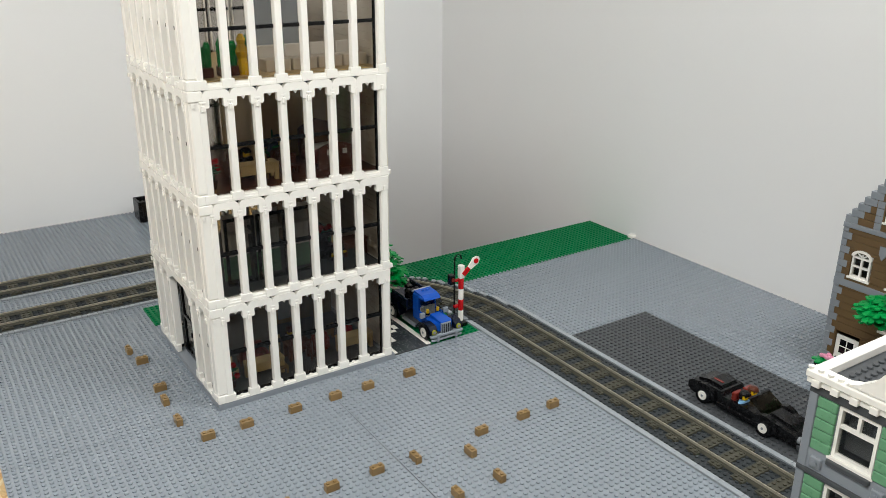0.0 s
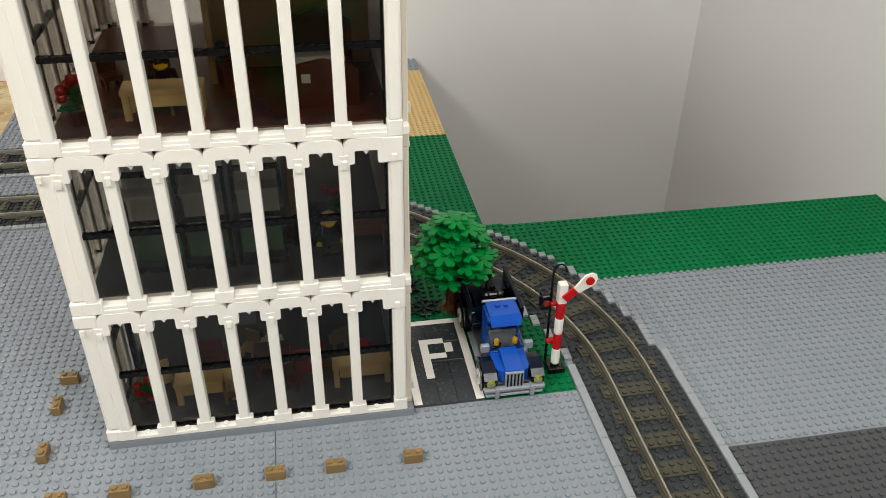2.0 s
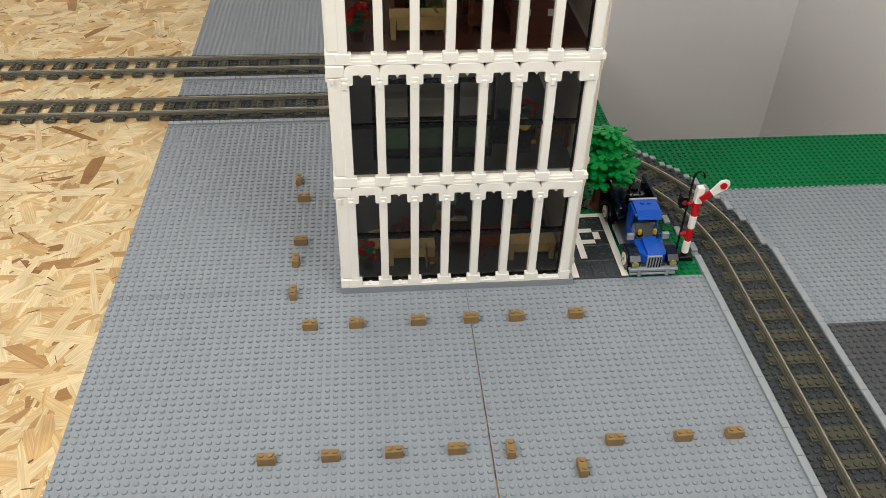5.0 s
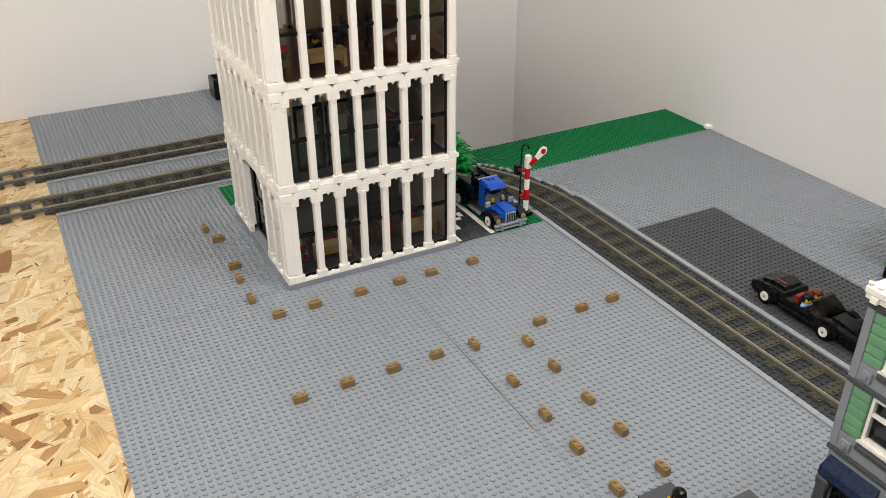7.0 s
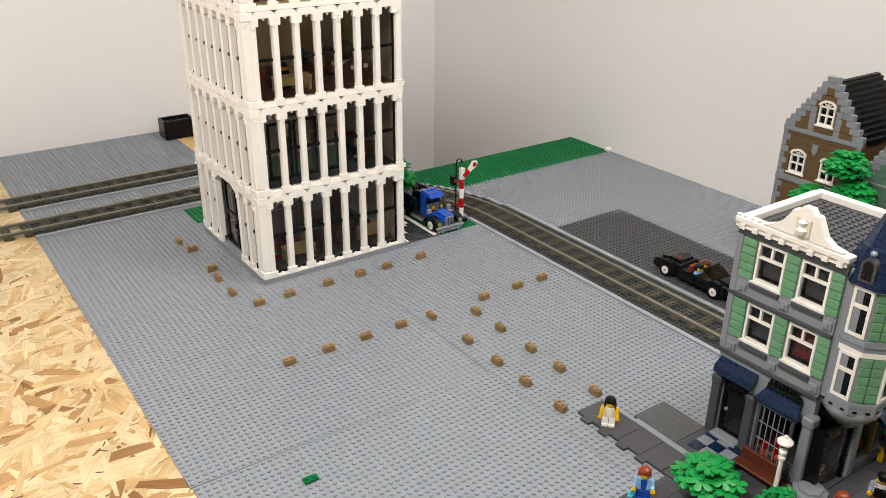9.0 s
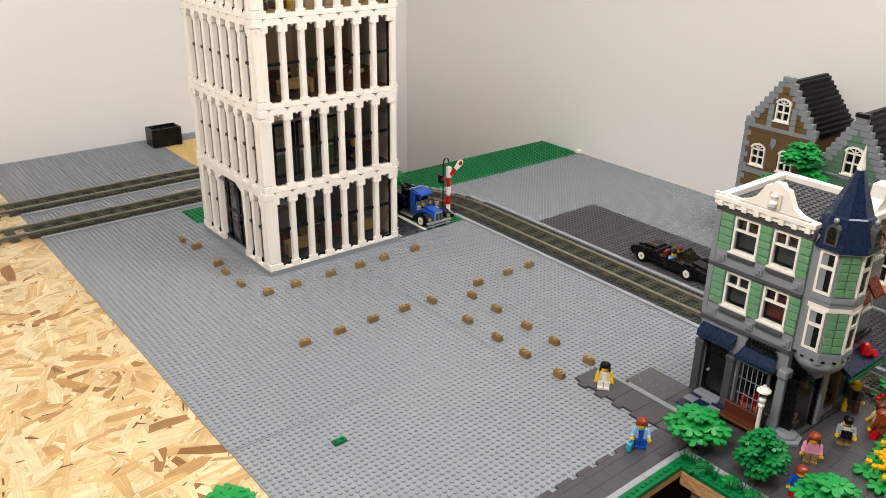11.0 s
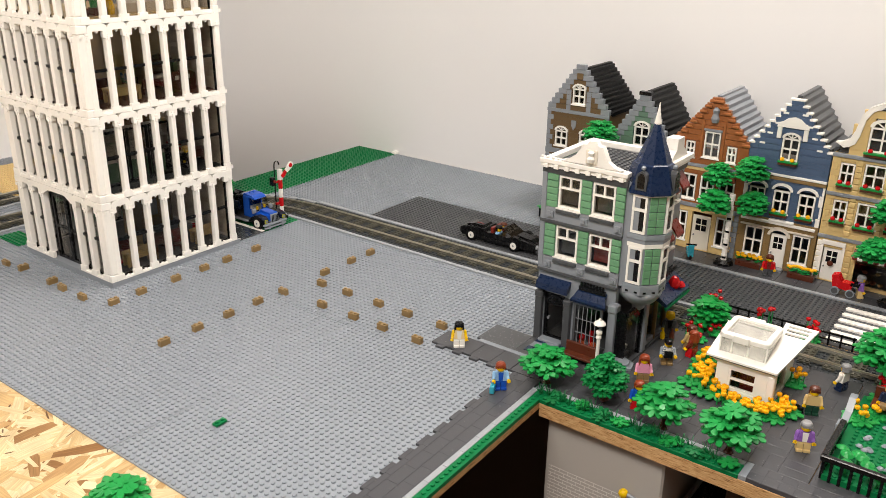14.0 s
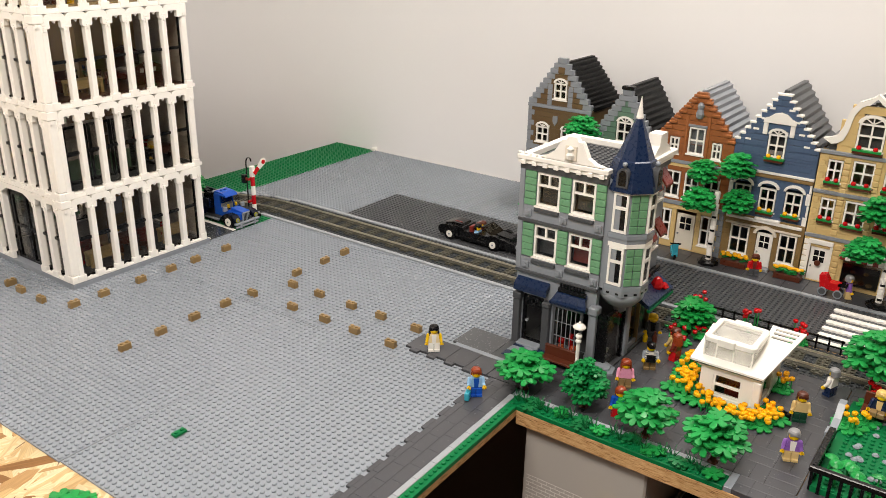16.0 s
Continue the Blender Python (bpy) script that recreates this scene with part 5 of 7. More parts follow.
part("bay_grille", Solid().box(7.7, 13.3, -2.0, -1.55, 1.3, 1.9, ch=0.05).box(7.7, 8.4, -2.1, -1.5, 1.9, 2.3, ch=0.1).box(12.6, 13.3, -2.1, -1.5, 1.9, 2.3, ch=0.1), BLACK, bay)
part("corner_pillar", Solid().box(13.9, 15.1, -0.9, 0.5, 0.4, 10.2, ch=0.12).box(13.7, 15.3, -1.2, 0.6, 9.4, 10.8, ch=0.2), MGREY, corner, m=FM)
part("corner_pillar", Solid().box(5.7, 7.1, -0.6, 0.8, 0.4, 10.4, ch=0.12), MGREY, corner, m=SM)
cd = part("corner_door", Solid().box(-0.2, 0.3, -16.8, -15, 0.4, 9.6).box(5.2, 5.7, -17.2, -16.5, 0.4, 9.6).box(-0.2, 5.7, -17.1, -16.6, 9.0, 9.8), BLACK, corner, "dark glazed corner shop front")
part("pane", Solid().prism([(0.2, -16.6), (5.3, -17.0), (5.3, -16.9), (0.2, -16.5)], 0.6, 9.0, axis="z"), SMOKE, cd)
part("pane", Solid().box(0.0, 0.1, -16.6, -15.2, 0.6, 9.0), SMOKE, cd)
part("counter", Solid().box(1.0, 3.9, -16.2, -14.8, 0.42, 1.2, ch=0.1), MGREY, corner)
part("shop_goods", Solid().box(1.2, 2.6, -16.0, -15.4, 1.25, 1.6, ch=0.1).box(2.0, 3.5, -15.8, -15.3, 1.6, 2.0, ch=0.12).ball(1.6, -15.8, 1.9, 0.35, 8).ball(3.2, -15.7, 2.3, 0.3, 8).cyl(2.5, -15.3, 1.25, 2.7, 0.16, 8), WHITE, corner, "white goods heaped in the shop corner")
# a pale upright block set back inside the corner shop
part("shop_cupboard", Solid().box(2.6, 4.0, -13.6, -12.8, 0.42, 6.5, ch=0.1), CREAM, corner)
part("awning", Solid().prism([(0, 11.8), (-3.4, 9.6), (-3.4, 9.0), (0, 10.6)], 7.2, 17.2, axis="x"), NAVY, corner, "navy blue sloped awning", m=SM)
part("awning_trim", Solid().box(7.2, 17.2, -3.5, -3.0, 8.55, 9.0, ch=0.06), GREEN, corner, "dark green trim under the awning", m=SM)
part("shop_pane", Solid().box(7.5, 16.2, 0.3, 0.4, 1.2, 8.6), CLEAR, corner, m=SM)
part("shop_frame", Solid().box(7.3, 7.7, -0.1, 0.5, 0.4, 8.8).box(11.7, 12.1, -0.1, 0.5, 0.4, 8.8).box(16.0, 16.4, -0.1, 0.5, 0.4, 8.8), DTAN, corner, m=SM)
part("balcony_rail", Solid().box(8, 16.6, -1.0, -0.2, 12.4, 13.2, ch=0.1), BLACK, corner, m=SM)


def octagon(r, turn=22.5):
    return [(r * math.cos(math.radians(turn + 45 * k)), r * math.sin(math.radians(turn + 45 * k))) for k in range(8)]


TM = at(3.7, -16.9, 0)
ring = lambda r, z0, z1: Solid().prism(octagon(r), z0, z1, axis="z")
turret = part("turret", ring(3.55, 13.4, 30.0), MGREY, corner, "eight-sided corner turret", m=TM)
for r, z0, z1, mat in ((3.95, 14.2, 14.9, LGREY), (3.9, 13.2, 14.2, MGREY), (4.0, 22.6, 23.4, LGREY), (3.85, 21.9, 22.6, MGREY), (3.85, 29.6, 30.4, WHITE), (3.85, 21.2, 21.9, WHITE)):
    part("ring_course", ring(r, z0, z1), mat, turret)
part("turret_bowl", Solid().lathe(0, 0, [(0.5, 9.2), (1.0, 9.6), (1.0, 10.2), (2.4, 11.0), (3.4, 12.2), (3.7, 13.3)], 16), MGREY, turret, smooth=True)
for face in range(0, 360, 45):
    for dx in (-0.75, 0.75):
        part("slot", Solid().box(dx - 0.25, dx + 0.25, -3.66, -3.5, 13.5, 13.8), BLACK, turret, m=at(0, 0, 0, face))
for face in (135, 180, 225, 270, 315):
    fm = at(0, 0, 0, face + 90)
    y = -3.55 * math.cos(math.radians(22.5))
    for z in (15.0, 23.5):
        if face in (180, 270):
            s = Solid().box(-1.2, -0.85, y - 0.35, y, z, z + 6.2).box(0.85, 1.2, y - 0.35, y, z, z + 6.2)
            for a, b in ((0, 0.4), (3.6, 4.1), (5.8, 6.2)):
                s.box(-0.85, 0.85, y - 0.35, y, z + a, z + b)
            w = part("turret_window", s, WHITE, turret, "narrow white window", m=fm)
            part("pane", Solid().box(-0.85, 0.85, y - 0.15, y - 0.05, z + 0.4, z + 5.8), BLACK, w)
        else:
            for x0, x1 in ((-1.25, -0.05), (0.05, 1.25)):
                for k in range(5):
                    part("board", Solid().box(x0, x1, y - 0.28, y, z + 1.22 * k + 0.04, z + 1.22 * (k + 1) - 0.04, ch=0.08), SANDGREEN, turret, m=fm)
cone = part("turret_roof", Solid().box(-0.3, 0.3, -0.3, 0.3, 30, 31), NAVY, turret)
v = [(*p, z) for r, z in ((4.35, 29.9), (4.25, 30.5), (3.1, 34.2), (2.8, 34.35), (0.4, 40.4)) for p in octagon(r)]
s = Solid().add(v, [(8 * k + i, 8 * k + (i + 1) % 8, 8 * k + 8 + (i + 1) % 8, 8 * k + 8 + i) for k in range(4) for i in range(8)] + [tuple(range(8)), tuple(range(32, 40))])
cone.data = s.mesh("turret_roof", [NAVY])
tagged(cone, "tall navy pointed turret roof")
part("spire", Solid().lathe(0, 0, [(0.45, 40.0), (0.55, 40.3), (0.42, 41.0), (0.22, 42.2), (0.04, 43.4)], 10), WHITE, turret, "white spire")
for face in (180, 225, 270):
    y = -3.75
    out = [(-0.9, 30.6), (0.9, 30.6)] + [(0.9 * math.cos(a), 32.6 + 0.9 * math.sin(a)) for a in [math.pi * k / 6 for k in range(7)]]
    if face != 225:
        part("dormer", Solid().prism(out, y - 0.35, y + 1.6), DGREY, turret, m=at(0, 0, 0, face + 90))
        inn = [(x * 0.65, 30.9 + (z - 30.6) * 0.8) for x, z in out]
        part("dormer_pane", Solid().prism(inn, y - 0.4, y - 0.3), BLACK, turret, m=at(0, 0, 0, face + 90))
        part("dormer_knob", Solid().ball(0, y + 0.2, 34.0, 0.4, 8), LGREY, turret, m=at(0, 0, 0, face + 90))

# ---- paving, kerbs and verge ----
PAVE = plastic("paving_tile_plastic", "48494D", 0.22, 0.08)
paving = thing("pavement", "dark grey smooth tiles laid as a square", "pavement", kind="structure")
TILE24 = Solid().box(0.012, 3.988, 0.012, 1.988, 0, PLATE, ch=0.015).mesh("tile", [PAVE])
TILE42 = Solid().box(0.012, 1.988, 0.012, 3.988, 0, PLATE, ch=0.015).mesh("tile", [PAVE])
for i in range(8):
    for j in range(10):
        x, y = 20 + 4 * i, -126 + 4 * j
        if 34 <= x + 2 <= 51 and y >= -94:
            continue
        for k in (0, 2):
            if (i + j) % 2:
                part("tile", TILE24, PAVE, paving, m=at(x, y + k, 0))
            else:
                part("tile", TILE42, PAVE, paving, m=at(x + k, y, 0))
ASKEW = at(17, -86, 0) @ Matrix.Rotation(math.radians(1.5), 4, "Z") @ at(-17, 86, 0)
rest = Solid()
rest.m = Matrix.Translation((17, -86, 0)) @ Matrix.Rotation(math.radians(1.5), 4, "Z") @ Matrix.Translation((-17, 86, 0))
for i in range(-8, 6):
    for k in range(3):
        rest.box(4 * i + 0.014 - k % 2, min(4 * i + 3.986 - k % 2, 20.98), -85 + 2 * k + 0.014, min(-83 + 2 * k, -80) - 0.014, 0, PLATE, ch=0.015)
for x in range(-29, 19, 4):
    rest.box(x + 0.7, x + 3.4, -80, -79.3, 0, PLATE, ch=0.015)
rest.m = Matrix.Identity(4)
for i in range(11):
    for k in range(6):
        rest.box(20 + 3 * i + 0.03, 23 + 3 * i - 0.03, -154 + 4.6 * k, -149.5 + 4.6 * k, 0, PLATE, ch=0.015)
for j in range(4):
    rest.box(21.02, 26, -79 + 4 * j + 0.03, -75 + 4 * j - 0.03, 0, PLATE, ch=0.015)
    rest.box(21 + 0.02, 33.4, -86 + 1.74 * j, -84.26 + 1.74 * j - 0.04, 0, PLATE, ch=0.015)
for y in (-66, -69.5, -73, -76.5):
    rest.box(20.2, 21, y, y + 1.6, 0, PLATE, ch=0.015)
rest.box(33.42, 52.0, -94.2, -86.04, -0.29, 0.03)
for j in range(17):
    for k in range(2):
        rest.box(16.3 + 1.85 * k + 0.02, 18.15 + 1.85 * k - 0.02, -121.05 - 2 * j + 0.02, -119.05 - 2 * j - 0.02, -0.29, PLATE, ch=0.015)
rest.box(16.25, 19.98, -154.2, -120.1, -0.29, 0.33)
rest.box(20.0, 53.0, -154.2, -126.1, -0.25, 0.33)
tagged(part("far_tiles", rest, PAVE, paving), kind="stuff")
part("end_tile", Solid().box(16.3, 19.98, -119.05, -118.05, -0.29, PLATE + 0.02, ch=0.03), LGREY, paving)
part("smooth_patch", Solid().box(27.1, 33.4, -76, -68.4, 0, PLATE, ch=0.015), plastic("grey_patch_plastic", "55575A", 0.25, 0.06), paving)
part("line_tiles", Solid().box(26.05, 27.05, -79, -69.2, 0, PLATE + 0.02, ch=0.015), LGREY, paving)
part("line_tiles", Solid().box(27.1, 33.4, -79, -76.05, 0, PLATE, ch=0.015), DGREY, paving)
side = thing("pavement", "dark grey smooth tile pavement before the houses", "pavement", kind="structure")
s = Solid()
for j in range(24):
    for i in range(2):
        s.box(85 + 4 * i + 0.03, 89 + 4 * i - 0.03, -154 + 4 * j + 0.03, -150 + 4 * j - 0.03, 0, PLATE, ch=0.04)
s.box(93, 113.1, -154, -43.6, -0.1, 0.02)
tagged(part("paving_tiles", s, PAVE, side), kind="stuff")
for name, x0, x1, y0, y1 in (("kerb", 84, 85, -154, -58), ("kerb", -31, 18.6, -86, -85), ("kerb", 19.0, 20.0, -118, -86)):
    k = thing(name, "light grey smooth tile kerb", "kerb", kind="structure")
    long_x = x1 - x0 > y1 - y0
    n = round(max(x1 - x0, y1 - y0) / 4)
    for i in range(n):
        if long_x:
            a, b = x0 + (x1 - x0) * i / n, x0 + (x1 - x0) * (i + 1) / n
            t = Solid().box(a + 0.02, b - 0.02, y0 + 0.02, y1 - 0.02, 0, PLATE + 0.02, ch=0.04)
        else:
            a, b = y0 + (y1 - y0) * i / n, y0 + (y1 - y0) * (i + 1) / n
            t = Solid().box(x0 + 0.02, x1 - 0.02, a + 0.02, b - 0.02, 0, PLATE + 0.02, ch=0.04)
        part("tile", t, KERB, k, m=ASKEW if long_x else None)
verge = thing("verge", "green studded strip along the table edge", "verge", kind="structure")
part("plate", Solid().box(-31, 18.9, -87.5, -86, -0.29, PLATE, ch=0.05), GREEN, verge, m=ASKEW)
part("plate", Solid().box(16.2, 18.9, -118, -87.5, -0.29, PLATE - 0.004, ch=0.05), GREEN, verge)
tagged(part("studs", stud_mesh("studs", [(-30.5 + i, -86.7) for i in range(49)], GREEN, PLATE), GREEN, verge, m=ASKEW), kind="stuff")
tagged(part("studs", stud_mesh("studs", [(16.8 + k, -88.5 - i) for i in range(29) for k in (0, 1)], GREEN, PLATE), GREEN, verge), kind="stuff")

# zebra crossing of white grooved strips on the road
cross = thing("zebra_crossing", "white wavy strips of a zebra crossing on the dark road", "zebra crossing", kind="structure")
for k in range(6):
    s = Solid()
    for j in range(9):
        s.lathe(65.9 + 3.0 * k, -117.6 - j, [(0.75, 0.0), (0.75, 0.3), (0.5, 0.42)], 8)
    s.box(65.3 + 3.0 * k, 66.5 + 3.0 * k, -126.2, -117.1, 0, 0.38)
    part("strip", s, WHITE, cross)


# ---- trees and flowers ----
def leaf_solid(r, lobes=5, seed=1):
    """A flat leaf piece with rounded, notched lobes that bend down at the rim, and a stud on top."""
    rnd = random.Random(seed)
    n = lobes * 6
    top, low = [(0, 0, 0.3)], [(0, 0, 0.02)]
    for k in range(n):
        a = 2 * math.pi * k / n
        q = (0.97, 0.98, 0.78, 0.42, 0.78, 0.98)[k % 6] * (0.95 + 0.1 * rnd.random())
        x, y, d = r * q * math.cos(a), r * q * math.sin(a), 0.14 * q
        top.append((x, y, 0.26 - d))
        low.append((x, y, 0.06 - d))
    v = top + low
    f = []
    for k in range(n):
        i, j = 1 + k, 1 + (k + 1) % n
        f += [(0, i, j), (n + 1, n + 1 + j, n + 1 + i), (i, n + 1 + i, n + 1 + j, j)]
    return Solid().add(v, f).cyl(0, 0, 0.2, 0.48, 0.3, 8)


LEAVES = {g: [leaf_solid(r, lob, i).mesh("leaf", [mat]) for i, (r, lob) in enumerate(((1.6, 6), (1.4, 5), (1.8, 6)))] for g, mat in (("bright", LEAFG), ("dark", DLEAF))}
MID = plastic("mid_leaf_green_plastic", "0A7A3E", 0.3, 0.14, sheen=0.3)
TOWERG = plastic("deep_leaf_green_plastic", "078A3C", 0.3, 0.2, sheen=0.3)
LEAVES["deep"] = [leaf_solid(r, lob, i + 9).mesh("leaf", [TOWERG]) for i, (r, lob) in enumerate(((1.6, 6), (1.4, 5), (1.8, 6)))]
LEAVES["mid"] = [leaf_solid(r, lob, i + 5).mesh("leaf", [MID]) for i, (r, lob) in enumerate(((1.05, 6), (0.9, 5), (1.2, 6)))]


def crown_of(tree, cx, cy, z0, z1, r, layers, tone, seed, narrow=0.5, dens=0.9):
    """Layers of lobed leaf pieces, widest low down, each tilted a little."""
    rnd = random.Random(seed)
    for k in range(layers):
        t = k / max(1, layers - 1)
        rad = r * (0.82 + 0.18 * math.sin(t * 3)) * (1 - (1 - narrow) * t ** 1.5)
        n = max(3, round(rad * 2.1 * dens))
        for i in range(n):
            a = 2 * math.pi * (i + rnd.random() * 0.7) / n + k
            q = max(0.1, rad - 0.9 - 0.5 * rnd.random())
            m = at(cx + q * math.cos(a), cy + q * math.sin(a), z0 + (z1 - z0) * t + 0.6 * rnd.random(), math.degrees(a)) @ pose(0, 0, 0, rnd.uniform(-14, 14), rnd.uniform(-6, 24) * (1 - 0.5 * t), 0) @ at(0, 0, 0, rnd.random() * 360)
            part("leaf", rnd.choice(LEAVES[tone]), None, tree, m=m)
        if rad > 2.6:
            for i in range(3):
                a = 2 * math.pi * i / 3 + k
                part("leaf", rnd.choice(LEAVES[tone]), None, tree, m=at(cx + math.cos(a), cy + math.sin(a), z0 + (z1 - z0) * t, a * 57))


def tree(x, y, label, tone, trunk_h, r, z0, z1, layers, seed, trunk=None, narrow=0.5, name="tree", group="small trees by the table edge", base=0.4, thick=1.0):
    ob = thing(name, label, "tree", at(x, y, base), group=group)
    part("trunk", Solid().lathe(0, 0, [(0.75 * thick, 0), (0.5 * thick, 0.3), (0.34 * thick, 0.8), (0.3 * thick, trunk_h * 0.6), (0.24 * thick, trunk_h)], 8), trunk or BROWN, ob, "brown trunk")
    crown_of(ob, 0, 0, z0, z1, r, layers, tone, seed, narrow)
    return ob


SMALL = "small toy tree with bright green lobed leaves and brown trunk"
tree(21.3, -85.8, SMALL, "bright", 3.8, 4.8, 2.5, 5.3, 4, 1)
tree(22.3, -95.3, "rounded toy bush with dark green small leaves on brown trunk", "mid", 5.0, 4.5, 2.2, 6.8, 8, 2, narrow=0.42)
tree(20.6, -105.6, SMALL, "bright", 4.4, 4.8, 3.1, 6.2, 4, 3)
tree(20.6, -115.2, SMALL, "bright", 4.4, 4.8, 3.0, 6.3, 4, 4)
tree(39.8, 18.8, "full green toy tree beside the parked truck", "deep", 8.5, 6.0, 6.2, 13.0, 7, 5, group="", narrow=0.42, base=0.0, thick=2.6)
tree(50.8, -128.6, "broad green toy tree over a park bench", "bright", 8.5, 5.4, 5.6, 10.2, 5, 6, group="", narrow=0.5)
tree(56.9, -98.8, "broad-leaved green toy shrub behind the square", "deep", 4.0, 4.1, 1.4, 4.2, 4, 7, group="", narrow=0.7)


def tall_tree(x, y, seed, clumps, h, label, trunk_mat=None):
    ob = thing("tall_tree", label, "tree", at(x, y, PLATE))
    s = Solid()
    for k in range(int(h / 1.2)):
        s.lathe(0, 0, [(0.58, 1.2 * k + 0.02), (0.62, 1.2 * k + 0.2), (0.62, 1.2 * k + 1.0), (0.54, 1.2 * k + 1.18)], 10)
    t = part("trunk", s, trunk_mat or WHITE, ob, "white birch-like trunk")
    for k in range(4):
        part("bark_mark", Solid().box(-0.7, -0.1, -0.5, 0.3, 1.4 + 2.9 * k, 1.8 + 2.9 * k), BLACK, t)
    part("soil_ring", Solid().lathe(0, 0, [(2.2, 0), (2.2, 0.5), (1.7, 0.9), (0.7, 0.9)], 8), BLACK, ob, "black leafy ring at the foot")
    for k, (dx, dy, z, r) in enumerate(clumps):
        part("branch", Solid().prism([(-0.2, 0), (0.2, 0), (0.2, 1), (-0.2, 1)], 0, math.hypot(dx, dy), axis="y"), BROWN, ob, m=at(0, 0, z - 0.6, math.degrees(math.atan2(-dx, dy))))
        crown_of(ob, dx, dy, z - 0.8, z + 2.4, r * 0.95, 5, "bright", seed + k, 0.6, 1.0)
    return ob


BIRCH = "tall toy tree with white trunk and bright green leaf clumps"
tall_tree(88.0, -90.4, 20, ((-2.5, 2.8, 13.2, 3.9), (-0.5, -4.2, 13.8, 3.8), (0.5, 3.6, 18.4, 3.6), (0, -3.2, 20.6, 4.0)), 15.6, BIRCH)
tall_tree(87.0, -123.2, 30, ((-2.5, 3.8, 10.4, 4.2), (-0.5, -3.9, 11.6, 3.9), (0.5, 3.4, 17.2, 3.7), (0, -3.0, 19.6, 4.1)), 15, BIRCH)
tall_tree(87.0, -58.8, 40, ((-1.5, 3.8, 16.0, 4.4), (0.5, -2.8, 18.4, 4.6), (0.2, -0.6, 23.4, 4.6)), 20, BIRCH)


def flower_bush(x, y, seed, count, spread, bloom, label, z=PLATE, height=2.2, sx=1.0, group=""):
    rnd = random.Random(seed)
    ob = thing("flower_bush", label, "flowers", at(x, y, z), group=group)
    for k in range(max(3, count // 3)):
        part("leaf", rnd.choice(LEAVES["bright"]), None, ob, m=at(rnd.uniform(-spread, spread) * sx, rnd.uniform(-spread, spread), 0.15 + 0.22 * k / 2, rnd.random() * 360))
    for k in range(count):
        a, b = rnd.uniform(-spread, spread) * sx, rnd.uniform(-spread, spread)
        h = height * rnd.uniform(0.55, 1.0)
        s = Solid().lathe(a, b, [(0.12, 0), (0.1, h)], 5, 0).lathe(a, b, [(0.16, h - 0.12), (0.38, h), (0.44, h + 0.22), (0.4, h + 0.42), (0.24, h + 0.52), (0.2, h + 0.36)], 8, 1)
        part("flower", s, [LEAFG, bloom], ob)
    return ob


MARI = "cluster of orange toy flowers with green leaves"
for k, (x, y) in enumerate(((46.0, -104.8), (43.0, -104.9), (40.0, -105.2), (37.2, -105.6), (35.0, -107.4), (33.9, -110.0), (33.4, -112.8), (33.4, -115.4), (34.6, -117.2), (36.8, -117.8))):
    flower_bush(x - 0.8, y + (0.6 if k < 4 else -0.6), 50 + k, 15, 1.6, ORANGE, MARI, group="orange flowers round the kiosk", height=1.9)
flower_bush(45.4, -117.4, 70, 7, 1.1, ORANGE, "pot of orange toy flowers beside the kiosk", height=2.4)
for k, (x, y) in enumerate(((62.0, -97.5), (61.4, -107.0), (62.0, -115.6))):
    flower_bush(x, y, 80 + k, 9, 1.3, RED, "cluster of red toy flowers by the fence", height=4.2, group="red flowers by the road")
for k, (x, y) in enumerate(((52.5, -97.6), (55.0, -97.2), (54.0, -101.5), (50.4, -98.8))):
    flower_bush(x, y, 90 + k, 6, 1.3, RED, "low bed of red toy flowers", height=1.4, group="red flower bed")
for k, y in enumerate((-95.2, -106.0)):
    ob = thing("planter", "long brown planter with orange toy flowers", "planter", at(89.8, y, PLATE), group="planters before the blue house")
    part("trough", Solid().box(-1, 1, -2.6, 2.6, 0, 1.2, ch=0.08), BROWN, ob)
    s = Solid()
    rnd = random.Random(k)
    for i in range(34):
        a, b, h = rnd.uniform(-1, 1), rnd.uniform(-2.6, 2.6), 1.3 + rnd.random() * 0.9
        s.prism([(a - 0.4, b - 0.1), (a, b - 0.42), (a + 0.42, b), (a + 0.1, b + 0.4), (a - 0.3, b + 0.36)], h, h + 0.16, axis="z")
    part("leaves", s, LEAFG, ob)
    for i in range(12):
        part("flower", Solid().lathe(rnd.uniform(-1.1, 0.8), -2.5 + 5 * i / 11, [(0.2, 2.2), (0.42, 2.35), (0.44, 2.65), (0.2, 2.75)], 8), ORANGE, ob)
# low plants along the verge
rnd = random.Random(9)
for k in range(24):
    y = -87 - 1.25 * k
    ob = thing("verge_plant", "low green toy grass and leaf plant", "plant", at(17.5 + rnd.uniform(-0.6, 0.6), y, PLATE), group="plants along the table edge")
    if k % 3 < 2:
        for i in range(8):
            part("blade", Solid().prism([(-0.1, 0), (0.1, 0), (0.04, 1.9)], -0.04, 0.04), DLEAF, ob, m=at(0, 0, 0.2, i * 72) @ pose(0, 0, 0, 0, rnd.uniform(14, 40), 0))
    else:
        for i in range(3):
            part("leaf", rnd.choice(LEAVES["bright" if k % 2 else "dark"]), None, ob, m=at(rnd.uniform(-0.7, 0.7), rnd.uniform(-0.7, 0.7), 0.2 + 0.25 * i, rnd.random() * 360) @ Matrix.Scale(0.75, 4))
bush = thing("hedge_bush", "loose bright green leafy bush on the flake board", "bush", at(-37.0, -58.0, TOP))
crown_of(bush, 0, 0, 0.2, 2.2, 4.4, 5, "bright", 77, 0.6)

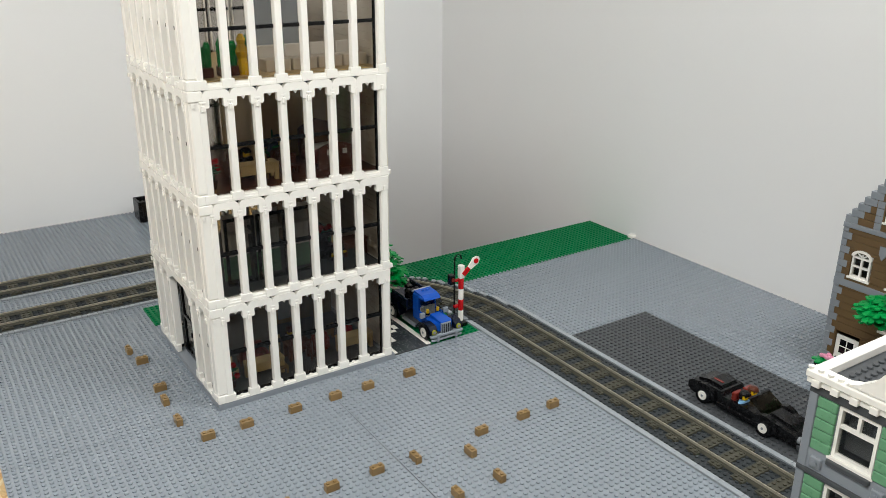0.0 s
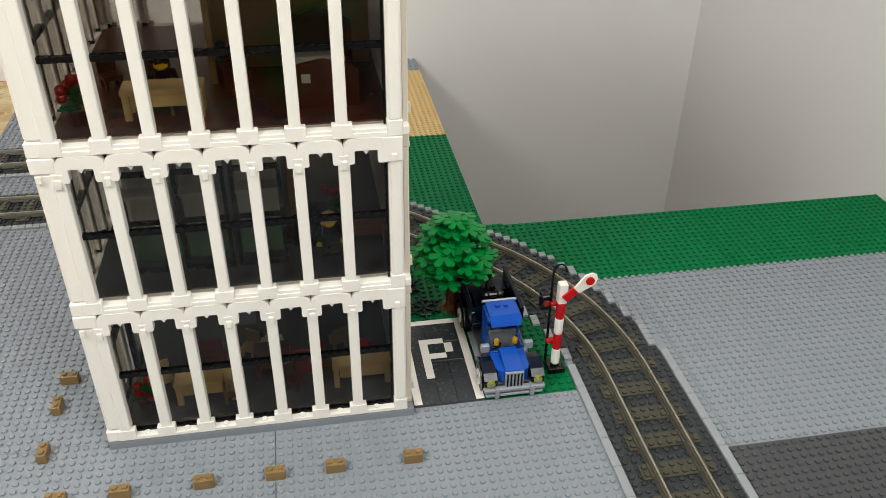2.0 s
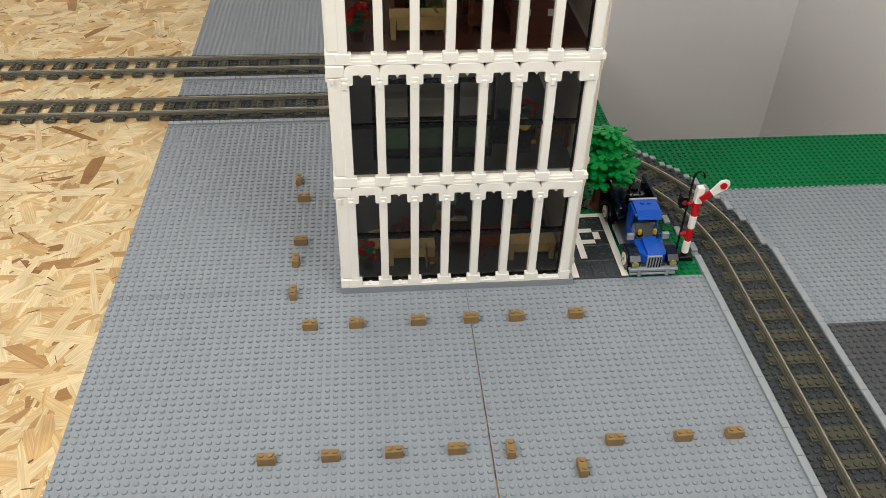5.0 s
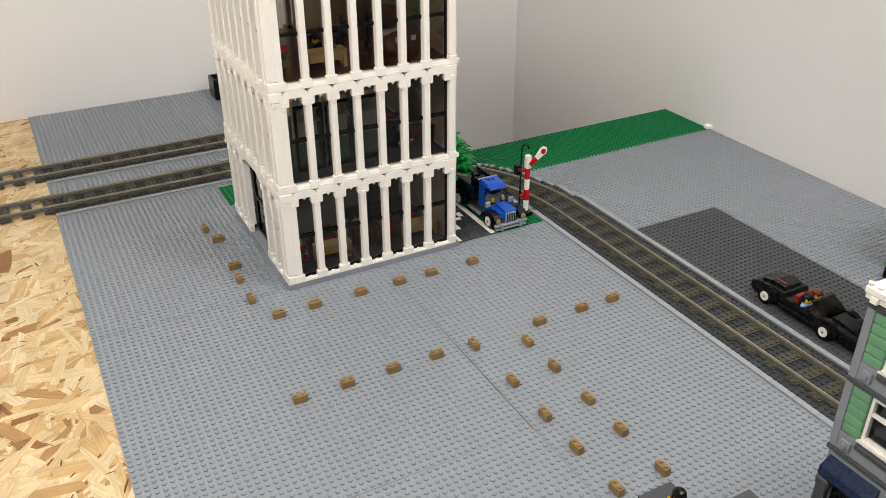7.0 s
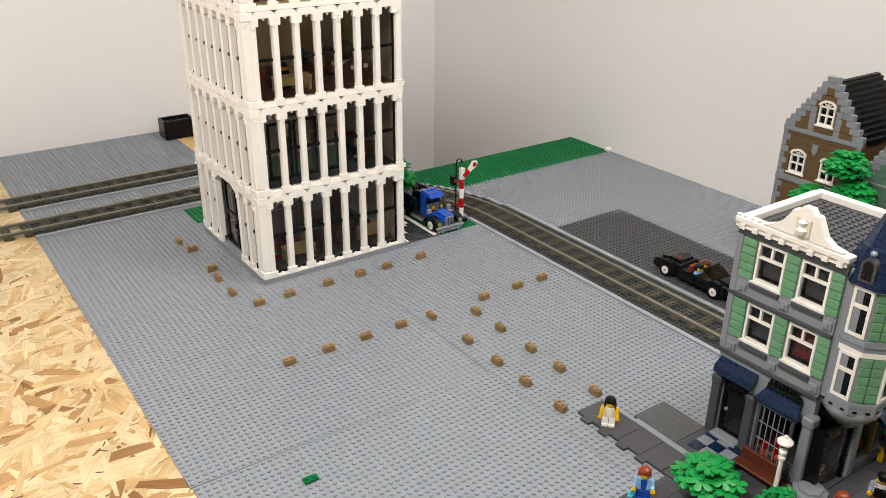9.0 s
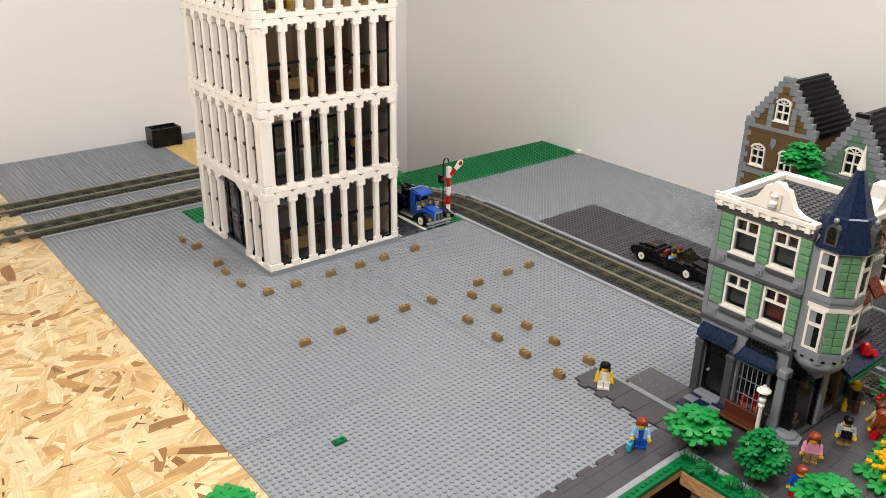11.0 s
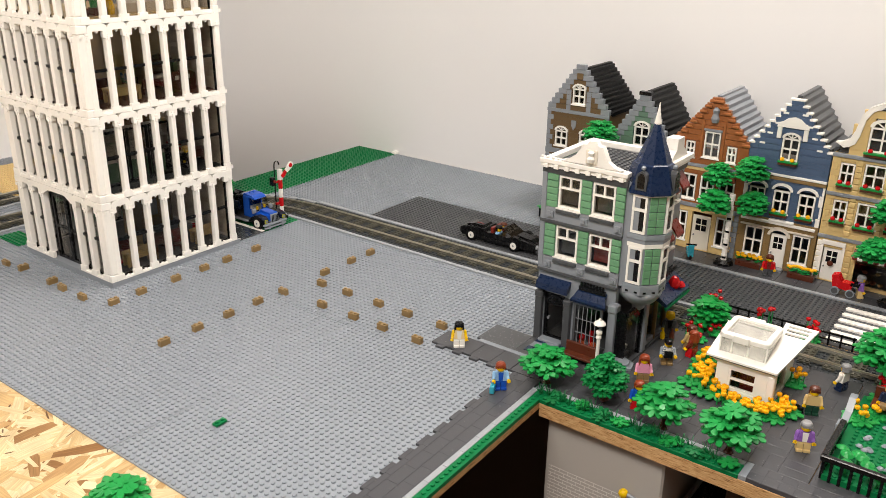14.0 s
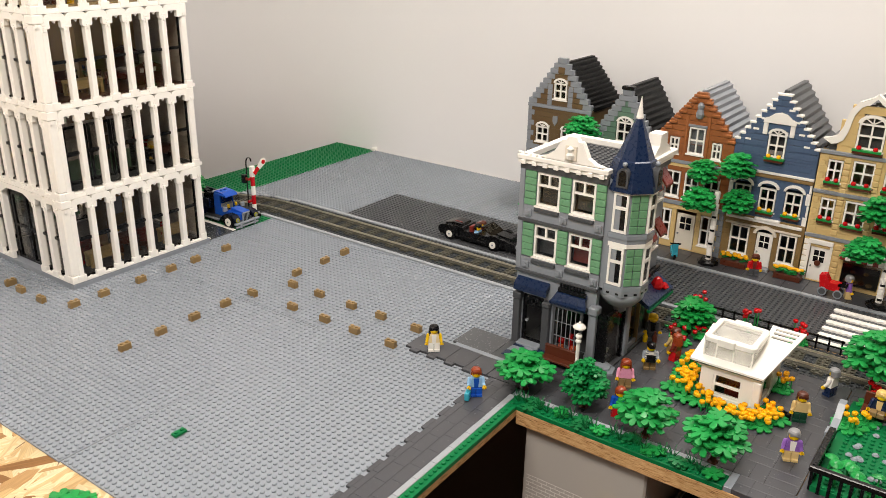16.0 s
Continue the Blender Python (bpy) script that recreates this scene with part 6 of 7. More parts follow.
# ---- garden with railings ----
garden = thing("garden_bed", "green studded garden bed with white pebbles", "garden", kind="structure")
part("plate", Solid().box(22, 47, -150, -127, 0.4, 1.2), GREEN, garden)
tagged(part("studs", stud_mesh("studs", [(22.5 + i, -149.5 + j) for i in range(25) for j in range(22)], GREEN, 1.2), GREEN, garden), kind="stuff")
rnd = random.Random(4)
for k in range(70):
    part("pebble", Solid().lathe(rnd.uniform(27, 46), rnd.uniform(-141, -129.5), [(0.42, 1.2), (0.5, 1.4), (0.3, 1.6)], 8), LGREY, garden)
for k in range(20):
    x, y = rnd.uniform(22.8, 27.5), -128.0 - 0.75 * k
    ob = thing("garden_plant", "round-leaved light green toy plant", "plant", at(x, y, 1.2), group="plants in the garden")
    s = Solid().lathe(0, 0, [(0.15, 0), (0.12, 1.6)], 6).lathe(0, 0, [(0.15, 1.5), (0.85, 1.7), (0.9, 1.82), (0.45, 2.1), (0.1, 2.2)], 9)
    part("leaf_cap", s, LEAFG, ob, m=at(0, 0, 0, 40 * k) @ pose(0, 0, 0, rnd.uniform(-14, 14), rnd.uniform(-14, 14), 0))
fence = thing("railing", "black toy railing round the garden", "railing")
part("top_rail", Solid().box(22.0, 32.6, -127.3, -126.5, 3.4, 4.2, ch=0.1).box(21.6, 22.4, -150, -126.5, 3.4, 4.2, ch=0.1), BLACK, fence)
for k in range(10):
    part("post", Solid().box(22.2 + 1.1 * k, 22.6 + 1.1 * k, -127.1, -126.7, 0.4, 3.4), BLACK, fence)
for k in range(14):
    part("post", Solid().box(21.8, 22.2, -128.2 - 1.2 * k, -127.8 - 1.2 * k, 0.4, 3.4), BLACK, fence)
single("stone_wedge", Solid().prism([(33.0, 0.4), (42.0, 0.4), (42.0, 3.6), (40.6, 3.6), (39.0, 2.0), (36.4, 1.6), (34.8, 2.8), (33.0, 2.8)], -126.9, -125.9), LGREY, "light grey sloped stone wall beside the garden", "wall")
for k, (x, y) in enumerate(((38.6, -128.2), (40.4, -127.6), (41.2, -130.2))):
    flower_bush(x, y, 120 + k, 4, 0.9, ORANGE, "few orange toy flowers in the garden", z=1.2, height=2.0, group="flowers in the garden")
flower_bush(47.0, -129.8, 130, 7, 1.2, RED, "red toy flowers behind the bench", z=1.2, height=3.2)
seat = thing("park_bench", "reddish brown toy park bench in the garden", "bench", at(43.4, -131.6, 1.2))
part("seat", Solid().box(-1.4, 1.2, -3, 3, 1.0, 1.5, ch=0.06), BROWN, seat)
part("backrest", Solid().box(1.2, 1.7, -3, 3, 1.0, 3.4, ch=0.06), BROWN, seat)
for y in (-2.6, 2.2):
    part("leg", Solid().box(-1.0, 1.2, y, y + 0.4, 0, 1.0), BLACK, seat)
park = thing("street_railing", "low black toy fence beside the railway", "fence")
for k in range(14):
    part("post", Solid().box(63.2, 63.5, -96 - 2 * k, -95.7 - 2 * k, 0, 2.6), BLACK, park)
part("rail", Solid().box(63.2, 63.5, -122.2, -95.7, 2.2, 2.5).box(63.2, 63.5, -122.2, -95.7, 1.0, 1.2), BLACK, park)

# ---- kiosk ----
kiosk = thing("kiosk", "small white toy kiosk with flared roof and clear skylight", "kiosk", at(35.4, -116.2, PLATE))
KW, KD, KH = 11.4, 8.6, 5.3
part("front_wall", Solid().holed(0, KD, 0, KH, 0, 0.8, [(1.9, 6.2, 1.0, 4.7)]), WHITE, kiosk, m=at(0, KD, 0, -90))
w = part("window_frame", Solid().ring(1.9, 6.2, 1.0, 4.7, 0.35, 0.1, 0.7), WHITE, kiosk, m=at(0, KD, 0, -90))
part("glazing_bar", Solid().box(2.25, 5.85, 0.1, 0.6, 2.7, 3.0), WHITE, w)
part("pane", Solid().box(2.25, 5.85, 0.35, 0.42, 1.35, 4.35), CLEAR, w)
part("side_wall", Solid().holed(0.8, KW, 0, KH, 0, 0.8, [(2.2, 7.2, 0.6, 5.0)]), WHITE, kiosk)
w = part("window_frame", Solid().ring(2.2, 7.2, 0.6, 5.0, 0.4, 0.1, 0.7), CREAM, kiosk)
part("pane", Solid().box(2.6, 6.8, 0.35, 0.42, 1.0, 4.6), CLEAR, w)
part("back_wall", Solid().box(KW - 0.8, KW, 0.8, KD, 0, KH), WHITE, kiosk)
part("end_wall", Solid().box(0.8, KW - 0.8, KD - 0.8, KD, 0, KH), WHITE, kiosk)
part("corner_post", Solid().box(-0.25, 0.9, -0.25, 0.9, 0, KH, ch=0.15), WHITE, kiosk)
part("shelf", Solid().box(2.5, 6.5, 2.5, 5.5, 0, 3.6, ch=0.1), DRED, kiosk)
RX0, RX1, RXL = -0.8, 11.6, 7.0


def roof_z(x):
    return 6.1 + 2.8 * (x - RX0) / (RX1 - RX0)


def roof_y(x):
    return -0.5 - 2.3 * (x - RX0) / (RX1 - RX0)


def sloped(s, x0, x1, a0, a1, b0, b1, t=0.32):
    """A slab on the roof's slope, from side a to side b, given at both its ends."""
    w = [(x0, a0, roof_z(x0)), (x1, a1, roof_z(x1)), (x1, b1, roof_z(x1)), (x0, b0, roof_z(x0))]
    w += [(x, y, z + t) for x, y, z in w]
    return s.add(w, [(0, 1, 2, 3), (4, 5, 6, 7), (0, 1, 5, 4), (1, 2, 6, 5), (2, 3, 7, 6), (3, 0, 4, 7)])


KE = KD + 1.6
roof = part("flared_roof", sloped(sloped(Solid(), RX0, RXL, roof_y(RX0), roof_y(RXL), KE, KE), RXL, 8.2, 0.6, 0.6, KE, KE), WHITE, kiosk, "white flared roof slab")
v = [(-0.2, -0.2, KH), (KW - 0.4, -0.2, KH), (KW - 0.4, KD + 0.2, KH), (-0.2, KD + 0.2, KH), (-0.6, -0.3, roof_z(-0.6)), (8.0, -0.3, roof_z(8.0)), (8.0, KE - 0.2, roof_z(8.0)), (-0.6, KE - 0.2, roof_z(-0.6))]
part("flare", Solid().add(v, [(0, 1, 2, 3), (0, 1, 5, 4), (1, 2, 6, 5), (2, 3, 7, 6), (3, 0, 4, 7), (4, 5, 6, 7)]), WHITE, roof)
part("roof_edge", Solid().box(-0.5, -0.3, -0.2, KD + 1.3, 5.8, 6.05), DGREY, roof)
ln = Solid()
sloped(ln, RXL, RX1, roof_y(RXL), roof_y(RX1), roof_y(RXL) + 0.7, roof_y(RX1) + 0.7)
sloped(ln, 8.21, RX1, 1.5, 1.5, 2.2, 2.2)
sloped(ln, RXL, 8.2, roof_y(RXL) + 0.71, roof_y(8.2) + 0.71, 0.59, 0.59)
for x0, x1 in ((8.21, 8.6), (9.2, 9.6), (10.2, 10.6), (11.1, RX1)):
    sloped(ln, x0, x1, roof_y(x0) + 0.6, roof_y(x1) + 0.6, 1.6, 1.6, 0.28)
part("louvre_frame", ln, WHITE, roof, "white slatted canopy")
SX0, SX1, SY0, SY1, S0, S1 = 0.7, 7.8, 1.7, 8.9, 6.6, 9.2
part("skylight_side", Solid().box(SX0, SX0 + 0.1, SY0, SY1, S0, S1), WHITENED, kiosk, "clear skylight pane")
part("skylight_side", Solid().prism([(SX0 + 0.1, roof_z(SX0) + 0.3), (SX1, roof_z(SX1) + 0.3), (SX1, S1 - 0.02), (SX0 + 0.1, S1 - 0.02)], SY0, SY0 + 0.1), WHITENED, kiosk, "clear skylight pane")
part("skylight_side", Solid().prism([(SX0 + 0.1, roof_z(SX0) + 0.3), (SX1, roof_z(SX1) + 0.3), (SX1, S1 - 0.02), (SX0 + 0.1, S1 - 0.02)], SY1 - 0.1, SY1), WHITENED, kiosk, "clear skylight pane")
for x, y in ((SX0 - 0.05, 4.4), (SX0 - 0.05, 6.9), (SX0 - 0.05, SY0), (SX0 - 0.05, SY1 - 0.2)):
    part("skylight_post", Solid().box(x, x + 0.2, y, y + 0.2, S0, S1), WHITE, kiosk)


def round_rim(x0, x1, y0, y1, r, n=5):
    """A rectangle with rounded corners, as (x, y) points."""
    ps = []
    for cx, cy, a in ((x1 - r, y1 - r, 0), (x0 + r, y1 - r, 90), (x0 + r, y0 + r, 180), (x1 - r, y0 + r, 270)):
        ps += [(cx + r * math.cos(math.radians(a + 90 * i / n)), cy + r * math.sin(math.radians(a + 90 * i / n))) for i in range(n + 1)]
    return ps


# the frame's section, from its outer foot over the rounded shoulder to its inner foot
loops = []
for inset, r, z in ((0, 0.9, S1), (0, 0.9, S1 + 0.6), (0.14, 0.8, S1 + 0.8), (0.8, 0.3, S1 + 0.84), (0.9, 0.25, S1 + 0.76), (0.9, 0.25, S1)):
    loops.append([(x, y, z) for x, y in round_rim(SX0 - 0.25 + inset, SX1 + 0.2 - inset, SY0 - 0.25 + inset, SY1 + 0.25 - inset, r)])
n, k = len(loops[0]), len(loops)
fr = Solid().add([p for ring in loops for p in ring], [(a * n + i, a * n + (i + 1) % n, (a + 1) % k * n + (i + 1) % n, (a + 1) % k * n + i) for a in range(k) for i in range(n)])
sky = part("skylight_frame", fr, WHITE, kiosk, "white skylight frame")
part("pane", Solid().box(SX0 + 0.62, SX1 - 0.67, SY0 + 0.62, SY1 - 0.62, S1 + 0.4, S1 + 0.47), WHITENED, sky)
part("clip", Solid().box(SX0 - 0.55, SX0 + 0.35, 4.4, 6.9, S1 - 0.3, S1 + 0.95, ch=0.15), WHITE, sky)
part("clip", Solid().box(SX1 - 0.3, SX1 + 0.45, 4.4, 6.9, S1 - 0.1, S1 + 0.97, ch=0.15), WHITE, sky)

# street lamp, shop bench, chequered step
sl = thing("street_lamp", "white toy street lamp with a round cap", "street lamp", at(28.2, -90.8, PLATE))
part("post", Solid().lathe(0, 0, [(0.7, 0), (0.7, 0.4), (0.42, 0.8), (0.3, 1.2), (0.28, 6.4), (0.46, 6.6), (0.46, 6.9), (0.3, 7.1), (0.5, 7.5), (0.5, 7.8), (0.3, 8.0)], 12), WHITE, sl)
part("lantern", Solid().lathe(0, 0, [(0.3, 8.0), (0.42, 8.2), (0.5, 8.9)], 12), CLEAR, sl)
part("cap", Solid().lathe(0, 0, [(0.5, 8.9), (0.98, 9.05), (0.98, 9.25), (0.6, 9.6), (0.22, 9.75), (0.22, 10.0)], 14), WHITE, sl)
sb = thing("shop_bench", "reddish brown toy bench before the bay window", "bench", at(30.4, -86.9, PLATE))
part("backrest", Solid().box(0.2, 0.7, -3, 3, 1.3, 3.1, ch=0.08), BROWN, sb)
part("seat", Solid().box(-1.3, 0.3, -3, 3, 1.0, 1.4, ch=0.08), BROWN, sb)
for y in (-2.8, 2.3):
    part("leg", Solid().box(-1.2, 0.6, y, y + 0.5, 0, 1.0), BLACK, sb)
mat = thing("door_tiles", "navy and pale grey chequered tiles before the door", "tiles", kind="structure")
for i in range(3):
    for j in range(3):
        part("tile", Solid().box(28.2 + 1.9 * i, 30.0 + 1.9 * i, -82.8 + 1.9 * j, -81.0 + 1.9 * j, PLATE, PLATE + 0.1), LGREY if (i + j) % 2 else NAVY, mat)
single("stone_step", Solid().lathe(0, 0, [(2.3, 0), (2.3, 0.4), (1.6, 0.5), (1.6, 0.9), (0.8, 1.1)], 7), LGREY, "light grey round stone step by the corner door", "step", at(33.4, -92.6, PLATE))


# ---- toy figures, each one plain mesh ----
def figure(x, y, turn, legs, body, hair, label, z=PLATE, sit=False, long_hair=False, skirt=False, bare=False, front=None, stripes=0, busy=False, cap=False, name="toy_figure"):
    """One doll: legs, trunk, arms, head and hair; front and stripes mark its top."""
    s, z_ = Solid(), z
    if sit:
        s.box(-0.95, -0.03, -1.6, 0.5, 0.0, 0.75, 0, 0.06).box(0.03, 0.95, -1.6, 0.5, 0.0, 0.75, 0, 0.06)
    elif skirt:
        s.prism([(-1.1, 0), (1.1, 0), (0.85, 1.6), (-0.85, 1.6)], -0.6, 0.5, slot=0)
    else:
        s.box(-0.95, -0.04, -0.75, 0.45, 0.0, 0.45, 0, 0.06).box(0.04, 0.95, -0.75, 0.45, 0.0, 0.45, 0, 0.06)
        s.box(-0.95, -0.04, -0.5, 0.45, 0.4, 1.4, 0, 0.06).box(0.04, 0.95, -0.5, 0.45, 0.4, 1.4, 0, 0.06)
        s.box(-0.95, 0.95, -0.45, 0.45, 1.3, 1.6, 0, 0.04)
    b = 0.6 if sit else 1.6
    s.prism([(-0.95, b), (0.95, b), (0.7, b + 1.55), (-0.7, b + 1.55)], -0.48, 0.45, slot=1)
    if front:
        s.prism([(-0.3, b + 0.02), (0.3, b + 0.02), (0.42, b + 1.5), (-0.42, b + 1.5)], -0.5, -0.47, slot=4)
    for k in range(stripes):
        z = b + 0.25 + 0.36 * k
        w = 0.95 - 0.161 * (z - b)
        s.box(-w - 0.01, w + 0.01, -0.5, 0.47, z, z + 0.13, 4)
    reach = 62 if busy else 30
    for e in (-1, 1):
        s.m = Matrix.Translation((e * 0.95, 0, b + 1.2)) @ pose(0, 0, 0, -reach * 0.35, e * -12, 0)
        s.lathe(0, 0, [(0.2, -0.75), (0.29, -0.68), (0.32, 0.05), (0.24, 0.25), (0.1, 0.3)], 9, 2 if bare else 1)
        s.m = s.m @ Matrix.Translation((0, 0, -0.66)) @ pose(0, 0, 0, -reach * 0.65, 0, 0)
        s.cyl(0, 0, -0.55, 0.02, 0.26, 8, 2 if bare else 1)
        s.cyl(0, 0, -0.75, -0.5, 0.16, 8, 2)
        ring = [(q * math.cos(t), q * math.sin(t)) for q, ts in ((0.3, range(30, 331, 50)), (0.15, range(330, 29, -50))) for t in [math.radians(u - 90) for u in ts]]
        s.prism(ring, -1.05, -0.7, axis="z", slot=2)
        s.m = Matrix.Identity(4)
    s.cyl(0, 0, b + 1.55, b + 1.68, 0.35, 8, 2)
    s.lathe(0, 0, [(0.46, b + 1.66), (0.61, b + 1.78), (0.64, b + 1.9), (0.64, b + 2.48), (0.58, b + 2.62), (0.4, b + 2.7)], 14, 2)
    if cap:
        s.lathe(0, 0.02, [(0.68, b + 2.3), (0.72, b + 2.5), (0.66, b + 2.78), (0.36, b + 2.95)], 14, 3)
        s.prism([(-0.6, -0.4), (0.6, -0.4), (0.42, -1.05), (-0.42, -1.05)], b + 2.34, b + 2.44, axis="z", slot=3)
        return single(name, s, [legs, body, YELLOW, hair, front or body], label, "toy figure", at(x, y, z_, turn))
    # hair: a crown, and a shell that leaves the face free and hangs to the nape or the shoulders
    s.lathe(0, 0.05, [(0.7, b + 2.4), (0.79, b + 2.5), (0.78, b + 2.7), (0.62, b + 2.93), (0.3, b + 3.05)], 14, 3)
    low = b + (1.15 if long_hair else 1.85)
    gape = 62 if long_hair else 78
    arc = [math.radians(-90 + gape + (360 - 2 * gape) * k / 12) for k in range(13)]
    flare = 0.1 if long_hair else 0.0
    for (z0, o0), (z1, o1) in (((low, flare), (low + 0.45, flare)), ((low + 0.45, flare), (b + 2.45, 0.0))):
        outer = [[((0.82 + o) * math.cos(t), 0.06 + (0.84 + o) * math.sin(t), z) for t in arc] for z, o in ((z0, o0), (z1, o1))]
        inner = [[(0.62 * math.cos(t), 0.06 + 0.62 * math.sin(t), z) for t in arc] for z in (z0, z1)]
        n = len(arc)
        f = []
        for k in range(n - 1):
            f += [(k, k + 1, n + k + 1, n + k), (2 * n + k + 1, 2 * n + k, 3 * n + k, 3 * n + k + 1), (k + 1, k, 2 * n + k, 2 * n + k + 1), (n + k, n + k + 1, 3 * n + k + 1, 3 * n + k)]
        f += [(0, n, 3 * n, 2 * n), (n - 1, 3 * n - 1, 4 * n - 1, 2 * n - 1)]
        s.add(outer[0] + outer[1] + inner[0] + inner[1], f, 3)
    for k, (u, w, d) in enumerate(((-0.42, 0.3, 0.3), (0.0, 0.34, 0.2), (0.4, 0.3, 0.34))):
        s.prism([(u - w, b + 2.55), (u + w, b + 2.55), (u + w * 0.6, b + 2.55 - d), (u - w * 0.6, b + 2.5 - d)], -0.72 + 0.3 * abs(u), -0.5, slot=3)
    return single(name, s, [legs, body, YELLOW, hair, front or body], label, "toy figure", at(x, y, z_, turn))


RHAIR = plastic("auburn_plastic", "8A3A1E", 0.3, 0.06)
BLOND = plastic("blond_plastic", "D9B76A", 0.3, 0.06)
GREYH = plastic("grey_hair_plastic", "8E8E90", 0.3, 0.06)
DGREEN = plastic("dark_green_plastic", "174231", 0.3, 0.06)
SKYB = plastic("pale_blue_plastic", "8FBBE0", 0.28, 0.05)
figure(22.4, -67.8, -50, WHITE, plastic("cream_print_plastic", "F0D9A6", 0.3, 0.05), BLACK, "toy figure with white trousers, cream top and black bob hair", PLATE, long_hair=True, bare=True, front=WHITE)
figure(15.1, -81.0, -48, BLUE, SKYB, RHAIR, "toy figure with blue trousers, pale blue jacket and auburn hair", PLATE, front=BLUE, busy=True)
single("shopping_bag", Solid().box(-0.7, 0.7, -0.35, 0.35, 0, 1.3, ch=0.1).prism([(-0.4, 1.3), (0.4, 1.3), (0.3, 1.7), (-0.3, 1.7)], -0.1, 0.1), AZURE, "small azure blue toy bag beside a figure", "bag", at(13.3, -80.8, PLATE + 0.1, 20))
figure(31.2, -97.6, -60, DTAN, PINK, RHAIR, "toy figure with pink top, tan trousers and auburn hair", long_hair=True)
figure(23.2, -100.4, -62, RED, BLUE, RHAIR, "toy figure with red skirt, blue top and orange hair", skirt=True)
figure(38.8, -98.4, -60, DTAN, LGREY, BLACK, "toy figure with striped grey top and black cap", front=WHITE, stripes=4, busy=True, cap=True)
single("clapper_board", Solid().box(-0.7, 0.7, -0.12, 0.12, 0, 1.0, ch=0.04).box(-0.72, 0.72, -0.15, 0.15, 1.02, 1.24, ch=0.03), BLACK, "small black toy board held before a figure", "board", at(37.9, -98.9, PLATE + 1.55, -60))
figure(44.2, -100.6, 170, RED, DRED, RHAIR, "seated toy figure with long auburn hair and red skirt", skirt=True, long_hair=True)
figure(46.0, -99.6, 150, DTAN, TAN, BROWN, "toy figure with tan top beside the auburn one", skirt=True)
figure(48.6, -94.6, -60, DGREY, DGREY, YELLOW, "toy figure in grey before the corner shop window", front=BLACK)
for k, (x, y, mt) in enumerate(((46.9, -94.2, YELLOW), (50.2, -94.4, SANDGREEN), (47.6, -95.6, BROWN))):
    single("shop_bottle", Solid().lathe(0, 0, [(0.4, 0), (0.42, 1.0), (0.2, 1.5), (0.18, 2.0)], 9), mt, ("yellow", "dusty green", "brown")[k] + " toy bottle before the corner shop", "bottle", at(x, y, PLATE))
figure(37.9, -121.6, -66, DGREEN, TAN, BROWN, "toy figure with tan sweater, dark trousers and brown hair")
single("briefcase", Solid().box(-0.8, 0.8, -0.3, 0.3, 0, 1.1, ch=0.08).box(-0.3, 0.3, -0.1, 0.1, 1.1, 1.3), BLACK, "small black toy briefcase beside a figure", "briefcase", at(37.0, -119.9, PLATE, 70))
figure(27.4, -123.2, -66, TAN, PURPLE, GREYH, "toy figure with lavender jacket, tan trousers and grey hair", front=WHITE)
figure(48.0, -123.6, 160, NAVY, WHITE, GREYH, "toy figure with white shirt, jeans and grey hair")
figure(42.8, -130.8, -90, DTAN, NAVY, BLOND, "blond toy figure seated on a bench in navy jacket", z=2.7, sit=True, front=TAN)
figure(87.2, -100.0, -70, DGREY, RED, BROWN, "toy figure with red jacket and brown hair before the houses", front=DRED)
figure(87.6, -117.6, 20, TAN, PURPLE, GREYH, "toy figure with purple top pushing a pram")
pram = thing("pram", "red toy pram with large grey wheels", "pram", at(87.0, -114.8, PLATE))
part("carriage", Solid().prism([(-2.0, 1.5), (1.4, 1.2), (1.6, 2.8), (-0.4, 2.8), (-1.2, 4.2), (-2.4, 3.8)], -0.9, 0.9, axis="x"), RED, pram, m=at(0, 0, 0, 180))
for sx in (-1.1, 1.1):
    for y in (-1.4, 1.4):
        wh = part("wheel", Solid().cyl(y, 0.85, sx - 0.1, sx + 0.1, 0.85, 14, axis="x"), LGREY, pram)
        part("rim", Solid().cyl(y, 0.85, sx - 0.14, sx + 0.14, 0.62, 12, axis="x"), DGREY, wh)
part("push_bar", Solid().box(-0.8, 0.8, -2.9, -2.6, 2.8, 3.1).box(-0.9, -0.7, -2.8, -1.2, 2.4, 3.0).box(0.7, 0.9, -2.8, -1.2, 2.4, 3.0), BLACK, pram)
scoot = thing("scooter", "azure blue toy motor scooter parked by the houses", "scooter", at(86.6, -83.4, PLATE, -62))
part("body", Solid().prism([(-1.8, 0.8), (1.6, 0.8), (1.9, 2.0), (1.2, 2.2), (0.2, 1.3), (-0.4, 1.3), (-0.9, 3.4), (-1.5, 3.4), (-1.5, 1.6)], -0.6, 0.6, axis="x"), AZURE, scoot)
for y in (-1.4, 1.4):
    part("wheel", Solid().cyl(y, 0.6, -0.25, 0.25, 0.6, 12, axis="x"), BLACK, scoot)
part("handlebar", Solid().box(-1.1, 1.1, -1.3, -1.0, 3.3, 3.6), BLACK, scoot)
single("sack", Solid().lathe(0, 0, [(0.9, -0.3), (1.15, 0.1), (0.95, 0.8), (0.55, 1.5), (0.2, 1.7)], 6).lathe(1.0, -0.9, [(0.5, -0.5), (0.75, -0.2), (0.5, 0.3), (0.2, 0.6)], 5).box(-0.6, 1.5, -0.7, 0.3, -0.4, 0.4, ch=0.2), RED, "red toy sack lying on the navy awning", "sack", at(47.6, -94.9, 10.6))
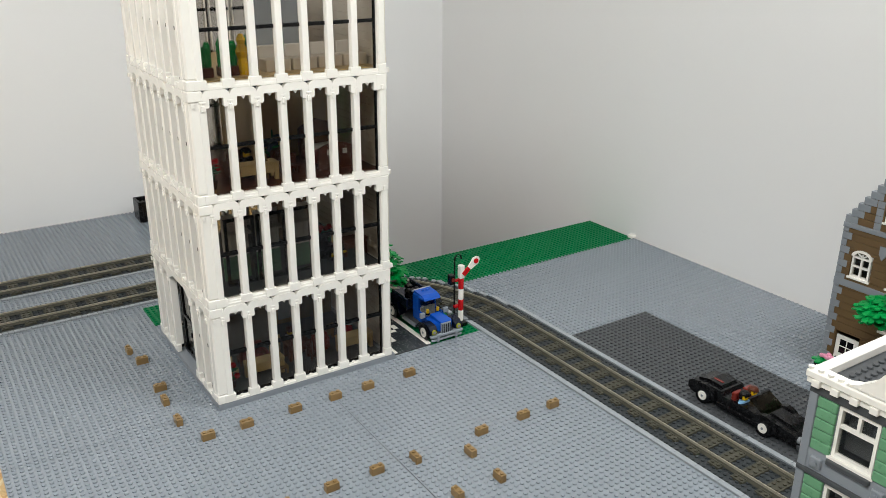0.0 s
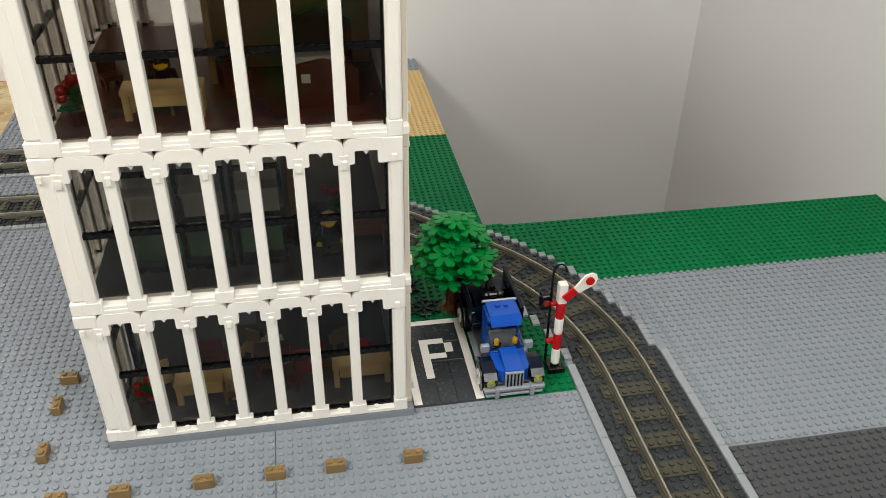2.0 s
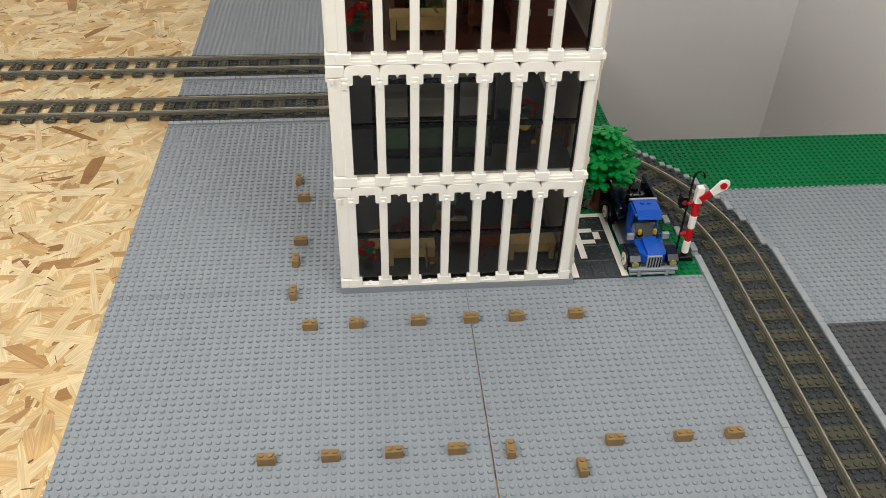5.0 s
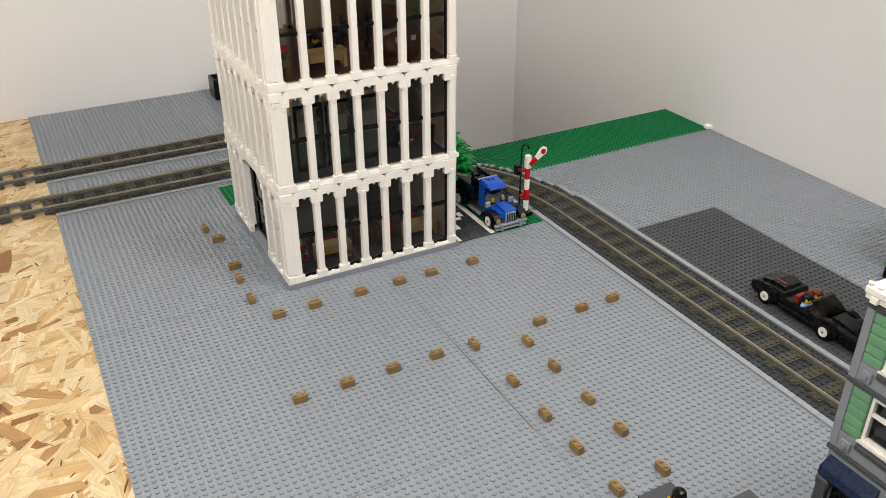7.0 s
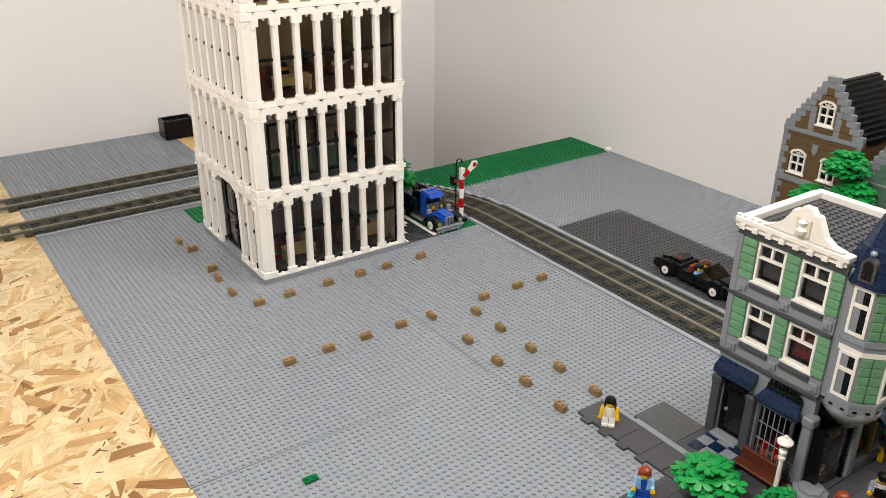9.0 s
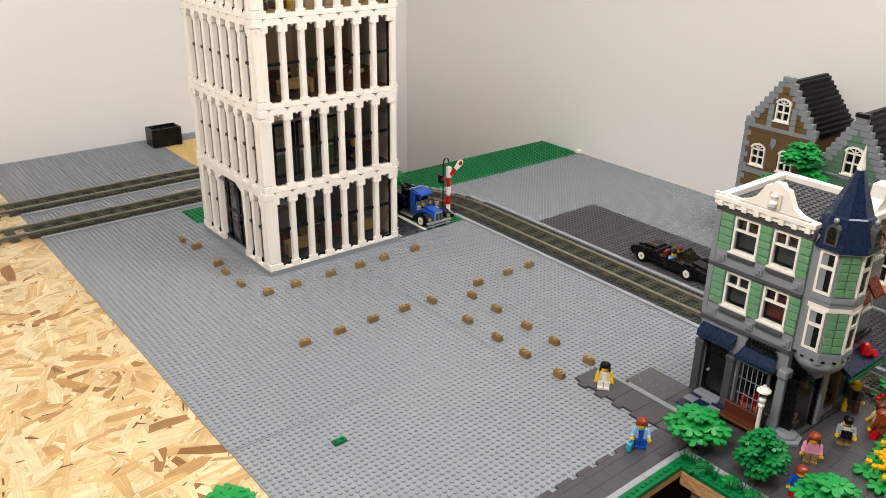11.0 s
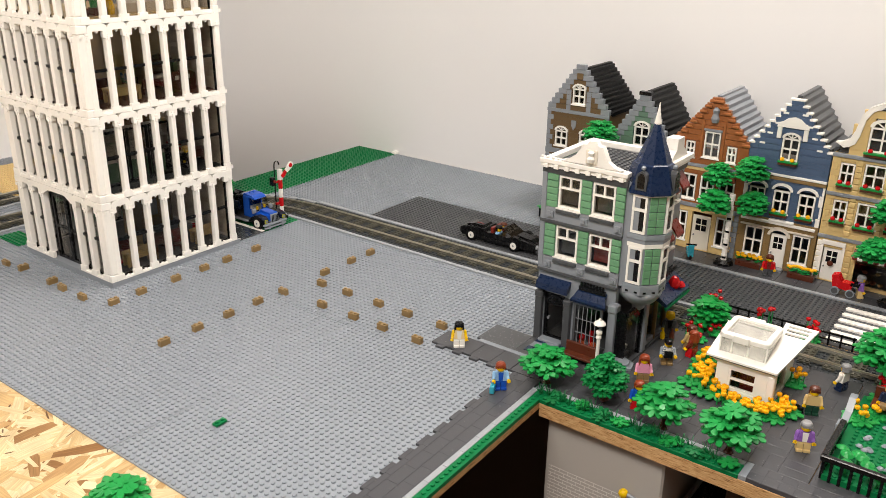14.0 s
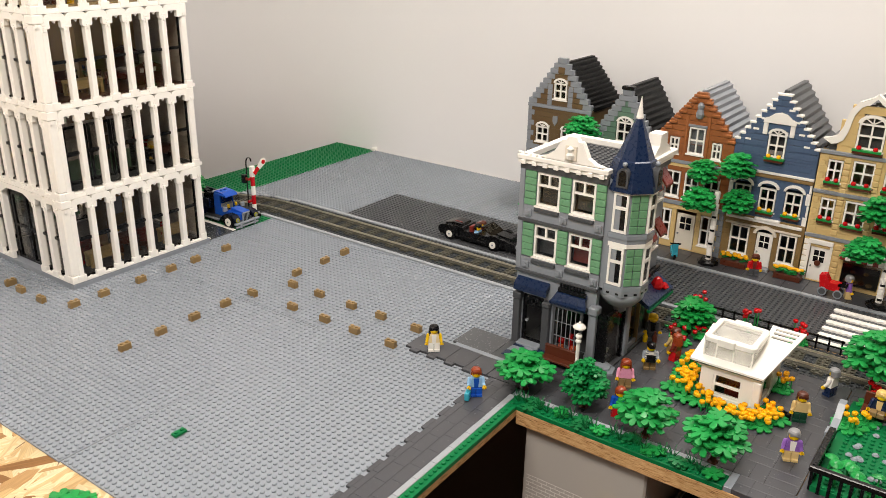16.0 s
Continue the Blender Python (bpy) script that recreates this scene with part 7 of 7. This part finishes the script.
single("flower_pot_stand", Solid().box(-1.3, 1.3, -1.3, 1.3, 0, 2.2, ch=0.1), BLACK, "black planter box beside the brown house door", "planter", at(90.4, -45.0, PLATE))
flower_bush(90.4, -45.0, 140, 6, 1.1, PINK, "pink and blue toy flowers in a planter", z=2.6, height=1.6)

# ---- parking bay, truck, signal ----
park_ = thing("parking_bay", "dark tiled toy parking bay with white lines and letter P", "parking bay", at(32.6, 1.0, 0), kind="structure")
part("plate", Solid().box(-0.4, 7.65, 0, 15, 0, 0.3), DGREY, park_)
SLATE = plastic("slate_tile_plastic", "363A3E", 0.24, 0.1)
for i in range(3):
    for j in range(4):
        part("tile", Solid().box(0.6 + 2.01 * i, 2.59 + 2.01 * i, 0.05 + 3.5 * j, 3.5 + 3.5 * j, 0.3, PLATE, ch=0.03), SLATE, park_)
for x0, x1, y0, y1 in ((-0.36, 0.56, 0.05, 14.9), (6.66, 7.62, 0.05, 14.9), (0.6, 6.62, 14.1, 14.9)):
    part("white_line", Solid().box(x0, x1, y0, y1, 0.3, PLATE + 0.02, ch=0.03), WHITE, park_)
letter = thing("parking_letter", "white tile letter P laid in the bay", "letter", at(32.6, 1.0, 0), kind="structure")
for x0, x1, y0, y1 in ((1.7, 2.65, 4.1, 11.1), (2.65, 4.65, 10.2, 11.1), (4.65, 5.6, 8.5, 10.2), (2.65, 4.65, 7.5, 8.4)):
    part("tile", Solid().box(x0, x1, y0, y1, PLATE - 0.02, PLATE + 0.03), WHITE, letter)


def wheel(parent, x, y, z, r, side, w=0.9):
    t = part("wheel", Solid().cyl(y, z, x - w / 2, x + w / 2, r, 18, axis="x"), BLACK, parent, "black tyre with white rim")
    o = x + side * w / 2
    part("rim", Solid().cyl(y, z, min(o, o + side * 0.12), max(o, o + side * 0.12), r * 0.56, 14, axis="x"), WHITE, t)
    part("hub", Solid().cyl(y, z, min(o, o + side * 0.2), max(o, o + side * 0.2), r * 0.14, 8, axis="x"), LGREY, t)


truck = thing("tow_truck", "blue toy tow truck with navy mudguards and silver grille", "truck", at(43.55, 0.75, 0))
part("chassis", Solid().box(-2.6, 2.6, 0.8, 17.5, 1.0, 1.8, ch=0.06), DGREY, truck)
bp = part("bumper", Solid().box(-3.5, 3.5, -0.1, 0.6, 1.2, 1.7, ch=0.1).box(-3.3, 3.3, 0.0, 0.5, 0.5, 0.9, ch=0.1), LGREY, truck)
for x in (-2, 2):
    part("bracket", Solid().box(x - 0.25, x + 0.25, -0.2, 0.7, 0.4, 1.8, ch=0.06), LGREY, bp)
part("hood", Solid().prism([(-2.0, 4.2), (-2.0, 2.0), (-1.75, 1.2), (-1.1, 0.8), (1.1, 0.8), (1.75, 1.2), (2.0, 2.0), (2.0, 4.2)], 1.9, 3.4, axis="z").prism([(0.5, 3.3), (4.2, 3.3), (4.2, 4.1), (0.5, 3.75)], -1.0, 1.0, axis="x"), BLUE, truck)
gr = part("grille", Solid().box(-1.05, 1.05, 0.25, 0.7, 1.5, 3.65, ch=0.06), LGREY, truck, "silver barred grille")
for k in range(5):
    part("slot", Solid().box(-0.9 + 0.4 * k, -0.72 + 0.4 * k, 0.2, 0.34, 1.7, 3.45), BLACK, gr)
for x in (-2.7, 2.7):
    e = 1 if x > 0 else -1
    out = [(0.3, 1.9), (0.3, 2.7), (1.0, 3.3), (2.8, 3.5), (4.2, 3.0), (5.6, 1.8), (5.6, 1.4), (4.2, 2.5), (2.7, 3.15), (1.2, 2.9), (0.8, 1.9)]
    part("mudguard", Solid().prism(out, x - 0.75, x + 0.75, axis="x"), NAVYD, truck)
    hl = part("headlight", Solid().cyl(x, 2.3, 0.15, 1.0, 0.5, 12, axis="y"), plastic("lamp_lime_plastic", "96972A", 0.15, 0.05), truck)
    part("bulb", Solid().cyl(x, 2.3, 0.05, 0.2, 0.28, 8, axis="y"), CHROME, hl)
    part("mirror", Solid().box(x - 0.5 - e * 0.15, x + 0.5 - e * 0.15, 4.2, 4.8, 3.5, 4.5, ch=0.08), LGREY, truck)
    part("step", Solid().box(x - 0.5, x + 0.5, 6.4, 11.0, 1.0, 1.4, ch=0.06), LGREY, truck)
    wheel(truck, x + e * 0.45, 2.5, 1.65, 1.65, e)
    wheel(truck, x + e * 0.45, 14.0, 1.65, 1.65, e)
    out = [(11.4, 1.6), (11.4, 3.0), (12.4, 3.9), (15.6, 3.9), (16.8, 3.0), (16.8, 1.6), (16.2, 2.4), (15.2, 3.2), (12.8, 3.2), (12, 2.4)]
    part("mudguard", Solid().prism(out, x - 0.8, x + 0.8, axis="x"), NAVYD, truck)
cab = part("cab", Solid().box(-2.0, 2.0, 4.2, 4.5, 1.9, 3.6, ch=0.06).box(-2.0, -1.7, 4.5, 8.4, 1.9, 3.9).box(1.7, 2.0, 4.5, 8.4, 1.9, 3.9).box(-2.0, 2.0, 8.4, 8.9, 1.9, 6.7, ch=0.06).box(-2.0, -1.7, 6.9, 8.4, 3.9, 6.6).box(1.7, 2.0, 6.9, 8.4, 3.9, 6.6), BLUE, truck)
top = Solid().prism([(5.0, 6.45), (5.2, 6.8), (6.2, 7.25), (8.7, 7.4), (8.9, 7.0), (8.9, 6.6)], -1.75, 1.75, axis="x").box(-2.0, -1.7, 5.6, 8.8, 6.55, 7.0, ch=0.1).box(1.7, 2.0, 5.6, 8.8, 6.55, 7.0, ch=0.1)
part("cab_roof", top.cyl(-0.5, 7.8, 7.3, 7.55, 0.3, 8).cyl(0.5, 7.8, 7.3, 7.55, 0.3, 8), BLUE, cab)
part("windscreen", Solid().prism([(4.2, 3.6), (4.4, 3.6), (5.2, 6.45), (5.0, 6.45)], -1.95, 1.95, axis="x"), CLEAR, cab)
for x in (-1.95, 1.85):
    part("quarter_light", Solid().prism([(4.4, 3.7), (6.0, 3.9), (6.2, 6.4), (5.2, 6.4)], x, x + 0.1, axis="x"), CLEAR, cab)
part("seat_back", Solid().box(-1.6, 1.6, 6.6, 7.0, 2.0, 4.6, ch=0.1), MGREY, cab)
part("steering_wheel", Solid().cyl(-0.9, 5.4, 3.5, 3.7, 0.5, 8), BLACK, cab)
part("visor_lamp", Solid().lathe(-1.1, 5.0, [(0.3, 4.0), (0.3, 4.6), (0.2, 4.75)], 8).lathe(1.1, 5.0, [(0.3, 4.0), (0.3, 4.6), (0.2, 4.75)], 8), YELLOW, cab)
part("cab_rail", Solid().box(-2.1, 2.1, 8.9, 9.2, 7.0, 7.4, ch=0.1), LGREY, cab)
part("flatbed", Solid().box(-3.0, 3.0, 9.2, 18.0, 3.4, 3.9, ch=0.06).box(-3.2, -2.7, 9.2, 18, 3.9, 5.6, ch=0.1).box(2.7, 3.2, 9.2, 18, 3.9, 5.6, ch=0.1), NAVYD, truck)
crane = part("crane", Solid().box(-0.8, 0.8, 12, 14, 3.9, 5.6, ch=0.1), BLACK, truck, "black crane with winch")
part("winch", Solid().cyl(12.2, 5.7, -0.5, 0.5, 0.45, 12, axis="x").ball(-0.85, 12.2, 5.7, 0.62, 10).ball(0.85, 12.2, 5.7, 0.62, 10), BLACK, crane, "black winch with two round drums")
part("jib", Solid().prism([(13, 5.4), (18.6, 7.0), (18.6, 7.5), (13, 6.3)], -0.5, 0.5, axis="x"), BLACK, crane)
part("hook", Solid().cyl(0, 18.4, 5.2, 7.0, 0.12, 6), BLACK, crane)

signal = thing("railway_signal", "red and white toy railway semaphore signal with raised arm", "signal", at(49.45, 5.0, 0))
part("base", Solid().box(-1, 1, -1, 1, 0, 0.8, ch=0.06), BLACK, signal)
mast = part("mast", Solid().cyl(0, 0, 0.8, 1.4, 0.3, 10), BLACK, signal)
for k in range(4):
    z = 1.0 + 2.2 * k
    part("mast_ring", Solid().lathe(0, 0, [(0.46, z), (0.52, z + 0.15), (0.52, z + 2.05), (0.46, z + 2.2)], 12), RED if k % 2 else WHITE, mast)
part("mast_head", Solid().box(-0.5, 0.5, -0.5, 0.5, 9.8, 12.4, ch=0.08), WHITE, mast)
arm = part("arm", Solid().prism([(0, -0.45), (2.4, -0.45), (2.4, 0.45), (0, 0.45)], -0.75, -0.45), RED, signal, "red signal arm with white disc end", m=at(0.1, 0, 10.6) @ pose(0, 0, 0, 0, -42, 0))
part("arm_end", Solid().prism([(1.7, -0.45), (2.6, -0.62), (3.6, -0.85), (4.3, -0.5), (4.55, 0), (4.3, 0.5), (3.6, 0.85), (2.6, 0.62), (1.7, 0.45)], -0.85, -0.55), WHITE, arm)
part("disc", Solid().cyl(3.55, 0, -1.0, -0.6, 0.5, 14, axis="y"), RED, arm)
back = part("lamp_post", Solid().cyl(-0.9, 0.9, 0.8, 13.2, 0.16, 8), BLACK, signal, "black lamp post with bent top")
arc = [(-0.9 + 0.75 - 0.75 * math.cos(a), 13.2 + 1.1 * math.sin(a)) for a in [math.pi * k / 8 for k in range(9)]]
for (a, b), (c, d) in zip(arc, arc[1:]):
    part("bent_top", Solid().prism([(a - 0.12, b), (a + 0.12, b), (c + 0.12, d), (c - 0.12, d)], 0.78, 1.02), BLACK, back)
part("lamp_housing", Solid().box(-2.2, -1.2, 0.2, 1.4, 8.6, 10.6, ch=0.1), BLACK, back)
part("lens", Solid().cyl(-1.7, 9.7, -0.05, 0.3, 0.36, 10, axis="y"), DRED, back)
part("clamp", Solid().box(-1.1, 0.2, 0.3, 1.0, 3.6, 4.1, ch=0.06), RED, back)
part("clamp", Solid().box(-1.1, 0.2, 0.3, 1.0, 9.0, 9.4, ch=0.06), RED, back)

for k, (x, y) in enumerate(((36.0, 18.6), (34.0, 23.5))):
    tw = thing("fallen_twig", "flat black toy twig lying on the lawn", "twig", at(x, y, 0.2), group="twigs on the lawn")
    for i in range(6):
        part("twig_arm", Solid().box(-0.16, 0.16, 0, 2.4, 0, 0.3, ch=0.05).box(-0.7, 0.7, 1.3, 1.6, 0, 0.3, ch=0.05), BLACK, tw, m=at(0, 0, 0, 60 * i))

# ---- black open car ----
car = thing("convertible_car", "black toy convertible car with white wheel rims", "car", at(69.2, -46.4, 0))
body = [(-10.3, 1.0), (-10.4, 1.8), (-9.6, 2.4), (-7.0, 2.8), (-4.0, 3.0), (-3.6, 2.7), (3.4, 2.7), (3.8, 3.3), (6.5, 3.4), (9.2, 3.0), (10.2, 2.5), (10.3, 1.4), (9.6, 0.9), (-9.6, 0.8)]
part("body", Solid().prism(body, -2.6, 2.6, axis="x").box(-3.1, 3.1, -4.0, 4.2, 0.8, 1.6, ch=0.1), BLACK, car)
part("rear_deck", Solid().prism([(4.2, 3.3), (4.6, 3.75), (7.0, 3.8), (9.0, 3.3), (9.0, 3.1)], -1.7, 1.7, axis="x"), BLACK, car)
part("red_stripe", Solid().box(-0.9, -0.5, 5.0, 6.8, 3.78, 3.84), DRED, car)
for x in (-1.3, 1.3):
    part("seat", Solid().box(x - 0.95, x + 0.95, 1.4, 2.2, 2.6, 4.0, ch=0.12), DRED, car, "dark red seat back")
part("hood_vent", Solid().prism([(-9.0, 2.5), (-8.0, 3.0), (-4.4, 3.4), (-4.2, 2.9)], -1.3, 1.3, axis="x"), BLACK, car)
part("windscreen", Solid().prism([(-4.1, 3.0), (-3.85, 3.0), (-1.0, 4.45), (-1.2, 4.45)], -2.4, 2.4, axis="x"), clear("dark_clear_plastic", "B8B0A0", 0.85), car)
part("windscreen_frame", Solid().prism([(-1.3, 4.4), (-0.95, 4.4), (-0.95, 4.55), (-1.3, 4.55)], -2.45, 2.45, axis="x"), BLACK, car)
part("bumper", Solid().box(-2.8, 2.8, -10.8, -10.1, 0.7, 1.4, ch=0.1), DGREY, car)
for x in (-2.2, 2.2):
    part("headlight", Solid().cyl(x, 2.0, -10.5, -10.0, 0.55, 10, axis="y"), CHROME, car)
for e in (-1, 1):
    for y in (-4.6, 6.8):
        arch = [(y + 2.3 * math.cos(a), 1.1 + 2.3 * math.sin(a)) for a in [math.pi * k / 8 for k in range(9)]]
        part("wheel_arch", Solid().prism(arch, e * 2.5 - 0.5, e * 2.5 + 0.45, axis="x"), BLACK, car)
        wheel(car, e * 2.75, y, 1.4, 1.4, e)
figure(68.1, -45.8, 0, NAVY, SKYB, BLACK, "toy figure seated in the open car with blue top", z=0.9, sit=True)
figure(70.4, -45.6, 0, NAVY, DRED, BROWN, "toy figure seated in the open car with red top", z=0.9, sit=True)

# ---- loose bricks that mark out plots ----
LOOSE = Solid().box(-0.98, 0.98, -0.48, 0.48, 0.0, BRICK, ch=0.05).cyl(-0.5, 0, BRICK, BRICK + 0.21, 0.3, 10).cyl(0.5, 0, BRICK, BRICK + 0.21, 0.3, 10).mesh("marker_brick", [DTAN])
ALONG_X = [(-4, -6.5), (2, -6.5), (10, -6.5), (17, -6.5), (23, -6.5), (31, -6.5), (-6, 22.5), (-6, 11.5), (-8, -27.5), (-1, -27.5), (6, -27.5), (13, -27.5), (31, -27.5), (39, -27.5), (45, -27.5)]
ALONG_Y = [(-7.0, 27.5), (-6.5, 7), (-6.5, 0), (19, -28), (26.5, -31), (26.5, -38), (26.5, -46), (26.5, -53), (26.5, -61), (19.5, -38), (19.5, -46), (19.5, -53), (19.5, -61)]
for spots, turn in ((ALONG_X, 0), (ALONG_Y, 90)):
    for x, y in spots:
        single("marker_brick", LOOSE, DTAN, "dark tan two-stud toy brick on the grey plate", "toy brick", at(x, y, 0.0, turn), group="loose bricks marking plots")
single("green_plate", Solid().box(-1, 1, -0.5, 0.5, 0.2, 0.6, ch=0.05).studs(-1, 1, -0.5, 0.5, 0.6), GREEN, "small green toy plate lying on the grey baseplate", "toy plate", at(-17.9, -54.3, 0, 0))
bin_ = thing("coal_bin", "black open toy bin on the far plate", "bin", at(18.0, 101.0, 0))
part("wall", Solid().box(-4.4, 4.4, -2.8, -2.2, 0.2, 5.6, ch=0.1).box(-4.4, 4.4, 2.2, 2.8, 0.2, 5.6, ch=0.1).box(-4.4, -3.8, -2.2, 2.2, 0.2, 5.6, ch=0.1).box(3.8, 4.4, -2.2, 2.2, 0.2, 5.6, ch=0.1), BLACK, bin_)
part("load", Solid().box(-3.8, 3.8, -2.2, 2.2, 0.2, 4.8), BLACK, bin_)
for x in (-3.5, 0, 3.5):
    part("rib", Solid().box(x - 0.4, x + 0.4, -3.1, -2.8, 0.2, 5.2, ch=0.08), BLACK, bin_)
single("white_clip", Solid().box(-1, 1, -0.8, 0.8, 0, 0.9, ch=0.15), WHITE, "small white plastic clip at the plate edge", "clip", at(113.1, 22.3, 0))

# ---- under the table ----
WOODSHADE = painted_wall("dark_wood_and_shade", "3A281A")
cab_ = single("storage_box", Solid().box(17.6, 60, -107.7, -88.5, -70, -2.55, ch=0.3), painted_wall("grey_card", "B2AEA8"), "grey storage cabinet with a brick print under the table", "cabinet")
lines = Solid()
for k in range(28):
    z = -11.6 - 0.62 * k
    lines.box(17.56, 17.6, -103.0 + 0.3 * (k % 3), -89.2, z - 0.05, z + 0.05)
    for j in range(9):
        y = -89.6 - 1.5 * j - 0.75 * (k % 2)
        lines.box(17.56, 17.6, y - 0.05, y + 0.05, z - 0.57, z - 0.05)
tagged(part("brick_print", lines, painted_wall("pale_print", "D2CFCA"), cab_, "pale printed brick joints"), kind="stuff")
grab = thing("toy_grabber", "yellow and grey toy grabber fixed to the cabinet side", "toy grabber", at(17.0, -102.2, -10.6, 0, 8))
part("hub", Solid().ball(0, 0, 0, 0.75, 12).cyl(0, 0, -0.2, 0.6, 0.4, 10, axis="x"), YELLOW, grab, "yellow round hub", smooth=True)
part("tube", Solid().cyl(0, 0.1, -3.4, -0.6, 0.3, 10, axis="y"), MGREY, grab, "grey tube")
part("clip", Solid().box(-0.35, 0.35, -4.4, -3.3, -0.15, 0.55, ch=0.12).cyl(0, 0.2, -4.6, -4.3, 0.22, 8, axis="y"), LGREY, grab, "pale grey clip end")
crate = thing("plastic_crate", "black plastic crate with grey rim under the table", "crate", at(24, -121, -40))
part("box", Solid().box(0, 20, 0, 12, 0, 26, ch=0.3), BLACK, crate)
part("rim", Solid().box(-0.3, 20.3, -0.3, 0.3, 26, 26.8, ch=0.1).box(-0.3, 20.3, 11.7, 12.3, 26, 26.8, ch=0.1).box(-0.3, 0.3, 0.3, 11.7, 26, 26.8, ch=0.1), MGREY, crate, "grey rim")
for k in range(3):
    part("rib", Solid().box(-0.25, 0, 2 + 3.6 * k, 2.6 + 3.6 * k, 1, 25, ch=0.08), BLACK, crate)
single("table_leg", Solid().box(18, 22, -119.4, -116.4, -112, -2.5, ch=0.3), WOODSHADE, "dark wooden table leg", "table leg", kind="structure")
# added dark sheets stand in for the shaded hollow under the table
single("table_apron", Solid().box(-110, 113, -50, -48, -112, -2.5).box(34, 36, -170, -109, -112, -2.5), WOODSHADE, "added dark sheet for the shade under the table", "panel", kind="structure")

# toy figures inside the tower
figure(10.6, 8.2, 20, BLACK, BLACK, BLACK, "toy figure in black standing on the second floor", z=room_z(2))
figure(24.4, 6.0, 10, BLACK, BLACK, BLOND, "toy figure in a black suit on the first floor", z=room_z(1))
figure(17.0, 11.0, 10, NAVY, WHITE, BROWN, "toy figure with white top on the ground floor", z=room_z(0))
